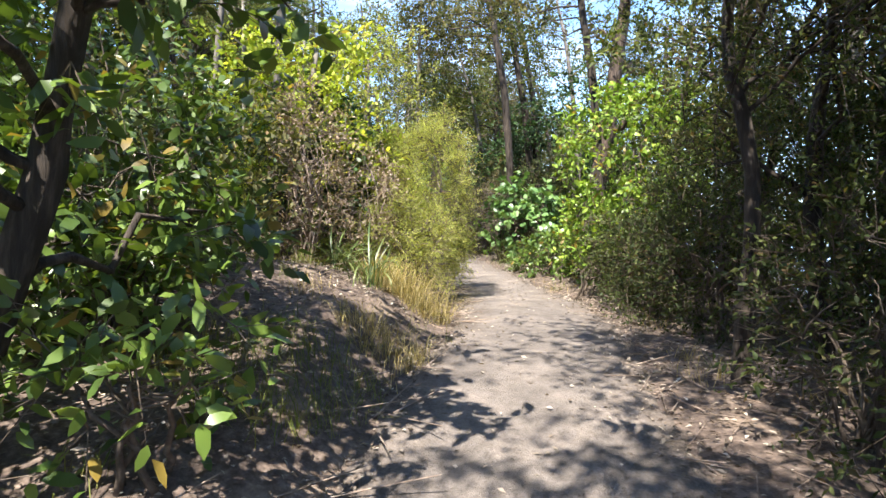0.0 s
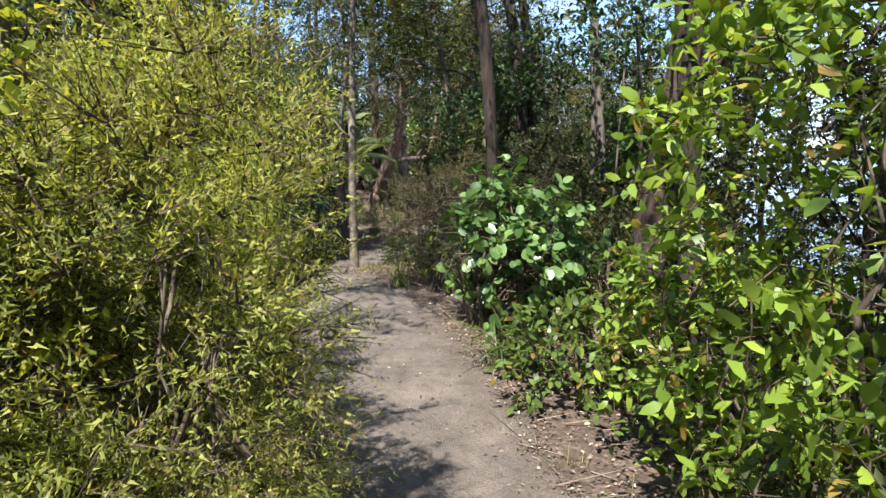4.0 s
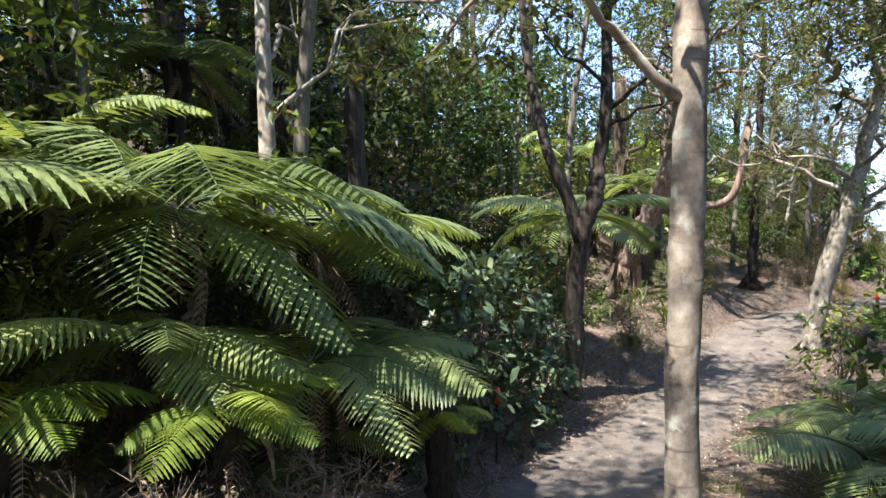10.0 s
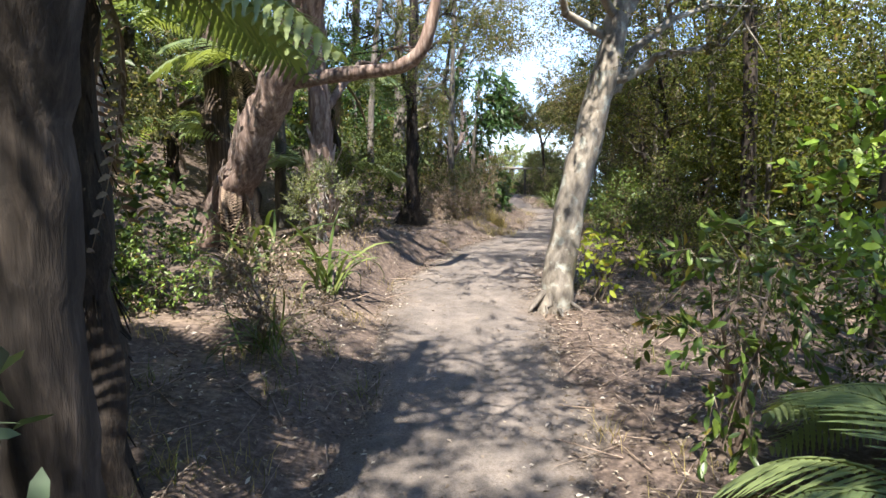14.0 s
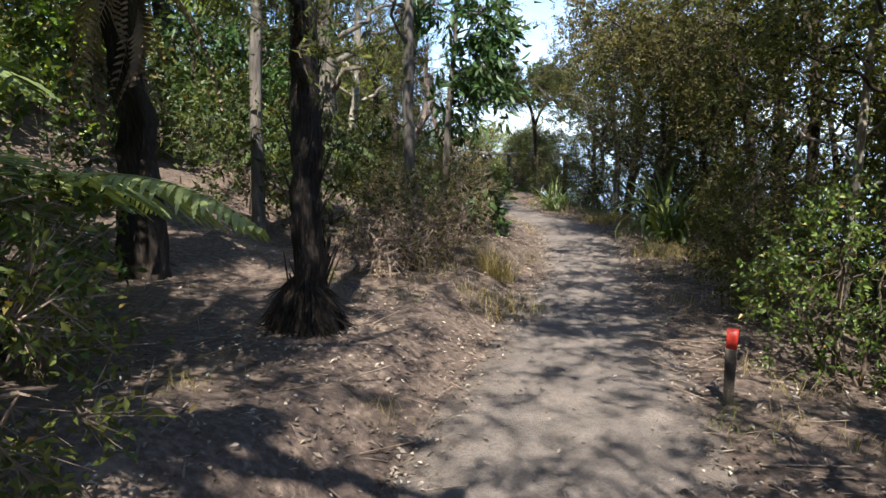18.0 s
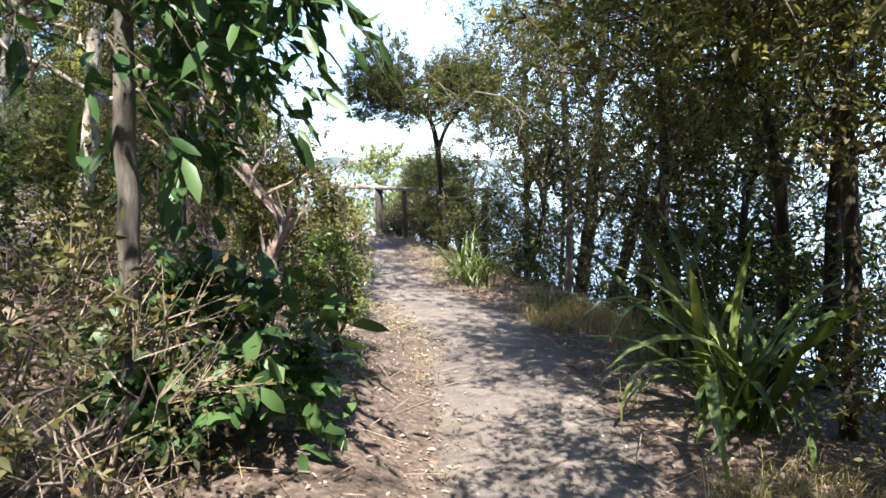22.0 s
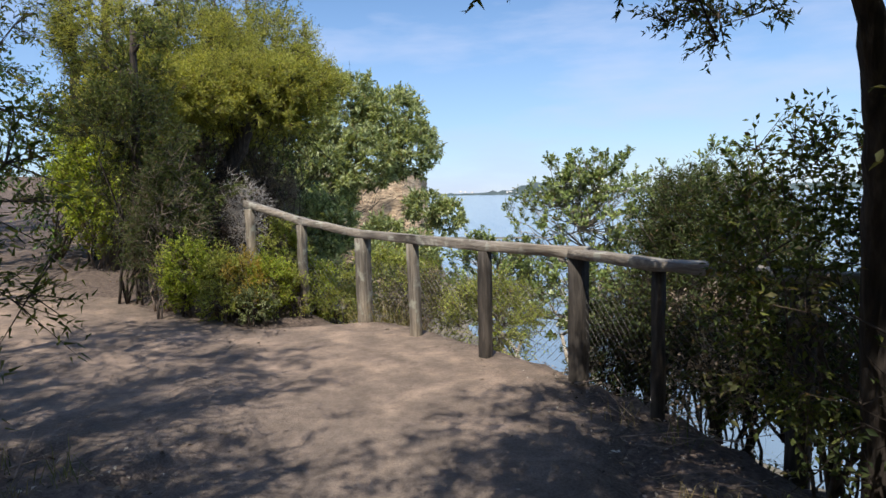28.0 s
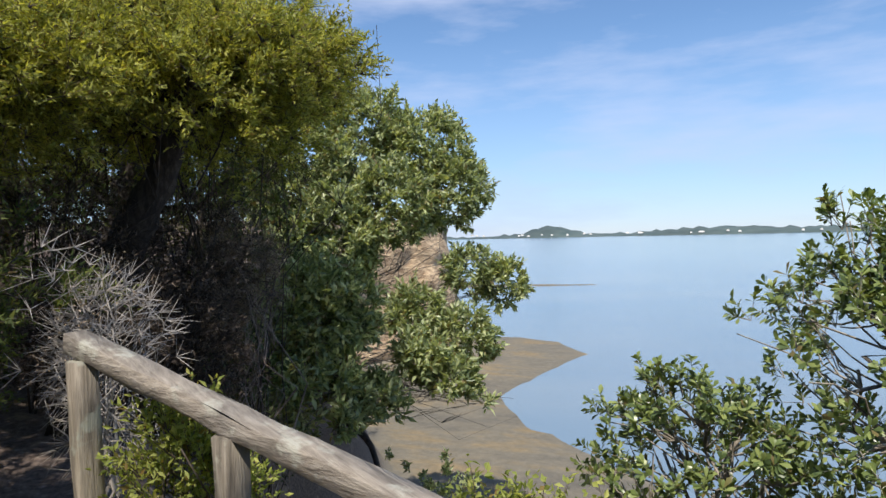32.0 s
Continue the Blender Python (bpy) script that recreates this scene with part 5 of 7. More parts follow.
# dark leaf chosen here to deepen the shade on the track's right
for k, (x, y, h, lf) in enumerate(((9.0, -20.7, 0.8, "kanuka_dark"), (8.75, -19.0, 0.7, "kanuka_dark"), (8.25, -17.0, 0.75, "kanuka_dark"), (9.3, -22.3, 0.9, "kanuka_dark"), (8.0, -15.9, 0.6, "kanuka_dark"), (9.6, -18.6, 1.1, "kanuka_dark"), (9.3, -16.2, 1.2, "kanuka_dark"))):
    shrub("shrub", "twiggy shrub coloured dark for the track side's shade", on(x, y), on(x, y, h), (0.62, 0.75, h), lf, "manuka", 8, 130, 140 + k, "twig", "", 1.1, True, 0.2, 0.3, 0.35)
for k, (x, y, h, lf, fo) in enumerate(((5.5, -22.3, 1.0, "broad", "large"), (5.0, -19.6, 0.8, "broad", "broad"), (4.2, -19.0, 1.2, "broad", "broad"), (4.0, -16.3, 1.0, "golden", "small"), (3.6, -14.4, 1.1, "kanuka", "kanuka"), (3.0, -15.2, 1.3, "broad", "broad"))):
    shrub("broadleaf_shrub", "leafy green shrub beside the track's start", on(x, y), on(x, y, h), (0.7, 0.75, h), lf, fo, 8, 120, 150 + k)

# low filling, mostly in the dark leaf that stands in for shade
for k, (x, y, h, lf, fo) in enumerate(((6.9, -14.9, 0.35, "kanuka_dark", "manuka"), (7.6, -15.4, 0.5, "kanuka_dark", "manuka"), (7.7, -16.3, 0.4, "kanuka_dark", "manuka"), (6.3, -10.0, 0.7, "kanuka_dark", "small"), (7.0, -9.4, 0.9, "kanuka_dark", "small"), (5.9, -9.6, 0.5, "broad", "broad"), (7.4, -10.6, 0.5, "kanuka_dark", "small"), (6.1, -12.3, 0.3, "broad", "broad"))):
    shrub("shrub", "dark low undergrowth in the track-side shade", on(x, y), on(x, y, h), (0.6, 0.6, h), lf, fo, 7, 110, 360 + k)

# ---- by the fern bank ----
shrub("feathery_shrub", "lime green feathery shrub in full sun", on(4.0, -13.7), on(4.05, -13.6, 0.95), (0.75, 0.75, 0.95), "lime", "feather", 9, 300, 16)
shrub("feathery_shrub", "low lime green feathery shrub", on(2.9, -12.3), on(2.9, -12.2, 0.35), (0.55, 0.6, 0.42), "lime", "feather", 6, 100, 17)
shrub("feathery_shrub", "dull green feathery undergrowth on the bank", on(2.5, -12.7), on(2.5, -12.7, 0.42), (0.6, 0.6, 0.5), "fern", "feather", 7, 110, 395)
shrub("feathery_shrub", "dull green feathery undergrowth on the bank", on(1.75, -11.5), on(1.75, -11.5, 0.35), (0.62, 0.6, 0.42), "kanuka_dark", "feather", 7, 110, 396)
tree_fern("low fern with dark green fronds on the bank", on(0.95, -11.0), 0.3, 10, 0.62, 397, 0, 3, group="small ferns", radius=0.05)
tree_fern("low fern with dark green fronds on the bank", on(2.3, -13.4), 0.6, 11, 0.75, 398, 0, 3, group="small ferns", radius=0.06)
shrub("dead_shrub", "pale dry seeding twigs", on(3.5, -12.7), on(3.45, -12.6, 0.75), (0.35, 0.35, 0.5), "dead_leaf", "small", 6, 46, 18, "dead_twig", "", 0.7, True, 0.25, 0.3, 0.4)
leafy_bush("round_leaved_bush", "glossy round-leaved green bush at the track's edge", on(5.05, -10.95), on(5.3, -10.95, 0.88), (0.95, 0.88, 0.74), M["round_leaf"], 1800, 0.105, 0.096, "round", 19, "twig", 18, 0.25, 0.14)
leafy_bush("heart_leaved_bush", "fresh green heart-leaved climber at the track's edge", on(4.05, -9.55), on(4.3, -9.45, 0.5), (0.42, 0.5, 0.55), M["vine_leaf"], 150, 0.085, 0.05, "oval", 20, "twig", 5, 0.7)
tree("kanuka", "rough-barked leaning trunk in half shade", line_up(6.6, -11.1, (6.65, -10.95, 2.0), (6.95, -10.7, 4.2), (7.2, -10.4, 7.0)), 0.16, 0.07, "kanuka_dark", "kanuka", "bark_peel", 8, 2.4, 0.55, 0.5, 18, 21, 0.5, "", 12, 70)
tree("tree", "dark forked tree against the bright sky", line_up(7.9, -5.8, (7.9, -5.7, 2.2), (8.2, -5.5, 4.0), (8.4, -5.2, 6.4)), 0.13, 0.05, "kanuka_dark", "small", "bark_dark", 9, 2.2, 0.35, 0.6, 20, 22)
tree("sapling", "thin grey dead pole", line_up(6.2, -9.9, (6.22, -9.9, 1.6), (6.3, -9.85, 3.4)), 0.014, 0.008, "kanuka_dark", "small", "bark_grey", 2, 0.5, 0.8, 0.8, 4, 23)
shrub("shrub", "dark small-leaved shrub leaning over the track's edge", on(4.0, -8.3), on(3.95, -8.3, 0.9), (0.75, 0.9, 0.9), "kanuka_rust", "kanuka", 9, 190, 24, "dead_twig", "", 0.75, True, 0.2, 0.3, 0.2)
shrub("shrub", "dark small-leaved shrub in shade", on(5.2, -8.4), on(5.2, -8.4, 1.1), (1.0, 1.0, 1.1), "kanuka_dark", "manuka", 9, 200, 25)
tree("broadleaf_tree", "glossy small-leaved tree shading the track", line_up(4.9, -6.6, (4.8, -6.5, 2.0), (4.6, -6.4, 4.2)), 0.07, 0.03, "glossy", "broad", "bark_dark", 12, 1.9, 0.35, 0.4, 34, 26, 0.55)
sap = tree("sapling", "straight pale sapling with ringed bark at the track's edge", line_up(1.68, -6.86, (1.66, -6.82, 2.2), (1.68, -6.77, 4.4), (1.75, -6.7, 7.5)), 0.058, 0.03, "kanuka_dark", "small", "bark_ring", 9, 1.7, 0.45, 0.4, 22, 27, 0.5, "", 12)
shrub("fern_bush", "low green fern-like bush under the sapling", on(2.5, -6.3), on(2.5, -6.3, 0.35), (0.5, 0.5, 0.4), "fern", "small", 6, 70, 28)
tree_fern("low tree fern with spreading fronds by the track", on(2.75, -5.4), 0.55, 11, 0.75, 29, 0, 1)
tree_fern("low tree fern with dull green fronds", on(2.9, -3.4), 0.7, 11, 0.8, 30, 0, 1)
tree_fern("tree fern with broad sunlit fronds over a clay bank", *crown(-0.65, -9.55, 2.1), 12, 0.74, 31, 1, 7, radius=0.06)
tree_fern("tree fern with broad green fronds over a clay bank", *crown(-1.3, -7.2, 2.45), 17, 1.22, 32, 0, 8, radius=0.07)
tree_fern("tree fern with broad green fronds", *crown(-1.75, -5.75, 2.2), 15, 1.1, 33, 0, 6, radius=0.07)
tree_fern("tree fern with broad green fronds", *crown(-2.7, -7.4, 2.9), 13, 1.05, 390, 0, 6, radius=0.07)
tree_fern("low tree fern with dark green fronds", *crown(-1.0, -5.9, 1.35), 11, 0.72, 391, 0, 4, radius=0.06)
tree_fern("tree fern with arching fronds", *crown(-2.4, -8.9, 2.8), 13, 1.05, 34, 0, 6, radius=0.075)
tree_fern("small bright fern under larger ferns", *crown(-0.35, -7.5, 1.5), 8, 0.5, 380, 1, 3, group="small ferns", radius=0.05)
tree_fern("small fern at the bank's foot", on(-0.9, -6.4), 0.3, 8, 0.5, 381, 0, 3, group="small ferns", radius=0.05)
tree_fern("small bright fern under larger ferns", *crown(-0.9, -8.25, 1.6), 8, 0.48, 383, 1, 3, group="small ferns", radius=0.05)
tree_fern("low tree fern with dull green fronds on the bank", *crown(-1.0, -7.55, 1.75), 11, 0.72, 384, 0, 6, radius=0.06)
tree_fern("low tree fern with dull green fronds on the bank", *crown(-0.75, -6.6, 1.45), 11, 0.7, 385, 0, 6, radius=0.06)
shrub("dead_shrub", "brown dry fern stalks and twigs at the bank's foot", on(-0.3, -7.0), on(-0.3, -7.0, 0.25), (0.45, 0.8, 0.3), "dead_leaf", "small", 14, 90, 386, "dead_twig", "", 0.6, True, 0.1, 0.1, 0.85)
shrub("dead_shrub", "brown dry fern stalks and twigs at the bank's foot", on(0.1, -8.2), on(0.1, -8.2, 0.25), (0.6, 0.6, 0.3), "dead_leaf", "small", 14, 90, 387, "dead_twig", "", 0.6, True, 0.1, 0.1, 0.85)
tree_fern("dead-skirted tree fern on a sunlit bank", *crown(-2.65, 4.7, 2.9), 9, 0.9, 382, 0, 9, radius=0.1)
tree_fern("small drooping bright fern", *crown(-0.3, -5.8, 1.0), 7, 0.34, 35, 1, 2, group="small ferns")
tree_fern("tall tree fern with a dark slim trunk", on(-4.6, -5.1), 3.2, 12, 1.0, 36, 0, 4, radius=0.075)
tree_fern("tree fern growing beside a forked tree", *crown(-1.24, -1.5, 2.3), 14, 0.95, 37, 0, 5, radius=0.085)
tree_fern("withered fern with curled grey fronds", on(1.0, -10.6), 0.15, 0, 0.45, 38, 0, 9, None, False, "small ferns")
shrub("dead_shrub", "pale bare twiggy shrub on the bank", on(0.15, -9.35), on(0.1, -9.3, 0.5), (0.5, 0.45, 0.42), "dead_leaf", "small", 9, 70, 39, "dead_twig", "", 0.6, True, 0.2, 0.2, 0.7)
tree("tree", "straight pale grey trunk among ferns", line_up(-1.8, -9.35, (-1.85, -9.3, 2.4), (-1.9, -9.2, 6.8)), 0.055, 0.03, "kanuka", "kanuka", "bark_pale", 6, 1.7, 0.6, 0.5, 18, 40)
tree("tree", "straight pale grey trunk among ferns", line_up(-2.3, -5.7, (-2.3, -5.7, 2.5), (-2.36, -5.7, 7.5)), 0.085, 0.04, "kanuka", "kanuka", "bark_pale", 7, 1.9, 0.6, 0.5, 18, 41)
tree("tree", "thick dark furrowed trunk in deep shade", line_up(-5.1, -3.3, (-5.1, -3.2, 3.0), (-5.2, -3.0, 8.0)), 0.17, 0.08, "kanuka_dark", "kanuka", "bark_dark", 8, 2.6, 0.5, 0.5, 20, 42, 0.5, "", 10, 40)

# ---- the forked tree, the leaning pale tree, the big fallen-over trunks ----
fk = tree("forked_tree", "dark trunk forking into two twisted limbs", line_up(-0.98, -2.2, (-0.92, -2.28, 0.9), (-0.85, -2.36, 1.66), (-0.68, -2.5, 2.25), (-0.56, -2.45, 2.6), (-0.58, -2.35, 3.0), (-0.48, -2.35, 3.5), (-0.5, -2.3, 4.6), (-0.45, -2.3, 5.8)), 0.088, 0.04, "kanuka_dark", "small", "bark_dark", 7, 1.9, 0.7, 0.5, 20, 43, 0.5)
S = Soup()
tube(S, smooth_line([(-0.74, -2.47, 2.05), (-0.86, -2.6, 2.6), (-1.02, -2.73, 3.05), (-1.25, -2.6, 3.7), (-1.45, -2.5, 4.4), (-1.6, -2.4, 6.0)], 20), [0.09, 0.065, 0.045], 8, 0.08)
part("limb", S, M["bark_dark"], fk, "", True)
tree("leaning_tree", "pale grey lichened trunk leaning over the track", line_up(1.1, 2.05, (1.22, 2.05, 0.9), (1.42, 2.05, 1.9), (1.75, 2.05, 3.2), (2.2, 2.1, 5.6)), 0.135, 0.07, "kanuka_rust", "small", "bark_pale", 10, 2.4, 0.55, 0.4, 24, 44, 0.6, "", 14)
S = Soup()
rg5 = np.random.default_rng(5)
for k in range(15):
    a, r_ = k * 0.42 + rg5.uniform(-0.2, 0.2), rg5.uniform(0.16, 0.3)
    p = on(1.1 + math.cos(a) * r_, 2.05 + math.sin(a) * r_, -0.02)
    tube(S, arc(np.array([1.1, 2.05, gz(1.1, 2.05) + rg5.uniform(0.08, 0.2)]) + 0.1 * np.array([math.cos(a), math.sin(a), 0]), p, 6, 0.05, rg5), [0.035, 0.022, 0.008], 6, 0.12, rg5)
solo("root_mat", S, M["bark_grey"], "pale gnarled roots at a leaning trunk's foot", "roots")
big = tree("leaning_tree", "huge reddish trunk leaning far over with a side limb", line_up(-2.85, 3.75, (-2.35, 3.4, 1.3), (-1.82, 3.0, 2.2), (-1.25, 2.55, 3.2), (-0.8, 2.0, 5.2)), 0.19, 0.12, "kanuka", "small", "bark_pink", 7, 2.6, 0.82, 0.4, 22, 45, 0.6, "", 16, 330)
S = Soup()
tube(S, smooth_line([(-1.68, 2.92, 2.38), (-1.0, 2.75, 2.45), (-0.3, 2.55, 2.52), (-0.05, 2.45, 2.9), (0.1, 2.45, 3.9)], 16), [0.085, 0.07, 0.05], 9, 0.1)
part("limb", S, M["bark_pink"], big, "", True)
tree("tree", "pinkish peeling trunk standing close to a leaning one", line_up(-1.32, 3.2, (-1.32, 3.22, 1.3), (-1.35, 3.3, 2.4), (-1.5, 3.6, 6.0)), 0.14, 0.07, "kanuka", "kanuka", "bark_pink", 6, 2.0, 0.6, 0.5, 18, 46, 0.5, "", 14, 300)
tree("tree", "thick dark furrowed trunk in shade", line_up(-3.2, 5.2, (-3.15, 5.2, 1.6), (-3.2, 5.2, 5.5)), 0.20, 0.12, "kanuka_dark", "kanuka", "bark_peel", 6, 2.2, 0.6, 0.5, 18, 47, 0.5, "", 12, 80)
shrub("broadleaf_shrub", "blue-green large-leaved shrub beside the track", on(-1.15, -4.0), on(-1.05, -4.05, 0.95), (0.62, 0.85, 1.0), "grey_green", "large", 8, 100, 48, "twig", "", 1.15, True, 0.22)
shrub("shrub", "low dark blue-green leafy undergrowth", on(-0.95, -3.15), on(-0.95, -3.15, 0.62), (0.42, 0.5, 0.6), "grey_green", "broad", 7, 90, 353, "twig", "", 1.15)
shrub("shrub", "low dark blue-green leafy undergrowth", on(-1.45, -4.7), on(-1.4, -4.7, 0.5), (0.5, 0.6, 0.55), "grey_green", "large", 7, 60, 354)
shrub("shrub", "low dark blue-green leafy undergrowth", on(-0.75, -5.0), on(-0.8, -5.0, 0.4), (0.5, 0.9, 0.5), "grey_green", "broad", 6, 90, 49)
shrub("hanging_shrub", "shrub with drooping dull leaves beside the track", on(1.75, -0.5), on(1.7, -0.5, 0.75), (0.42, 0.5, 0.8), "broad", "hanging", 9, 34, 50, "dead_twig", "", 0.55, True, 0.2, 0.3, 0.2)
shrub("shrub", "green bush with bright tips", on(2.75, -0.6), on(2.65, -0.6, 1.25), (0.6, 0.7, 0.9), "broad_bright", "broad", 9, 90, 51)
tree_fern("low tree fern with dull green fronds", on(1.95, -1.9), 0.4, 12, 0.75, 392, 0, 2, group="small ferns", radius=0.05)
tree_fern("low tree fern with dull green fronds", on(2.1, -3.2), 0.45, 12, 0.72, 393, 0, 2, group="small ferns", radius=0.05)
tree_fern("low tree fern with dull green fronds", on(2.6, -0.9), 0.4, 11, 0.7, 394, 0, 2, group="small ferns", radius=0.05)
shrub("young_plant", "young shrub with yellow-green leaves", on(1.55, 2.2), on(1.6, 2.15, 0.4), (0.4, 0.3, 0.3), "lime", "broad", 5, 14, 52)
strap_clump("flax", "green flax clump among dry grass", on(-1.0, 1.9), 26, 0.62, 53, FLAX, 0.07)
strap_clump("flax", "green flax clump among dry grass", on(-1.75, 1.7), 24, 0.6, 54, FLAX, 0.08)
strap_clump("sedge", "low tussock of narrow green blades", on(-1.15, 0.4), 46, 0.75, 55, SEDGE, 0.06, "sedges")
strap_clump("flax", "flax with one upright yellow-green blade", on(-1.75, 2.35, 0.0), 14, 0.72, 56, FLAX, 0.06)
strap_clump("sedge", "tussock of narrow green blades at the track's edge", on(5.5, -12.0), 60, 0.85, 57, SEDGE, 0.06, "sedges")
strap_clump("sedge", "tussock of narrow green blades at the track's edge", on(3.55, -9.35), 50, 0.8, 58, SEDGE, 0.06, "sedges")
strap_clump("sedge", "tussock of narrow green blades", on(5.5, -17.6), 40, 0.8, 59, SEDGE, 0.06, "sedges")
strap_clump("sedge", "tussock of narrow green blades", on(5.0, -17.2), 36, 0.8, 60, SEDGE, 0.06, "sedges")

tree_fern("pinkish dead fern fronds heaped at a leaning trunk's foot", *crown(-2.4, 3.35, 1.42), 0, 0.72, 340, 0, 46, None, True, "dead ferns", radius=0.11)
shrub("dead_shrub", "dry pale twigs and dead fern on a bank", on(-1.2, 0.5), on(-1.2, 0.5, 0.4), (0.5, 0.5, 0.45), "dead_leaf", "small", 9, 70, 341, "dead_twig", "", 0.8, True, 0.25, 0.2, 0.4)
shrub("shrub", "brown-olive small-leaved shrub at the track's edge", on(3.8, -9.0), on(3.75, -9.05, 0.75), (0.55, 0.6, 0.78), "kanuka_rust", "manuka", 9, 150, 481, "dead_twig", "", 0.9, True, 0.1)
shrub("feathery_shrub", "brownish feathery low shrub among ferns", on(-0.95, -6.1), on(-0.95, -6.0, 0.35), (0.4, 0.45, 0.38), "kanuka_rust", "kanuka", 6, 80, 342)
# ---- the middle stretch ----
shrub("broadleaf_shrub", "pale green leafy plant at the wood's edge", on(-1.65, 5.0), on(-1.6, 5.05, 0.5), (0.42, 0.45, 0.4), "broad", "broad", 7, 50, 343, "twig", "", 0.75)
shrub("broadleaf_shrub", "pale green leafy plant at the wood's edge", on(-1.4, 3.9), on(-1.4, 3.9, 0.35), (0.35, 0.4, 0.35), "golden", "small", 6, 60, 344, "twig", "", 0.8)
shrub("dead_shrub", "pale dry twigs and withered fern among litter", on(-0.2, 7.9), on(-0.2, 7.9, 0.3), (0.5, 0.5, 0.35), "dead_leaf", "small", 10, 90, 345, "dead_twig", "", 0.7, True, 0.2, 0.1, 0.7)
shrub("dead_shrub", "pale dry twigs and withered fern among litter", on(0.5, 9.2), on(0.5, 9.2, 0.35), (0.45, 0.5, 0.35), "dead_leaf", "small", 10, 80, 346, "dead_twig", "", 0.7, True, 0.2, 0.1, 0.7)
shrub("dead_shrub", "pale dry twigs and withered fern among litter", on(0.1, 10.6), on(0.1, 10.6, 0.4), (0.6, 0.6, 0.4), "dead_leaf", "small", 10, 90, 347, "dead_twig", "", 0.7, True, 0.2, 0.1, 0.6)
tree("kanuka", "upright trunk shedding long strips of dark bark", line_up(-0.53, 6.15, (-0.5, 6.2, 1.2), (-0.5, 6.38, 2.4), (-0.4, 6.5, 6.5)), 0.095, 0.06, "kanuka", "kanuka", "bark_strip", 8, 2.2, 0.6, 0.5, 20, 61, 0.5, "", 12, 260)
S = Soup()
rg8 = np.random.default_rng(8)
a = rg8.uniform(0, 6.28, 760)
u = rg8.uniform(0.0, 1.0, 760) ** 1.4
bx, by, bz = on(-0.53, 6.15)
p = np.stack([bx + np.cos(a) * (0.12 + 0.12 * (1 - u)), by + np.sin(a) * (0.12 + 0.12 * (1 - u)), bz + u * 0.26], 1)
sticks(S, p + np.stack([-np.cos(a) * 0.04, -np.sin(a) * 0.04, 0.06 + 0 * a], 1), p + np.stack([np.cos(a) * 0.05, np.sin(a) * 0.05, -rg8.uniform(0.02, 0.2, 760)], 1) + rg8.normal(size=(760, 3)) * 0.035, 0.005)
solo("bark_heap", S, M["fern_trunk"], "dark shed bark fibres heaped at a trunk's foot", "bark", kind="stuff")
tree("tree", "grey upright trunk behind shrubs", line_up(0.15, 10.3, (0.1, 10.3, 2.0), (0.2, 10.4, 5.5)), 0.07, 0.04, "kanuka", "kanuka", "bark_grey", 6, 1.9, 0.55, 0.5, 20, 62)
tree("tree", "grey-brown trunk shedding bark in the wood", line_up(-1.35, 13.2, (-1.3, 13.2, 2.4), (-1.2, 13.3, 6.5)), 0.16, 0.09, "kanuka_rust", "kanuka", "bark_grey", 8, 2.3, 0.5, 0.5, 20, 63, 0.5, "", 12, 50)
tree("tree", "slanting pale trunk in the wood", line_up(-1.6, 15.6, (-1.2, 15.6, 1.6), (-1.0, 15.6, 3.2), (-0.9, 15.7, 6.0)), 0.09, 0.05, "kanuka", "kanuka", "bark_pale", 7, 2.0, 0.5, 0.5, 20, 64)
lt = tree("hanging_leaf_tree", "slim tree with long dark drooping glossy leaves", line_up(0.55, 11.0, (0.6, 10.95, 1.6), (0.75, 10.8, 3.6)), 0.045, 0.025, "glossy", "hanging", "bark_grey", 9, 1.05, 0.66, 0.3, 11, 65, 0.34, heading=-0.5, size=0.8)
shrub("shrub", "small pale green shrub in the sun with bare grey lower twigs", on(-1.3, 3.0), on(-1.32, 3.0, 0.52), (0.38, 0.36, 0.36), "pale_tip", "fluff", 12, 95, 66, "grey_twig", "", 1.0, True, 0.25, 0.5, 0.12)
shrub("shrub", "dark olive fine-leaved shrub behind a pale one", on(-1.1, 3.7), on(-1.05, 3.7, 0.5), (0.5, 0.4, 0.45), "kanuka", "manuka", 9, 110, 660, "dead_twig", "", 0.9)
shrub("shrub", "low green leafy undergrowth in shade", on(-2.3, 1.2), on(-2.3, 1.2, 0.35), (0.5, 0.5, 0.35), "broad", "small", 6, 60, 67)
tree_fern("low tree fern with bright level fronds", on(-2.0, 5.4), 0.85, 11, 0.88, 68, 0, 3)
tree_fern("tall tree fern with a skirt of dead fronds", on(-2.0, 7.3), 2.4, 12, 1.1, 69, 0, 12, radius=0.12)
shrub("shrub", "brown-green small-leaved dry shrub", on(0.2, 8.4), on(0.15, 8.4, 0.45), (0.6, 0.55, 0.5), "kanuka_rust", "manuka", 9, 80, 70, "dead_twig", "", 0.9, True, 0.25, 0.3, 0.3)
shrub("shrub", "shrub with dry seed heads beside golden grass", on(0.65, 9.9), on(0.75, 9.9, 0.65), (0.5, 0.5, 0.6), "kanuka_rust", "manuka", 9, 85, 71, "dead_twig", "", 0.9, True, 0.25, 0.3, 0.3)
shrub("broadleaf_shrub", "glossy dark green shrub at the track's edge", on(1.45, 12.5), on(1.42, 12.5, 0.55), (0.22, 0.25, 0.42), "broad", "small", 6, 60, 72, "twig", "", 1.0)
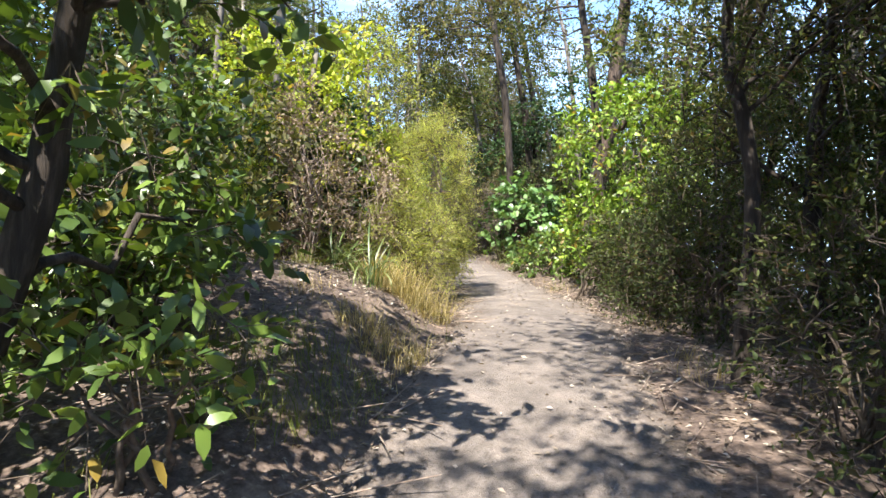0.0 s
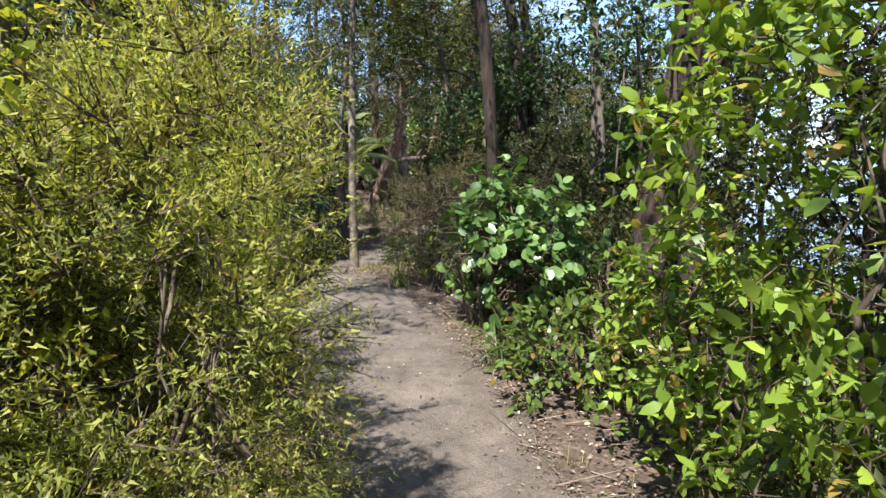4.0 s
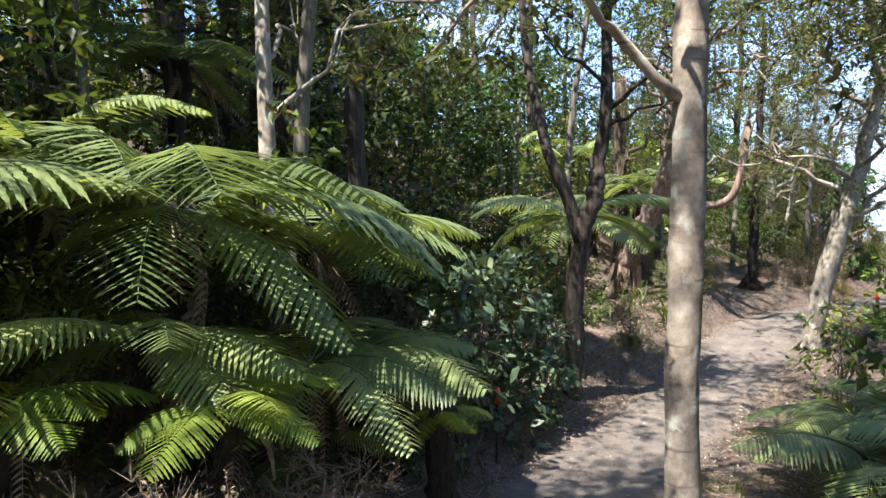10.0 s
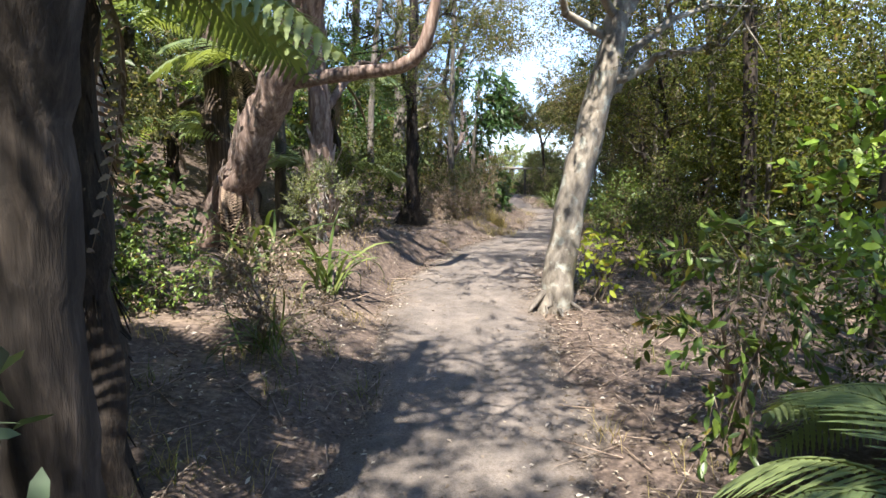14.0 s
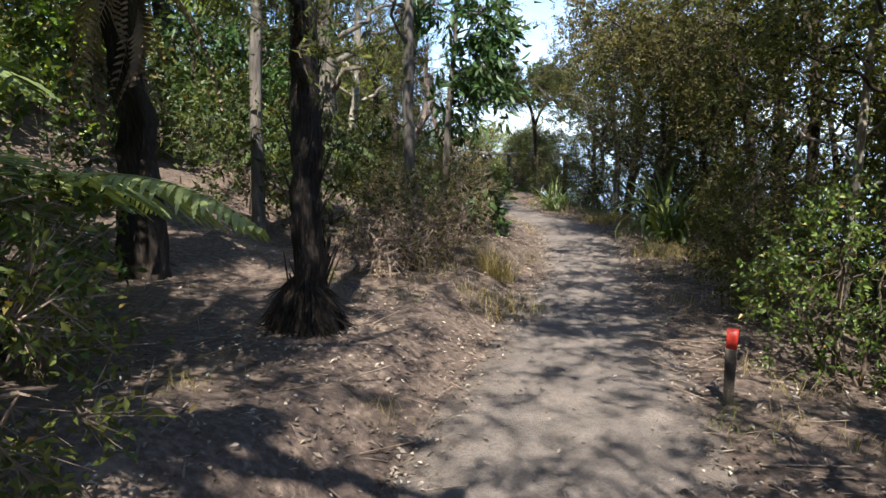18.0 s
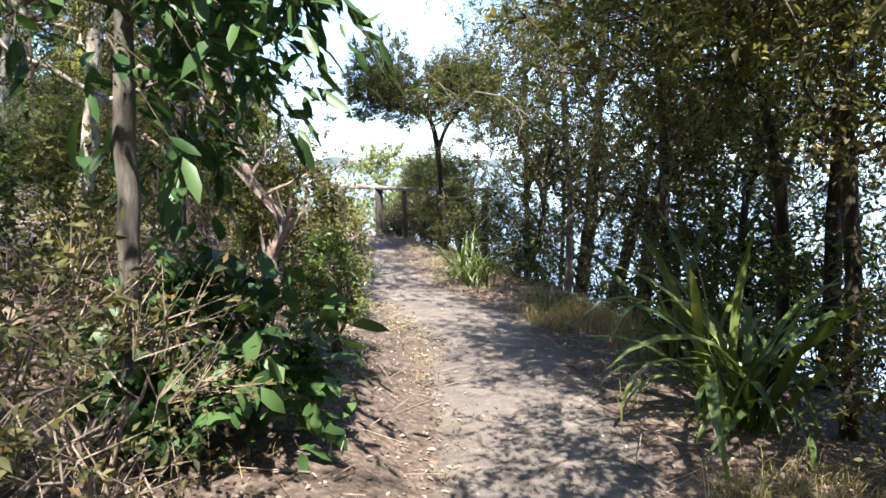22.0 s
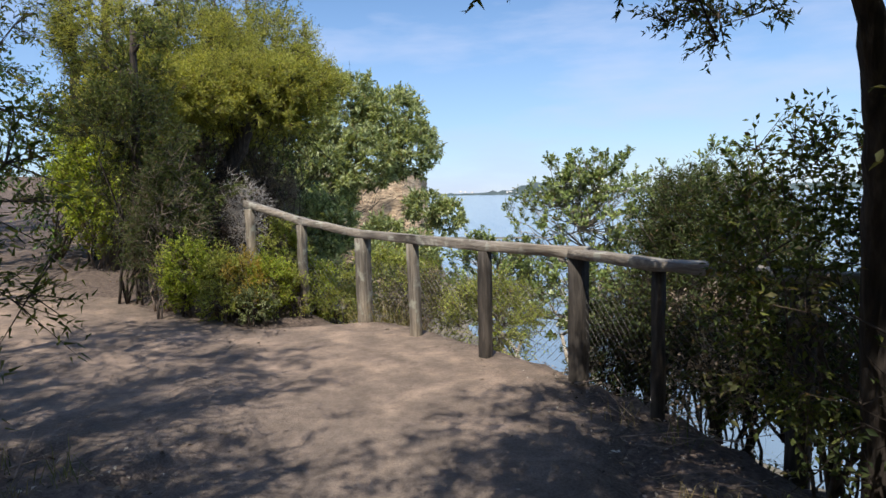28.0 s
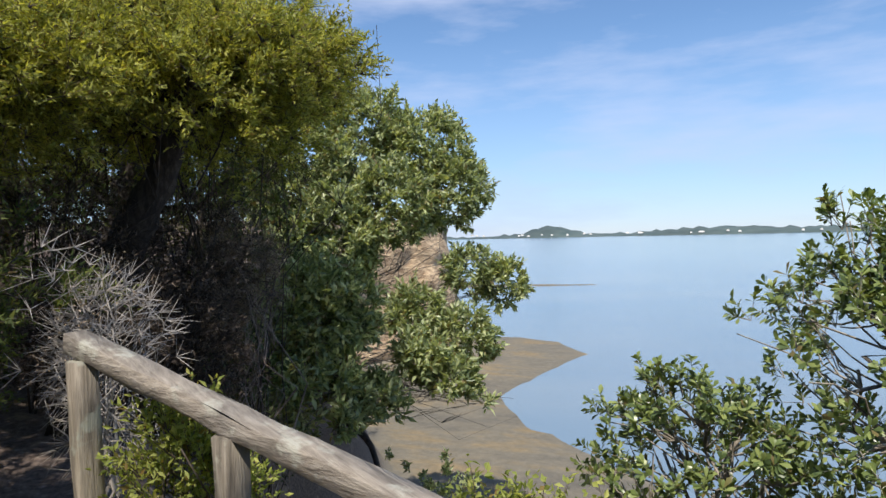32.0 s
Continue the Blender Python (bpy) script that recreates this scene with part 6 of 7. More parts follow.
shrub("dead_shrub", "pale golden dry shrub in the sun", on(0.3, 11.9), on(0.35, 11.9, 0.45), (0.5, 0.5, 0.42), "dead_leaf", "small", 7, 75, 73, "dead_twig", "", 0.8, True, 0.2, 0.2, 0.3)
shrub("shrub", "brown-green small-leaved low dry undergrowth", on(0.0, 13.0), on(0.0, 13.0, 0.5), (0.7, 0.7, 0.5), "kanuka_rust", "manuka", 9, 90, 74, "dead_twig", "", 0.9, True, 0.25, 0.3, 0.35)
shrub("broadleaf_shrub", "upright brownish leafy shrub at the track's edge", on(1.6, 14.0), on(1.5, 14.05, 0.6), (0.32, 0.4, 0.6), "kanuka_rust", "small", 9, 85, 75)
tree("tree", "bent pinkish-brown trunk with peeling bark", line_up(0.95, 14.5, (0.85, 14.45, 0.9), (0.98, 14.4, 1.25), (0.6, 14.5, 1.9), (0.45, 14.6, 3.0)), 0.05, 0.03, "sun_through", "small", "bark_pink", 6, 1.2, 0.6, 0.5, 14, 440, 0.45, "", 9, 40)
tree("tree", "bent pinkish-brown trunk with peeling bark", line_up(0.2, 13.9, (0.12, 13.9, 0.9), (0.05, 13.9, 1.5), (0.35, 14.0, 2.2), (0.4, 14.1, 3.4)), 0.055, 0.03, "kanuka_rust", "small", "bark_pink", 6, 1.3, 0.6, 0.5, 14, 441, 0.45, "", 9, 40)
shrub("broadleaf_shrub", "brown and green leafy shrub at the track's edge", on(1.1, 15.6), on(1.05, 15.6, 0.85), (0.55, 0.75, 0.9), "kanuka_rust", "small", 10, 165, 76, "twig", "", 1.5, True, 0.15)
shrub("feathery_shrub", "tall dark feathery kanuka beside the lookout track", on(0.35, 17.4), on(0.4, 17.4, 1.5), (0.5, 0.55, 1.5), "kanuka", "kanuka", 9, 190, 480, "bark_dark", "", 1.0, True, 0.2)
shrub("shrub", "large dark glossy leaves low beside the track", on(0.95, 11.2), on(0.9, 11.2, 0.38), (0.55, 0.5, 0.42), "glossy", "large", 6, 62, 77, "twig", "", 1.3)
for k, (x, y, h, lf, fo) in enumerate(((0.0, 15.3, 0.7, "dead_leaf", "small"), (-0.7, 14.6, 0.6, "golden", "small"), (0.55, 13.2, 0.4, "dead_leaf", "small"), (-0.3, 13.7, 0.5, "dead_leaf", "manuka"), (0.6, 16.4, 0.7, "golden", "manuka"), (-1.2, 15.4, 0.8, "sun_through", "small"))):
    shrub("dead_shrub" if lf == "dead_leaf" else "shrub", "pale dry twiggy shrub in the sun" if lf == "dead_leaf" else "yellow-green shrub in the sun", on(x, y), on(x, y, h * 0.8), (0.5, 0.5, h * 0.75), lf, fo, 10, 95, 470 + k, "dead_twig", "", 0.9, True, 0.25, 0.2, 0.45 if lf == "dead_leaf" else 0.1)
strap_clump("flax", "large drooping green flax beside the track", on(3.95, 11.5), 60, 1.0, 78, FLAX, 0.13)
strap_clump("flax", "large drooping green flax beside the track", on(4.4, 12.6), 44, 0.95, 79, FLAX, 0.12)
strap_clump("sedge", "tall tussock of arching green blades", on(3.45, 16.85), 90, 1.25, 80, SEDGE, 0.10, "sedges")
strap_clump("flax", "green flax at the foot of the fence", on(3.4, 17.3), 26, 0.65, 81, FLAX, 0.08)
strap_clump("sedge", "tussock of narrow green blades", on(3.9, 14.9), 40, 0.8, 82, SEDGE, 0.07, "sedges")
tree("young_tree", "thin pale stem on the seaward side", line_up(3.5, 6.9, (3.52, 6.9, 1.6), (3.6, 7.0, 4.4)), 0.032, 0.018, "kanuka", "small", "bark_pale", 8, 1.4, 0.4, 0.5, 22, 83)
tree("tree", "dark leaning trunk with twisted limbs on the seaward side", line_up(5.0, 14.85, (5.2, 15.0, 0.9), (5.4, 15.05, 1.9), (5.5, 15.1, 3.8)), 0.085, 0.04, "kanuka_rust", "small", "bark_dark", 11, 1.9, 0.35, 0.55, 24, 84, 0.55)
tree("tree", "thick dark trunk with twisted limbs on the seaward side", line_up(5.05, 16.95, (5.25, 16.95, 0.8), (5.3, 17.0, 1.6), (5.5, 17.1, 4.2)), 0.095, 0.04, "kanuka_dark", "small", "bark_dark", 12, 2.0, 0.35, 0.55, 24, 85, 0.55)
tree("tree", "dark slanting stem on the cliff edge", line_up(5.05, 16.0, (5.7, 16.4, 1.0), (6.2, 16.8, 2.4)), 0.07, 0.03, "kanuka_dark", "small", "bark_dark", 7, 1.6, 0.4, 0.5, 20, 86)
tree("tree", "slim lichened trunk by the lookout", line_up(4.45, 15.75, (4.5, 15.8, 1.3), (4.4, 15.85, 2.6), (4.5, 15.9, 4.8)), 0.05, 0.03, "kanuka_rust", "small", "bark_grey", 9, 1.7, 0.45, 0.55, 22, 87)
flat_top = tree("kanuka", "flat-topped dark kanuka beyond the fence", line_up(3.55, 19.6, (3.42, 19.45, 1.6), (3.32, 19.3, 2.28), (3.12, 19.2, 2.8), (2.9, 19.15, 3.2)), 0.05, 0.025, "kanuka_dark", "tuft", "bark_dark", 24, 1.7, 0.6, 0.3, 44, 88, 0.3, size=0.85)
S = Soup()
tube(S, smooth_line([(3.36, 19.36, 2.05), (3.5, 19.3, 2.45), (3.75, 19.2, 2.8), (3.9, 19.1, 3.3)], 14), [0.036, 0.026, 0.014], 6, 0.08)
part("limb", S, M["bark_dark"], flat_top, "", True)
shrub("broadleaf_shrub", "leafy green shrub round a kanuka's foot", on(3.6, 20.1), on(3.5, 20.0, 1.15), (0.62, 0.5, 0.75), "kanuka", "small", 9, 170, 430)
shrub("broadleaf_shrub", "leafy shrub behind the fence", (4.5, 20.9, 0.0), (4.4, 20.8, 1.0), (0.8, 0.7, 0.85), "kanuka_dark", "small", 8, 200, 89)
shrub("feathery_shrub", "dense dark green feathery shrub over the fence", (3.6, 22.6, -0.6), (3.7, 22.75, 1.25), (0.75, 0.7, 0.72), "kanuka_dark", "kanuka", 8, 330, 90, "twig", "", 1.0, False)

for k, (x, y, dx, z, lf) in enumerate(((3.75, 6.7, -0.3, 3.3, "sun_through"), (4.6, 11.3, -0.2, 3.6, "kanuka_rust"), (4.9, 14.0, -0.3, 3.7, "kanuka_rust"))):
    tree("tree", "dark crooked stem with a spreading rusty crown on the seaward side", line_up(x, y, (x + dx * 0.3, y, 1.1), (x - 0.1, y + 0.1, 2.2), (x + dx, y + 0.1, z)), 0.05, 0.025, lf, "small", "bark_dark", 13, 1.7, 0.5, 0.38, 21, 420 + k, 0.5, "crowns by the sea", size=1.2)
for k, (x, y, z) in enumerate(((4.3, 9.7, 3.1), (4.9, 12.3, 3.2))):
    tree("tree", "crooked tree with limbs reaching over the track", line_up(x, y, (x - 0.1, y, 1.5), (x - 0.5, y + 0.1, z)), 0.05, 0.03, ("kanuka_rust", "sun_through")[k % 2], "small", "bark_dark", 12, 2.3, 0.75, 0.16, 24, 490 + k, 0.42, "crowns by the sea", heading=3.1, size=1.2)
for k, (x, y, h, lf) in enumerate(((2.85, 5.9, 0.6, "broad"), (3.1, 7.3, 0.75, "kanuka"), (3.3, 4.5, 0.8, "kanuka"), (3.7, 8.7, 0.8, "kanuka_rust"), (2.6, 3.3, 0.5, "kanuka"), (4.4, 10.3, 0.7, "kanuka_rust"))):
    shrub("shrub", "small-leaved green shrub on the seaward side", on(x, y), on(x, y, h), (0.6, 0.7, h), lf, "small", 8, 110, 160 + k)
for k, (x, y, h, r_) in enumerate(((4.3, 17.5, 0.6, 0.6), (4.9, 18.7, 0.9, 0.8), (5.4, 17.6, 0.8, 0.7), (3.75, 19.2, 0.62, 0.6), (5.6, 15.6, 0.7, 0.7), (4.6, 19.6, 0.9, 0.7))):
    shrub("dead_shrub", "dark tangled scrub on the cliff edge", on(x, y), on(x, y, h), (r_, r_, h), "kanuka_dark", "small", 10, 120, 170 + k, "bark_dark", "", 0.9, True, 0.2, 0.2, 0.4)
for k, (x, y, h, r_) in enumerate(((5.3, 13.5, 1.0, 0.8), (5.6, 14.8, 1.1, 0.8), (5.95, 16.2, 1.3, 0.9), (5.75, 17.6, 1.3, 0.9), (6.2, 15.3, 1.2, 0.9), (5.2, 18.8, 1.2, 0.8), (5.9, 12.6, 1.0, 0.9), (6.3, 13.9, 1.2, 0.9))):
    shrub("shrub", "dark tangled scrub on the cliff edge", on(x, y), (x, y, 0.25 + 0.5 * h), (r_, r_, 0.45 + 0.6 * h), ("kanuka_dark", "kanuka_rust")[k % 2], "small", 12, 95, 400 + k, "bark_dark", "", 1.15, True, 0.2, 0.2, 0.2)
for k, (x, y, dx) in enumerate(((4.35, 17.2, 0.3), (4.9, 17.9, -0.3), (5.3, 18.6, 0.2), (5.6, 14.6, 0.3), (5.4, 13.2, -0.2), (5.9, 15.8, 0.2))):
    tree("coastal_tree", "thin dark crooked tree on the cliff edge", line_up(x, y, (x + dx, y + 0.1, 1.2), (x - 0.3 * dx, y + 0.2, 2.4), (x + dx, y + 0.3, 4.4)), 0.034, 0.014, ("kanuka_dark", "kanuka_rust")[k % 2], "small", "bark_dark", 14, 1.6, 0.22, 0.6, 16, 180 + k, 0.55)

# ---- lookout ----
tree("kanuka", "feathery dark kanuka beside the lookout track", line_up(-0.9, 17.6, (-0.8, 17.6, 1.6), (-0.7, 17.8, 4.2)), 0.09, 0.04, "kanuka", "kanuka", "bark_dark", 14, 1.5, 0.25, 0.5, 38, 120, 0.5)
tree("kanuka", "feathery dark kanuka shading the lookout", line_up(-1.8, 18.3, (-1.75, 18.3, 1.8), (-1.6, 18.4, 4.7)), 0.10, 0.04, "kanuka", "kanuka", "bark_dark", 15, 1.75, 0.25, 0.5, 42, 121, 0.55)
tree("kanuka", "feathery dark kanuka shading the lookout", line_up(-4.3, 19.6, (-4.2, 19.6, 2.2), (-4.1, 19.8, 4.6)), 0.11, 0.04, "kanuka_dark", "kanuka", "bark_dark", 13, 1.7, 0.3, 0.5, 26, 122, 0.55)
tree("kanuka", "dark kanuka with bare dead branch ends over the fence", line_up(4.9, 18.9, (4.9, 19.0, 2.0), (4.8, 19.0, 4.4)), 0.05, 0.035, "kanuka_dark", "small", "bark_dark", 8, 1.3, 0.5, 0.5, 5, 123, 0.4)
shrub("shrub", "low feathery shrub at the lookout's edge", on(-0.4, 18.2), on(-0.35, 18.2, 0.6), (0.8, 0.8, 0.65), "kanuka", "kanuka", 8, 150, 124)
shrub("dead_shrub", "dense dark brown dead scrub behind the fence", (3.9, 21.3, 0.1), (3.7, 21.35, 0.75), (0.9, 0.55, 0.55), "dead_leaf", "small", 12, 190, 125, "bark_dark", "", 0.9, True, 0.2, 0.2, 0.6)
shrub("dead_shrub", "dense dark brown dead scrub behind sedges", on(4.1, 18.4), on(4.0, 18.4, 0.65), (0.75, 0.7, 0.65), "kanuka_dark", "small", 12, 170, 126, "bark_dark", "", 0.9, True, 0.2, 0.2, 0.4)
rosette_shrub("coastal_shrub", "salt-pruned shrub with upright leaf rosettes below the fence", (2.7, 25.0, -0.9), (2.9, 26.8, 1.1), (1.25, 1.0, 1.5), 240, 91)
rosette_shrub("coastal_shrub", "low salt-pruned shrub with upright leaf rosettes below the fence", (2.2, 25.3, -1.3), (1.55, 27.1, 0.3), (0.95, 0.75, 0.85), 130, 92)
rosette_shrub("coastal_shrub", "salt-pruned shrub with bright leaf rosettes behind the rail", (2.6, 23.9, -0.3), (2.75, 24.4, 0.45), (0.6, 0.5, 0.6), 60, 191)
rosette_shrub("coastal_shrub", "salt-pruned shrub with upright leaf rosettes on the slope", (4.1, 24.0, -0.8), (4.7, 25.2, 1.1), (0.9, 0.8, 1.2), 90, 192)
rosette_shrub("coastal_shrub", "salt-pruned shrub with upright leaf rosettes on the slope", (3.6, 24.6, -1.0), (4.05, 26.1, 1.0), (0.9, 0.8, 1.25), 130, 412)
for k, (x, y, z, r_) in enumerate(((2.85, 22.3, 0.45, 0.4), (3.2, 22.4, 0.7, 0.45), (3.15, 22.05, 0.55, 0.42), (3.55, 22.0, 0.6, 0.5), (3.7, 21.5, 0.6, 0.5), (4.2, 21.4, 0.65, 0.55))):
    shrub("dead_shrub", "dense dark brown dead scrub behind the fence", (x, y + 0.1, -0.2), (x, y, z), (r_, r_ * 0.8, 0.55), "kanuka_dark", "small", 12, 260, 193 + k, "bark_dark", "", 0.9, False, 0.2, 0.1, 0.5)
tree("kanuka", "dense dark kanuka with grey dead lower twigs", line_up(-3.1, 24.6, (-3.1, 24.6, 1.6), (-3.0, 24.6, 4.0)), 0.07, 0.04, "kanuka", "tuft", "bark_dark", 11, 0.9, 0.35, 0.5, 26, 93, 0.35)
for k, (x, y, h, r_, lf, words) in enumerate(((-1.95, 23.75, 0.78, 0.26, "lime", "small lime green shrub"), (-1.6, 23.9, 0.66, 0.27, "golden", "yellow-green leafy shrub"), (-1.3, 23.95, 0.6, 0.25, "ochre_leaf", "small ochre-tipped shrub"),
                                              (-1.02, 24.05, 0.62, 0.25, "lime", "small lime green shrub"), (-0.8, 24.2, 0.42, 0.2, "golden", "yellow-green leafy shrub"), (-1.45, 23.6, 0.34, 0.22, "golden", "yellow-green leafy shrub"),
                                              (-1.15, 23.75, 0.3, 0.2, "pale_tip", "small pale green shrub"), (-0.75, 24.75, 0.75, 0.3, "lime", "small lime green shrub"), (-0.45, 24.7, 0.55, 0.28, "golden", "yellow-green leafy shrub"),
                                              (-1.1, 24.75, 0.8, 0.26, "golden", "yellow-green leafy shrub"), (-2.15, 23.45, 0.5, 0.26, "lime", "small lime green shrub"))):
    shrub("shrub", words + " at the fence's foot", on(x, y), on(x, y, h * 0.62), (r_, r_, h * 0.55), lf, "sprig", 8, int(95 * h / 0.6), 450 + k, "twig", "shrubs at the fence", 1.0, True, 0.1, 0.35)
shrub("dead_shrub", "grey dead twigs on a kanuka's shaded foot", on(-2.35, 24.0), on(-2.4, 24.0, 0.95), (0.5, 0.4, 0.95), "kanuka_dark", "kanuka", 14, 150, 370, "dead_twig", "", 0.9, True, 0.2, 0.2, 0.2)
shrub("shrub", "dense dark kanuka scrub beside the fence's end", on(-3.0, 24.2), (-3.0, 24.2, 2.3), (0.75, 0.5, 1.3), "kanuka_dark", "kanuka", 9, 230, 373, "bark_dark", "", 0.9)
shrub("shrub", "dense dark shrub beside the lookout track", on(-5.6, 27.6), on(-5.6, 27.6, 1.5), (1.1, 0.9, 1.5), "kanuka_dark", "kanuka", 9, 230, 371)
shrub("shrub", "dense dark shrub beside the lookout track", on(-5.8, 26.4), on(-5.8, 26.4, 1.4), (1.1, 0.9, 1.4), "broad", "broad", 9, 160, 372)
shrub("feathery_shrub", "lime green leafy shrub beside the track", on(-4.6, 25.9), on(-4.55, 25.8, 1.35), (0.72, 0.6, 1.2), "lime", "small", 9, 330, 96, "dead_twig", "", 1.25, False)
shrub("dead_shrub", "bleached grey bare twiggy bush behind the rail", on(-1.8, 25.1), (-1.8, 25.1, 1.62), (0.36, 0.34, 0.7), "dead_leaf", "small", 10, 260, 97, "grey_twig", "", 0.45, False, 0.2, 0.05, 0.96)
shrub("shrub", "ochre and green shrubs on the slope under the fence", (0.2, 24.9, 0.0), (0.25, 24.75, 0.6), (0.75, 0.45, 0.5), "golden", "small", 7, 170, 98)
shrub("shrub", "rusty dry shrub on the slope under the fence", (0.7, 24.5, 0.0), (0.75, 24.3, 0.55), (0.55, 0.4, 0.45), "kanuka_rust", "small", 8, 100, 133, "dead_twig", "", 1.0, True, 0.2, 0.2, 0.3)
shrub("shrub", "ochre and green shrubs on the slope under the fence", (1.6, 23.9, -0.2), (1.55, 23.75, 0.4), (0.6, 0.45, 0.45), "golden", "kanuka", 7, 120, 99)
tree("kanuka", "big spreading kanuka with leaves coloured bright for its sunlit top", [(-3.8, 27.4, -0.2), (-3.4, 27.4, 1.8), (-2.9, 27.3, 2.7), (-2.5, 27.3, 3.6)], 0.16, 0.08, "sunny_kanuka", "tuft", "bark_dark", 16, 1.4, 0.72, 0.4, 40, 100, 0.45, guard=False, size=1.1)
tree("kanuka", "big spreading kanuka with leaves coloured bright for its sunlit top", [(-4.6, 25.9, 0.3), (-4.1, 25.9, 2.0), (-3.5, 25.8, 3.6)], 0.13, 0.06, "sunny_kanuka", "tuft", "bark_dark", 12, 1.2, 0.75, 0.4, 36, 101, 0.42, guard=False, size=1.1)
tree("kanuka", "big spreading kanuka on the slope", [(-5.6, 29.5, 0.0), (-5.2, 29.8, 2.2), (-4.6, 29.9, 4.4)], 0.16, 0.08, "kanuka", "kanuka", "bark_dark", 14, 2.0, 0.55, 0.4, 40, 119, 0.6, guard=False, size=1.3)
CLIFF_CROWNS = [(-5.05, 36.2, 3.4, 1.5, 260), (-4.25, 35.5, 1.9, 1.35, 260), (-4.05, 33.4, 0.8, 0.95, 170), (-4.05, 37.4, 4.5, 1.4, 250), (-2.55, 37.4, 4.2, 1.2, 230), (-1.85, 37.1, 3.2, 0.95, 160),
                (-3.05, 35.9, 2.9, 0.95, 150), (-1.25, 36.7, 1.3, 0.62, 60), (-0.55, 36.7, 1.0, 0.5, 45), (-2.35, 35.0, 0.6, 0.6, 70), (-1.40, 35.0, 0.0, 0.7, 80), (-0.90, 34.3, -1.0, 0.42, 35), (-3.25, 32.0, 0.9, 0.9, 150),
                (-0.75, 33.2, -0.8, 0.36, 36), (-1.3, 33.0, -0.4, 0.4, 42), (-1.9, 33.2, 0.0, 0.45, 50), (-2.9, 31.0, -0.3, 0.7, 100), (-2.3, 31.9, -0.5, 0.5, 60)]
for k, (x, y, z, r_, nn) in enumerate(CLIFF_CROWNS):
    shrub("cliff_tree", "gnarled coastal tree spreading from the cliff", (-5.3, min(y, 37.0), -0.6), (x, y, z), (r_, r_, r_ * 0.9), "pohutukawa", "rosette", 6, int(nn * 0.95), 302 + k, "bark_grey", "coastal trees", 2.1, False, 0.2, 0.55)
shrub("dead_shrub", "dark tangle of dead twigs under a kanuka", on(-3.5, 28.6), on(-3.35, 28.6, 1.3), (0.8, 0.7, 1.3), "dead_leaf", "small", 16, 170, 130, "bark_dark", "", 0.9, False, 0.2, 0.1, 0.8)
shrub("dead_shrub", "brown withered feathery bush under a kanuka", on(-2.6, 28.6), (-2.7, 28.4, 1.9), (0.42, 0.4, 0.6), "dead_leaf", "feather", 10, 70, 131, "dead_twig", "", 1.0, False, 0.2, 0.1, 0.3)
# dead scrub; the brown is darkened to carry the crowns' shade
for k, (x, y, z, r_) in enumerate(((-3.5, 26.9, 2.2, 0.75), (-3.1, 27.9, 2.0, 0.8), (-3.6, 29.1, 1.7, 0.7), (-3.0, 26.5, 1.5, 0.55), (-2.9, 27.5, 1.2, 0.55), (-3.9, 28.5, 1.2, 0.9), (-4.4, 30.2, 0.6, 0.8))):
    shrub("shrub", "withered scrub coloured dark for the shade under a kanuka crown", on(x - 0.3, y), (x, y, z), (r_, r_, r_ * 1.05), "withered", "kanuka", 10, 120, 320 + k, "bark_dark", "kanuka scrub", 1.0, False, 0.2, 0.2, 0.4)
# crowns in the brightened leaf, so their sunlight is partly colour
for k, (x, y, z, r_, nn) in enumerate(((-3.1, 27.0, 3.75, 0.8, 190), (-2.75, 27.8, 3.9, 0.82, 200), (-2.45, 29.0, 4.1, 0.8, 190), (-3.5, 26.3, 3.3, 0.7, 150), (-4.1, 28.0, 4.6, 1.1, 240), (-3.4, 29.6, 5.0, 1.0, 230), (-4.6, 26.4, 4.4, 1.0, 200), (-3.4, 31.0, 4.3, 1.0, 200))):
    shrub("kanuka", "kanuka crown coloured bright yellow-green for sun over a dark trunk", on(x - 0.5, y), (x, y, z), (r_, r_, r_ * 0.62), "sunny_kanuka", "kanuka", 5, int(nn * 1.35), 330 + k, "bark_dark", "kanuka crowns", 0.95, False, 0.2, 0.55)
S = Soup()
tube(S, smooth_line([(-5.2, 37.2, -2.0), (-3.4, 35.0, -2.0), (-2.6, 33.6, -2.7), (-1.9, 33.2, -2.4), (-1.0, 33.0, -2.5)], 22), [0.09, 0.05, 0.015], 6, 0.1)
ob = thing("fallen_branch", (-3.4, 35.0, -2.0), "bare crooked branch hanging from the cliff", "branch")
part("branch", S, M["bark_dark"], ob, "", True)
T, S = Soup(), Soup()
cc = np.array([(-2.4, 33.5, -2.5), (-1.6, 33.1, -2.3), (-1.0, 33.0, -2.5), (-0.7, 32.9, -2.7), (-1.3, 33.1, -2.2)])
cc = np.repeat(cc, 6, 0) + rng.normal(size=(30, 3)) * 0.3
sprays(S, T, cc, unit(rng.normal(size=cc.shape) + UP), rg=rng, **{**FOLIAGE["rosette"], "L": 0.11, "W": 0.045})
part("foliage", S, M["pohutukawa"], ob)
part("twigwork", T, M["twig"], ob)

# orange headland cliff
S = Soup()
u, w = np.linspace(0, 1, 60), np.linspace(0, 1, 26)
ed = np.array([(-14.2, 60), (-12.3, 64), (-9.3, 68.8), (-7.2, 71.5), (-6.8, 76.5), (-9, 80.5)], dtype=float)
el = smooth_line(ed, 60)
z_ = SEA - 0.3 + w * 11.0
Vx = el[:, None, 0] - 1.6 * w[None] ** 1.4 + 0.5 * waves(el[:, None, 1] + 0 * w[None], z_[None] * 2 + 0 * u[:, None], 4.5, 21)
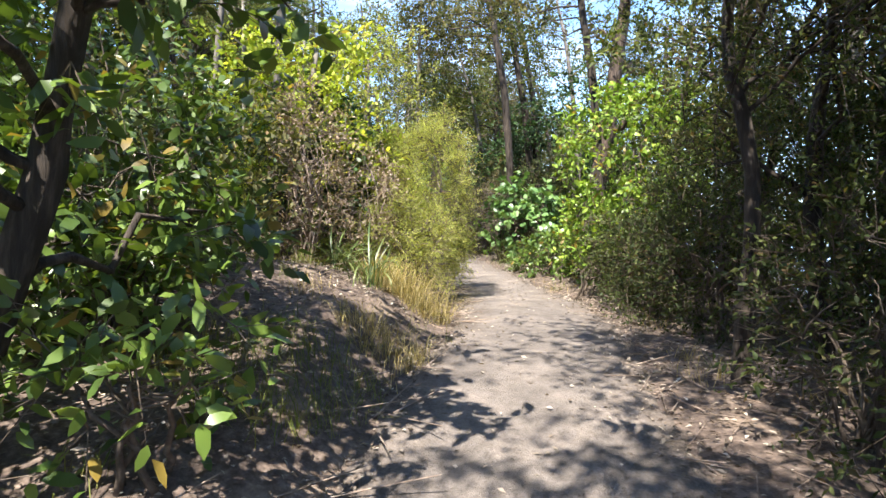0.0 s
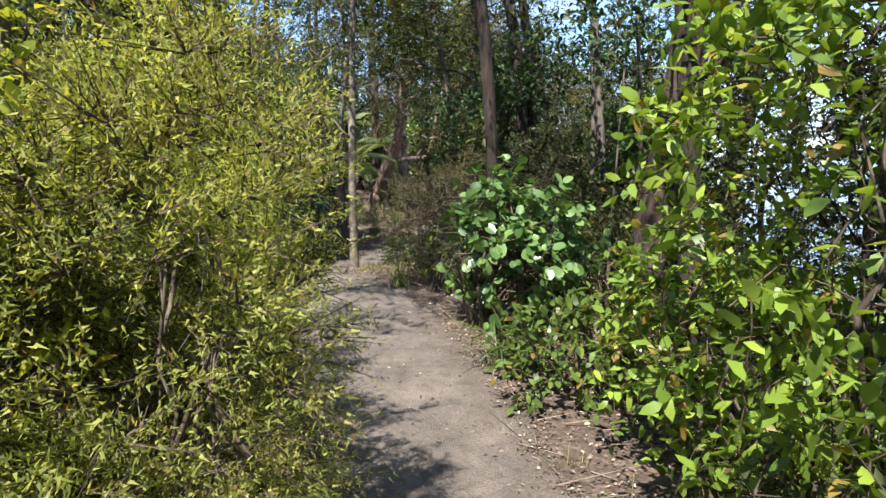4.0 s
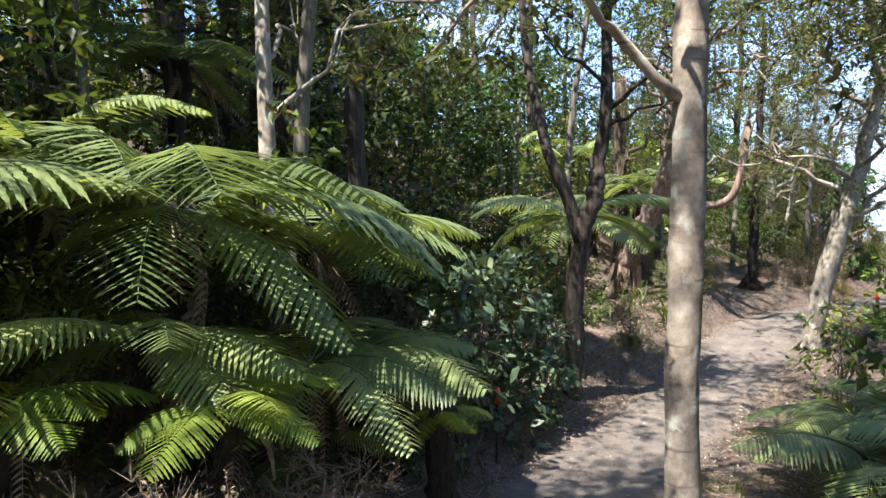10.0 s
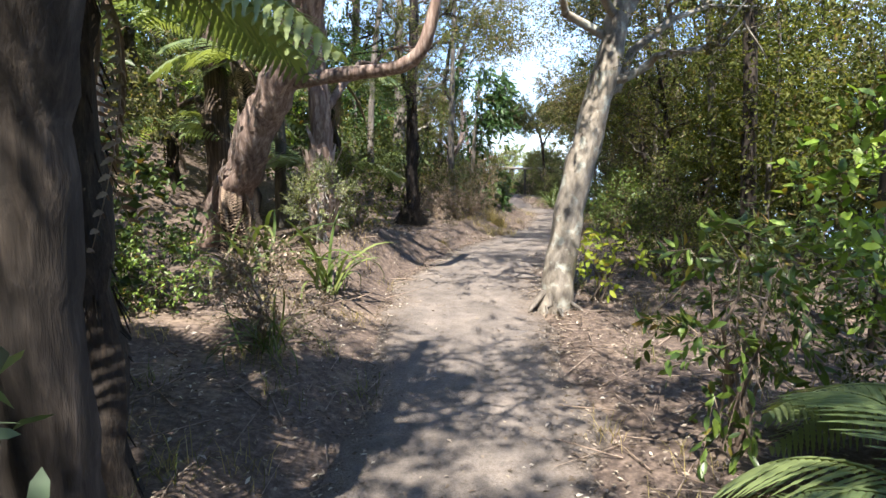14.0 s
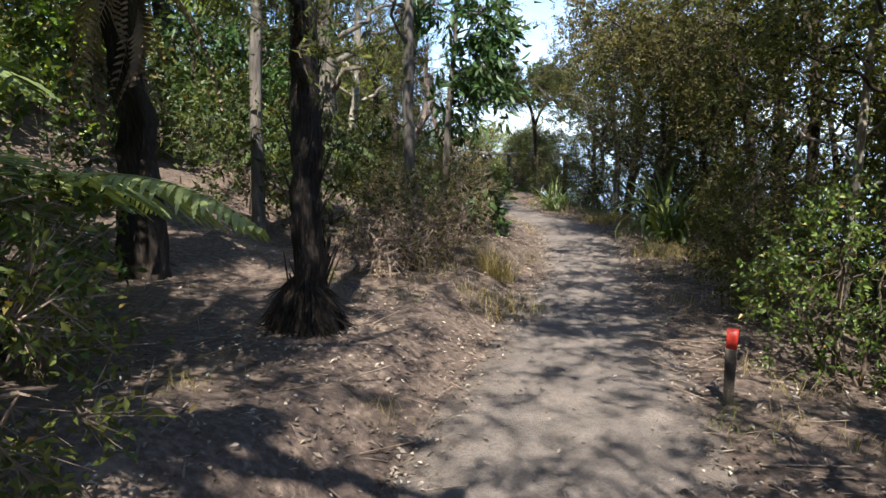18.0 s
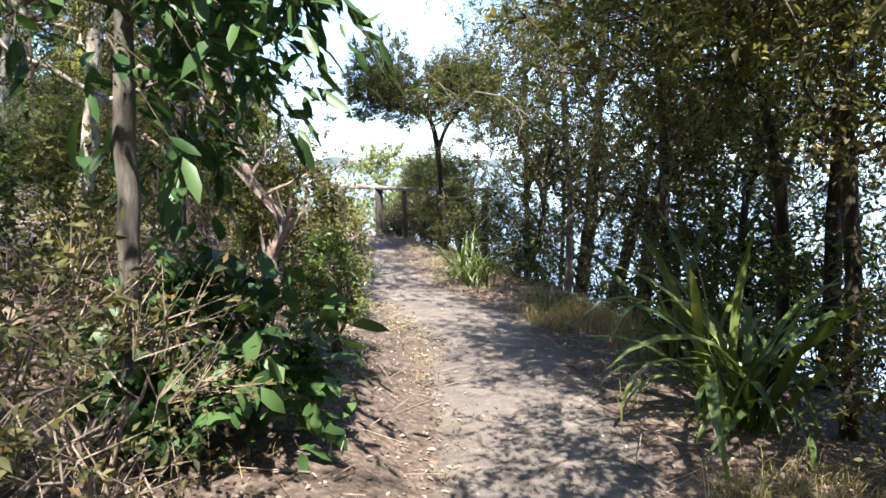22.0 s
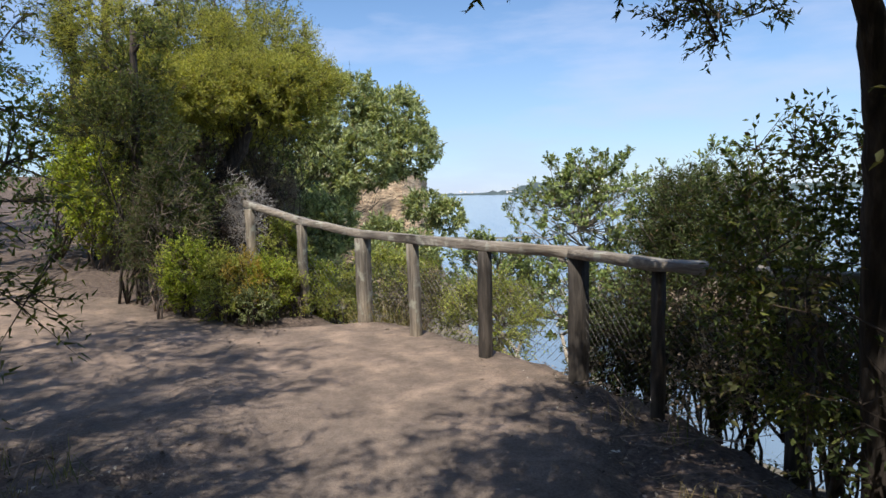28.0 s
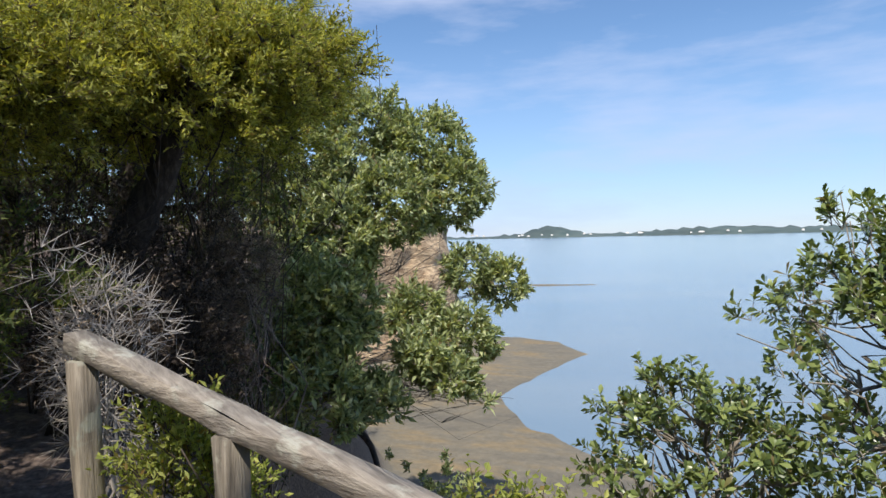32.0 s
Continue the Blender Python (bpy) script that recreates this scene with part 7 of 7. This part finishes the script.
Vy = el[:, None, 1] + 0.5 * waves(el[:, None, 0] * 1.3 + 0 * w[None], z_[None] * 1.7 + 0 * u[:, None], 3.0, 22)
Vz = np.broadcast_to(z_[None], Vx.shape) + 0.4 * waves(Vx, Vy, 6, 23)
i, j = np.meshgrid(np.arange(59), np.arange(25), indexing="ij")
S.add(np.stack([Vx, Vy, Vz], -1).reshape(-1, 3), np.stack([i * 26 + j, (i + 1) * 26 + j, (i + 1) * 26 + j + 1, i * 26 + j + 1], -1).reshape(-1, 4))
solo("cliff", S, M["orange_rock"], "bare orange sandstone headland cliff", "cliff", kind="structure")


# ---- woods: a few kinds, grown once at the origin and copied ----
STOCK = {}
for k in range(3):
    STOCK["tall%d" % k] = tree("kanuka", ("tall slim kanuka in the wood", "tall slim dark-barked kanuka in the wood", "tall slim rusty-leaved kanuka in the wood")[k], [(0, 0, -0.3), (0.1 * k, 0.05, 2.6), (0.2 * k - 0.2, 0.1, 5.4), (0.1, 0.2, 8.2)], 0.10 + 0.03 * k, 0.04,
                               ("kanuka", "kanuka_dark", "kanuka_rust")[k], "far_fine", ("bark_peel", "bark_dark", "bark_grey")[k], 11, 2.6, 0.42, 0.32, 13, 200 + k, 0.65,
                               "woodland trees", 8, 0, False, None, False, 1.0)
# understorey leaves are coloured darker for the canopy's shade
for k in range(3):
    STOCK["mid%d" % k] = tree("broadleaf_tree", "broad-leaved tree in the wood's understorey", [(0, 0, -0.2), (0.1, 0, 1.6), (0.0, 0.15, 3.8)], 0.05, 0.02, ("shaded_broad", "glossy", "shaded_broad")[k], "far_broad",
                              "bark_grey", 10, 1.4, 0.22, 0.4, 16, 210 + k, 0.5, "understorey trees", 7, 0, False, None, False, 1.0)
for k in range(3):
    STOCK["sea%d" % k] = tree("coastal_tree", "thin twisted tree on the seaward edge", [(0, 0, -0.4), (0.3 - 0.2 * k, 0.15, 0.8), (-0.1, 0.3 * k, 1.7), (0.4 - 0.4 * k, 0.1, 2.8), (0.2 * k, -0.2, 4.5)], 0.036, 0.014, ("kanuka_rust", "kanuka_dark", "kanuka")[k],
                              "far_small", "bark_dark", 13, 1.5, 0.15, 0.6, 17, 220 + k, 0.55, "seaward trees", 7, 0, True, None, False, 1.0)
for k in range(5):
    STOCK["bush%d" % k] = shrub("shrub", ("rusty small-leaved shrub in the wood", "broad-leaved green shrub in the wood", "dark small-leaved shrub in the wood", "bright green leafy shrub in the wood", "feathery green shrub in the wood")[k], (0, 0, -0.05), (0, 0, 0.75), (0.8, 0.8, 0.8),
                                ("kanuka_rust", "shaded_broad", "kanuka_dark", "broad_bright", "kanuka_dark")[k], ("far_small", "far_broad", "far_small", "far_broad", "far_fine")[k], 3, 66, 230 + k, "twig", "woodland shrubs", 1.0 if k != 4 else 0.7, False, 0.2, 0.45, 0, False)
# shade trees: added crowns, mostly out of view, that block sun over the track
for k in range(2):
    STOCK["over%d" % k] = tree("kanuka", "slim kanuka added to arch over and shade the track", [(0, 0, -0.3), (0.1, 0.05, 2.4), (0.4, 0.1, 4.6), (0.9, 0.1, 6.4)], 0.065, 0.03, ("kanuka", "kanuka_rust")[k], "far_small", ("bark_grey", "bark_dark")[k],
                               12, 3.0, 0.58, 0.16, 28, 250 + k, 0.55, "arching trees", 8, 0, False, 0.0, False, 1.15)
for k in range(3):
    STOCK["screen%d" % k] = tree("coastal_tree", "slim leafy tree on the seaward side of the track", [(0, 0, -0.4), (0.15 - 0.15 * k, 0.1, 1.4), (0.1, -0.1 * k, 3.0), (0.25 * k - 0.2, 0.1, 5.2)], 0.042, 0.016, ("sun_through", "kanuka", "sun_through")[k],
                                 "far_small", ("bark_grey", "bark_dark", "bark_dark")[k], 18, 1.35, 0.22, 0.45, 26, 260 + k, 0.6, "seaward screen", 7, 0, False, None, False, 1.25)
STOCK["fern0"] = tree_fern("tree fern in the wood", (0, 0, 0), 1.9, 11, 1.0, 240, 2, 4)
STOCK["fern1"] = tree_fern("low tree fern in the wood", (0, 0, 0), 0.8, 10, 0.9, 241, 2, 2)

USED = [(-0.53, 6.15), (1.72, -6.85), (-0.85, -2.85), (6.6, -11.1), (-2.75, 3.5), (1.1, 2.05), (5, 14.85), (4.95, 16.6)]
first = set()


def put(kind, x, y, s, turn):
    z = gz(x, y)
    m = Matrix.Translation((x, y, z)) @ Euler((0, 0, turn)).to_matrix().to_4x4()
    o = STOCK[kind]
    if kind not in first:
        first.add(kind)
        o.matrix_basis = m
    else:
        o = copy_thing(o, m)
    o.scale = (s, s, s * (0.9 + 0.2 * ((x * 7.3) % 1)))


def scatter(kinds, count, y0, y1, d0, d1, apart_, seed, smin=0.8, smax=1.2, coast=0.3, taken=None):
    """Copies spread over a strip beside the track: d0 to d1 metres from its edge, left below zero."""
    rg = np.random.default_rng(seed)
    done, tries = 0, 0
    got = list(taken or [])
    while done < count and tries < count * 60:
        tries += 1
        y = rg.uniform(y0, y1)
        k = np.abs(track[:, 1] - y).argmin()
        n = np.array([LTAN[k, 1], -LTAN[k, 0]])
        d = d0 + (d1 - d0) * rg.random()
        p = track[k, :2] + n * (d + math.copysign(track[k, 3], d))
        b = beside(p[0], p[1])
        if abs(b[0][0]) - b[1][0] < min(abs(d0), abs(d1)) * 0.9 or inside(p[:1], p[1:2], COAST)[0] < coast:
            continue
        if kinds[0][:3] in ("tal", "mid") and (2.6 < p[0] < 9.0 and -23 < p[1] < -14 or p[1] > 17 or -4.5 < p[0] < 3.2 and -18.5 < p[1] < -8.5 or -6 < p[0] < 0.5 and 3 < p[1] < 11 or -2.2 < p[0] < 1.5 and 11 <= p[1] < 16.5 or 0 < p[0] < 7 and -4.5 < p[1] < 3 or 4 < p[0] < 10 and -10.5 < p[1] < 1):
            continue
        if kinds[0][:3] == "sea" and (0 < p[0] < 6 and -5 < p[1] < 7 or 4 < p[0] < 9 and -10.5 < p[1] < 0):
            continue
        if kinds[0][:3] in ("bus", "mid") and (-4.2 < p[0] < -0.4 and 2.2 < p[1] < 9.5 or -0.6 < p[0] < 2.4 and 10 < p[1] < 15.5):
            continue
        if any((p[0] - q[0]) ** 2 + (p[1] - q[1]) ** 2 < apart_ ** 2 for q in got):
            continue
        got.append((p[0], p[1]))
        put(kinds[rg.integers(len(kinds))], p[0], p[1], rg.uniform(smin, smax), rg.uniform(0, 6.28))
        done += 1


# added shade trees, each set sunward of the stretch it darkens
for k, (x, y, turn, s_) in enumerate(((-1.6, 9.4, 0.2, 0.95), (0.0, 14.4, 0.1, 0.9), (3.2, -5.4, 3.1, 0.9), (4.7, -8.9, 3.1, 1.05),
                                      (3.9, 5.4, 3.1, 0.9), (4.9, 9.6, 3.0, 0.85), (9.6, -22.4, 2.9, 1.0), (9.6, -20.2, 3.2, 0.95), (9.7, -24.6, 3.0, 1.0), (5.9, -25.0, 0.2, 1.0), (9.3, -17.6, 3.2, 0.8), (10.7, -19.3, 3.1, 1.0), (10.8, -17.4, 3.2, 0.95), (6.9, -12.3, 2.8, 0.9), (1.9, -13.7, 0.0, 0.95), (5.2, 12.2, 3.1, 0.85), (3.4, 0.0, 3.1, 0.9), (3.6, 1.2, 3.3, 0.9), (3.7, -3.9, 3.1, 0.95), (-0.3, 16.3, 0.2, 0.85), (6.0, -7.6, 2.5, 0.85))):
    put("over%d" % (k % 2), x, y, s_, turn)
# four tall trees added on the right to shade the track's start
for x, y, kd in ((9.9, -20.9, "tall1"), (10.3, -18.9, "tall2"), (9.7, -22.8, "tall1"), (11.0, -17.2, "tall1")):
    put(kd, x, y, 0.85, y)
scatter(["tall0", "tall1", "tall2"], 38, -32, 17, -2.9, -15, 1.5, 1, 0.85, 1.15, taken=USED)
scatter(["tall1", "tall2", "tall0"], 14, -32, 3, 2.0, 7, 1.7, 2, 0.75, 1.0, taken=USED)
scatter(["sea0", "sea1", "sea2"], 36, -2, 17.5, 1.9, 5.0, 0.95, 3, 0.8, 1.15, 0.1, taken=USED)
scatter(["sea0", "sea1", "sea2"], 20, -28, -2, 1.9, 7, 1.1, 4, 0.85, 1.2, taken=USED)
scatter(["screen0", "screen1", "screen2", "screen0"], 15, 4.2, 10.0, 2.2, 5.0, 0.85, 23, 0.55, 0.72, 0.1, taken=USED)
# further added shade trees, the last for the lookout's left side
for k, (x, y, turn, s_) in enumerate(((-2.4, 5.4, -0.1, 1.1), (3.6, 3.6, 3.1, 1.1), (-2.7, -5.1, 0.1, 1.1), (4.8, -7.2, 3.1, 1.1), (-1.8, -10.6, 0.15, 1.1), (4.6, -4.8, 3.1, 1.2), (-2.9, 1.5, 0.1, 1.0), (5.1, 10.7, 3.1, 0.95), (-3.5, 18.9, 0.1, 0.9))):
    put("over%d" % (k % 2), x, y, s_, turn)
for k in range(20):
    put("tall%d" % (k % 3), -4.9 - 0.9 * (k % 3), -12.5 + 0.5 * k, 0.9, k * 2.2) if k % 2 else put("tall%d" % (k % 3), -6.2 - 1.7 * (k % 4) - 0.5 * math.sin(k * 2.1), -14.5 + 0.72 * k, 0.95 + 0.2 * ((k * 0.37) % 1), k * 1.3)
for k, (kd, x, y, s_) in enumerate((("mid0", 5.7, -7.3, 0.95), ("mid1", 6.5, -8.3, 0.9), ("sea0", 8.3, -7.4, 1.1), ("sea1", 7.5, -6.2, 1.1), ("sea2", 9.2, -9.0, 1.1), ("sea1", 6.4, -5.4, 1.0), ("bush2", 7.0, -8.9, 1.3), ("bush2", 7.9, -9.9, 1.2))):
    put(kd, x, y, s_, k * 1.7)
scatter(["mid0", "mid1", "mid2"], 40, -30, 18, -2.3, -10, 1.3, 5, 0.8, 1.2, taken=USED)
scatter(["mid0", "mid1", "mid2"], 14, -28, 2, 2.2, 6, 1.4, 6, 0.7, 1.0, taken=USED)
scatter(["bush0", "bush2", "bush1", "bush1", "bush4"], 60, -30, 19, -1.6, -5, 0.9, 7, 0.6, 1.1, taken=USED)
scatter(["bush0", "bush2", "bush1", "bush4", "bush3"], 84, -30, 17, -5, -15, 1.1, 8, 1.3, 2.5, taken=USED)
scatter(["bush0", "bush2", "bush4"], 44, -28, 17, 1.5, 3.2, 0.8, 9, 0.5, 0.85, 0.1, taken=USED)
scatter(["bush0", "bush2", "bush1"], 34, -28, 17, 2.8, 7, 0.9, 10, 0.8, 1.3, -0.8, taken=USED)
scatter(["fern0", "fern1"], 24, -12, 12, -2.8, -9, 1.5, 11, 0.8, 1.15, taken=USED)

for k in range(22):
    put(("bush1", "bush4", "bush2", "bush0", "bush2")[k % 5], -3.6 - 1.1 * (k % 5) - 0.3 * math.sin(k * 2.7), -10.5 + 0.55 * k, 1.0 + 0.5 * ((k * 0.61) % 1), k * 1.9)

for k in range(18):
    put(("bush1", "bush0", "bush4", "bush2", "bush3")[k % 5], -3.2 - 1.0 * (k % 5) - 0.4 * math.sin(k * 1.7), 8.2 + 0.5 * k, 0.9 + 0.5 * ((k * 0.43) % 1), k * 2.3)

# headland woods, far off
for k in range(16):
    rg6 = np.random.default_rng(300 + k)
    y = rg6.uniform(42, 80)
    x = -9 - (y - 42) * 0.16 - rg6.uniform(1.5, 14)
    put(("mid0", "tall0", "mid1")[k % 3], x, y, rg6.uniform(1.2, 1.7), rg6.uniform(0, 6.28))
for k in range(10):
    put(("tall0", "mid0", "mid1", "tall1")[k % 4], -6.5 - 1.3 * (k % 4) - 0.4 * k, 22.5 + 1.9 * k + (k % 3), 1.0, k * 1.3)
for k, (x, y, sc) in enumerate(((-4.6, 28.6, 1.3), (-5.2, 31.0, 1.5), (-5.0, 33.2, 1.4), (-4.9, 27.2, 1.2), (-5.4, 35.2, 1.6), (-4.0, 30.2, 1.0), (-4.2, 31.8, 0.9), (-3.6, 29.4, 0.8))):
    put(("bush2", "bush0", "bush1")[k % 3], x, y, sc, k * 2.1)
edge = smooth_line(np.array(COAST[6:12], dtype=float), 26)
for k, (x, y) in enumerate(edge):
    put(("bush2", "bush0", "bush0")[k % 3], x - 0.3 + 0.25 * math.sin(k * 2.3), y, 0.72 + 0.4 * ((k * 0.37) % 1), k * 1.7)


# ---- litter, grass, twigs on the ground ----
def along(count, lo, hi, seed, power=1.0, y0=-26, y1=24):
    """Random places beside the track: from lo to hi metres from its edge, on both sides."""
    rg = np.random.default_rng(seed)
    k = rg.integers(0, len(track), count)
    sg = np.where(rg.random(count) < 0.5, -1.0, 1.0)
    d = lo + (hi - lo) * rg.random(count) ** power
    n = np.stack([LTAN[:len(track)][k, 1], -LTAN[:len(track)][k, 0]], 1)
    p = track[k, :2] + n * (sg * (d + track[k, 3]))[:, None] + rg.normal(size=(count, 2)) * 0.06
    ok = (inside(p[:, 0], p[:, 1], COAST) > 0.2)
    b = beside(p[:, 0], p[:, 1])
    ok &= (np.abs(b[0]) - b[1] > lo - 0.08)
    p = p[ok]
    return np.column_stack([p, ground(p[:, 0], p[:, 1])])


p = np.vstack([along(52000, -0.15, 1.3, 1, 1.2), along(30000, 0.6, 4.0, 2), along(4500, -0.38, 0, 3, 0.6), along(2600, -0.8, -0.2, 8)])
a = rng.uniform(0, 6.28, len(p))
S = Soup()
leaves(S, p + UP * 0.018, np.stack([np.cos(a), np.sin(a), rng.normal(size=len(p)) * 0.25], 1), UP + rng.normal(size=(len(p), 3)) * 0.35, rng.uniform(0.016, 0.05, len(p)), rng.uniform(0.008, 0.022, len(p)), "simple", 0.1)
solo("leaf_litter", S, M["litter"], "dry brown and grey fallen leaves beside the track", "leaf litter", kind="stuff")
p = np.vstack([along(5200, -0.2, 1.6, 11, 1.1), along(420, -0.8, -0.15, 12)])
a = rng.uniform(0, 6.28, len(p))
S = Soup()
leaves(S, p + UP * 0.024, np.stack([np.cos(a), np.sin(a), rng.normal(size=len(p)) * 0.3], 1), UP + rng.normal(size=(len(p), 3)) * 0.45, rng.uniform(0.02, 0.055, len(p)), rng.uniform(0.010, 0.024, len(p)), "simple", 0.2)
solo("fallen_leaves", S, M["pale_litter"], "pale bleached fallen leaves along the track", "leaf litter", kind="stuff")
p = along(5200, -0.12, 3.5, 4, 1.4)
a = rng.uniform(0, 6.28, len(p))
S = Soup()
ln = rng.uniform(0.08, 0.5, len(p))[:, None]
sticks(S, p + UP * 0.012, p + np.stack([np.cos(a), np.sin(a), rng.uniform(0, 0.25, len(p))], 1) * ln + UP * 0.015, rng.uniform(0.002, 0.007, len(p)))
solo("fallen_twigs", S, M["dead_twig"], "fallen dry twigs on the forest floor", "twigs", kind="stuff")

tuft = along(330, 0.0, 1.6, 5)
q = np.repeat(tuft, 26, 0)
q[:, :2] += rng.normal(size=(len(q), 2)) * 0.07
q[:, 2] = ground(q[:, 0], q[:, 1]) - 0.01
S = Soup()
blades(S, q, 0.17, 0.004, 1.2)
solo("dry_grass", S, M["grass"], "tufts of dry straw-coloured grass along the track", "grass", kind="stuff")
tuft = along(300, 0.05, 2.2, 6)
q = np.repeat(tuft, 26, 0)
q[:, :2] += rng.normal(size=(len(q), 2)) * 0.08
q[:, 2] = ground(q[:, 0], q[:, 1]) - 0.01
S = Soup()
blades(S, q, 0.2, 0.0045, 1.3)
solo("green_grass", S, M["grass_green"], "tufts of green grass along the track", "grass", kind="stuff")


def grass_patch(name, label, x, y, r, count, length, mat, seed):
    rg = np.random.default_rng(seed)
    a, d = rg.uniform(0, 6.28, count), r * np.sqrt(rg.random(count))
    q = np.stack([x + np.cos(a) * d, y + np.sin(a) * d], 1)
    q = np.column_stack([q, ground(q[:, 0], q[:, 1]) - 0.01])
    S = Soup()
    blades(S, q, length, 0.0042, 1.25, rg)
    solo(name, S, M[mat], label, "grass", kind="stuff")


grass_patch("grass_tuft", "pale golden grass tuft in the sun", 1.0, 8.75, 0.2, 420, 0.42, "grass", 1)
grass_patch("grass_tuft", "pale golden grass beside the track", 0.9, 7.6, 0.4, 350, 0.2, "grass", 2)
grass_patch("grass_tuft", "dry golden grass at the track's edge", 5.75, -17.3, 0.35, 900, 0.4, "grass", 3)
grass_patch("grass_tuft", "dry golden grass at the track's edge", 6.1, -18.6, 0.3, 400, 0.25, "grass", 4)
grass_patch("grass_tuft", "dry ochre grass on the seaward side", 4.2, 14.4, 0.7, 1600, 0.28, "grass", 5)
grass_patch("grass_tuft", "dry ochre grass on the seaward side", 4.6, 13.2, 0.7, 1500, 0.3, "grass", 6)
grass_patch("grass_tuft", "green grass on the seaward side", 5.3, 14.0, 0.7, 1300, 0.3, "grass_green", 7)
grass_patch("grass_tuft", "dry grass on the slope under the fence", 0.6, 24.6, 0.8, 1600, 0.4, "grass", 8)
grass_patch("grass_tuft", "green weedy grass beside the track", 5.9, -19.6, 0.6, 900, 0.22, "grass_green", 9)
grass_patch("grass_tuft", "dry grass and weeds on the mound", 3.6, 10.2, 0.6, 900, 0.25, "grass", 10)
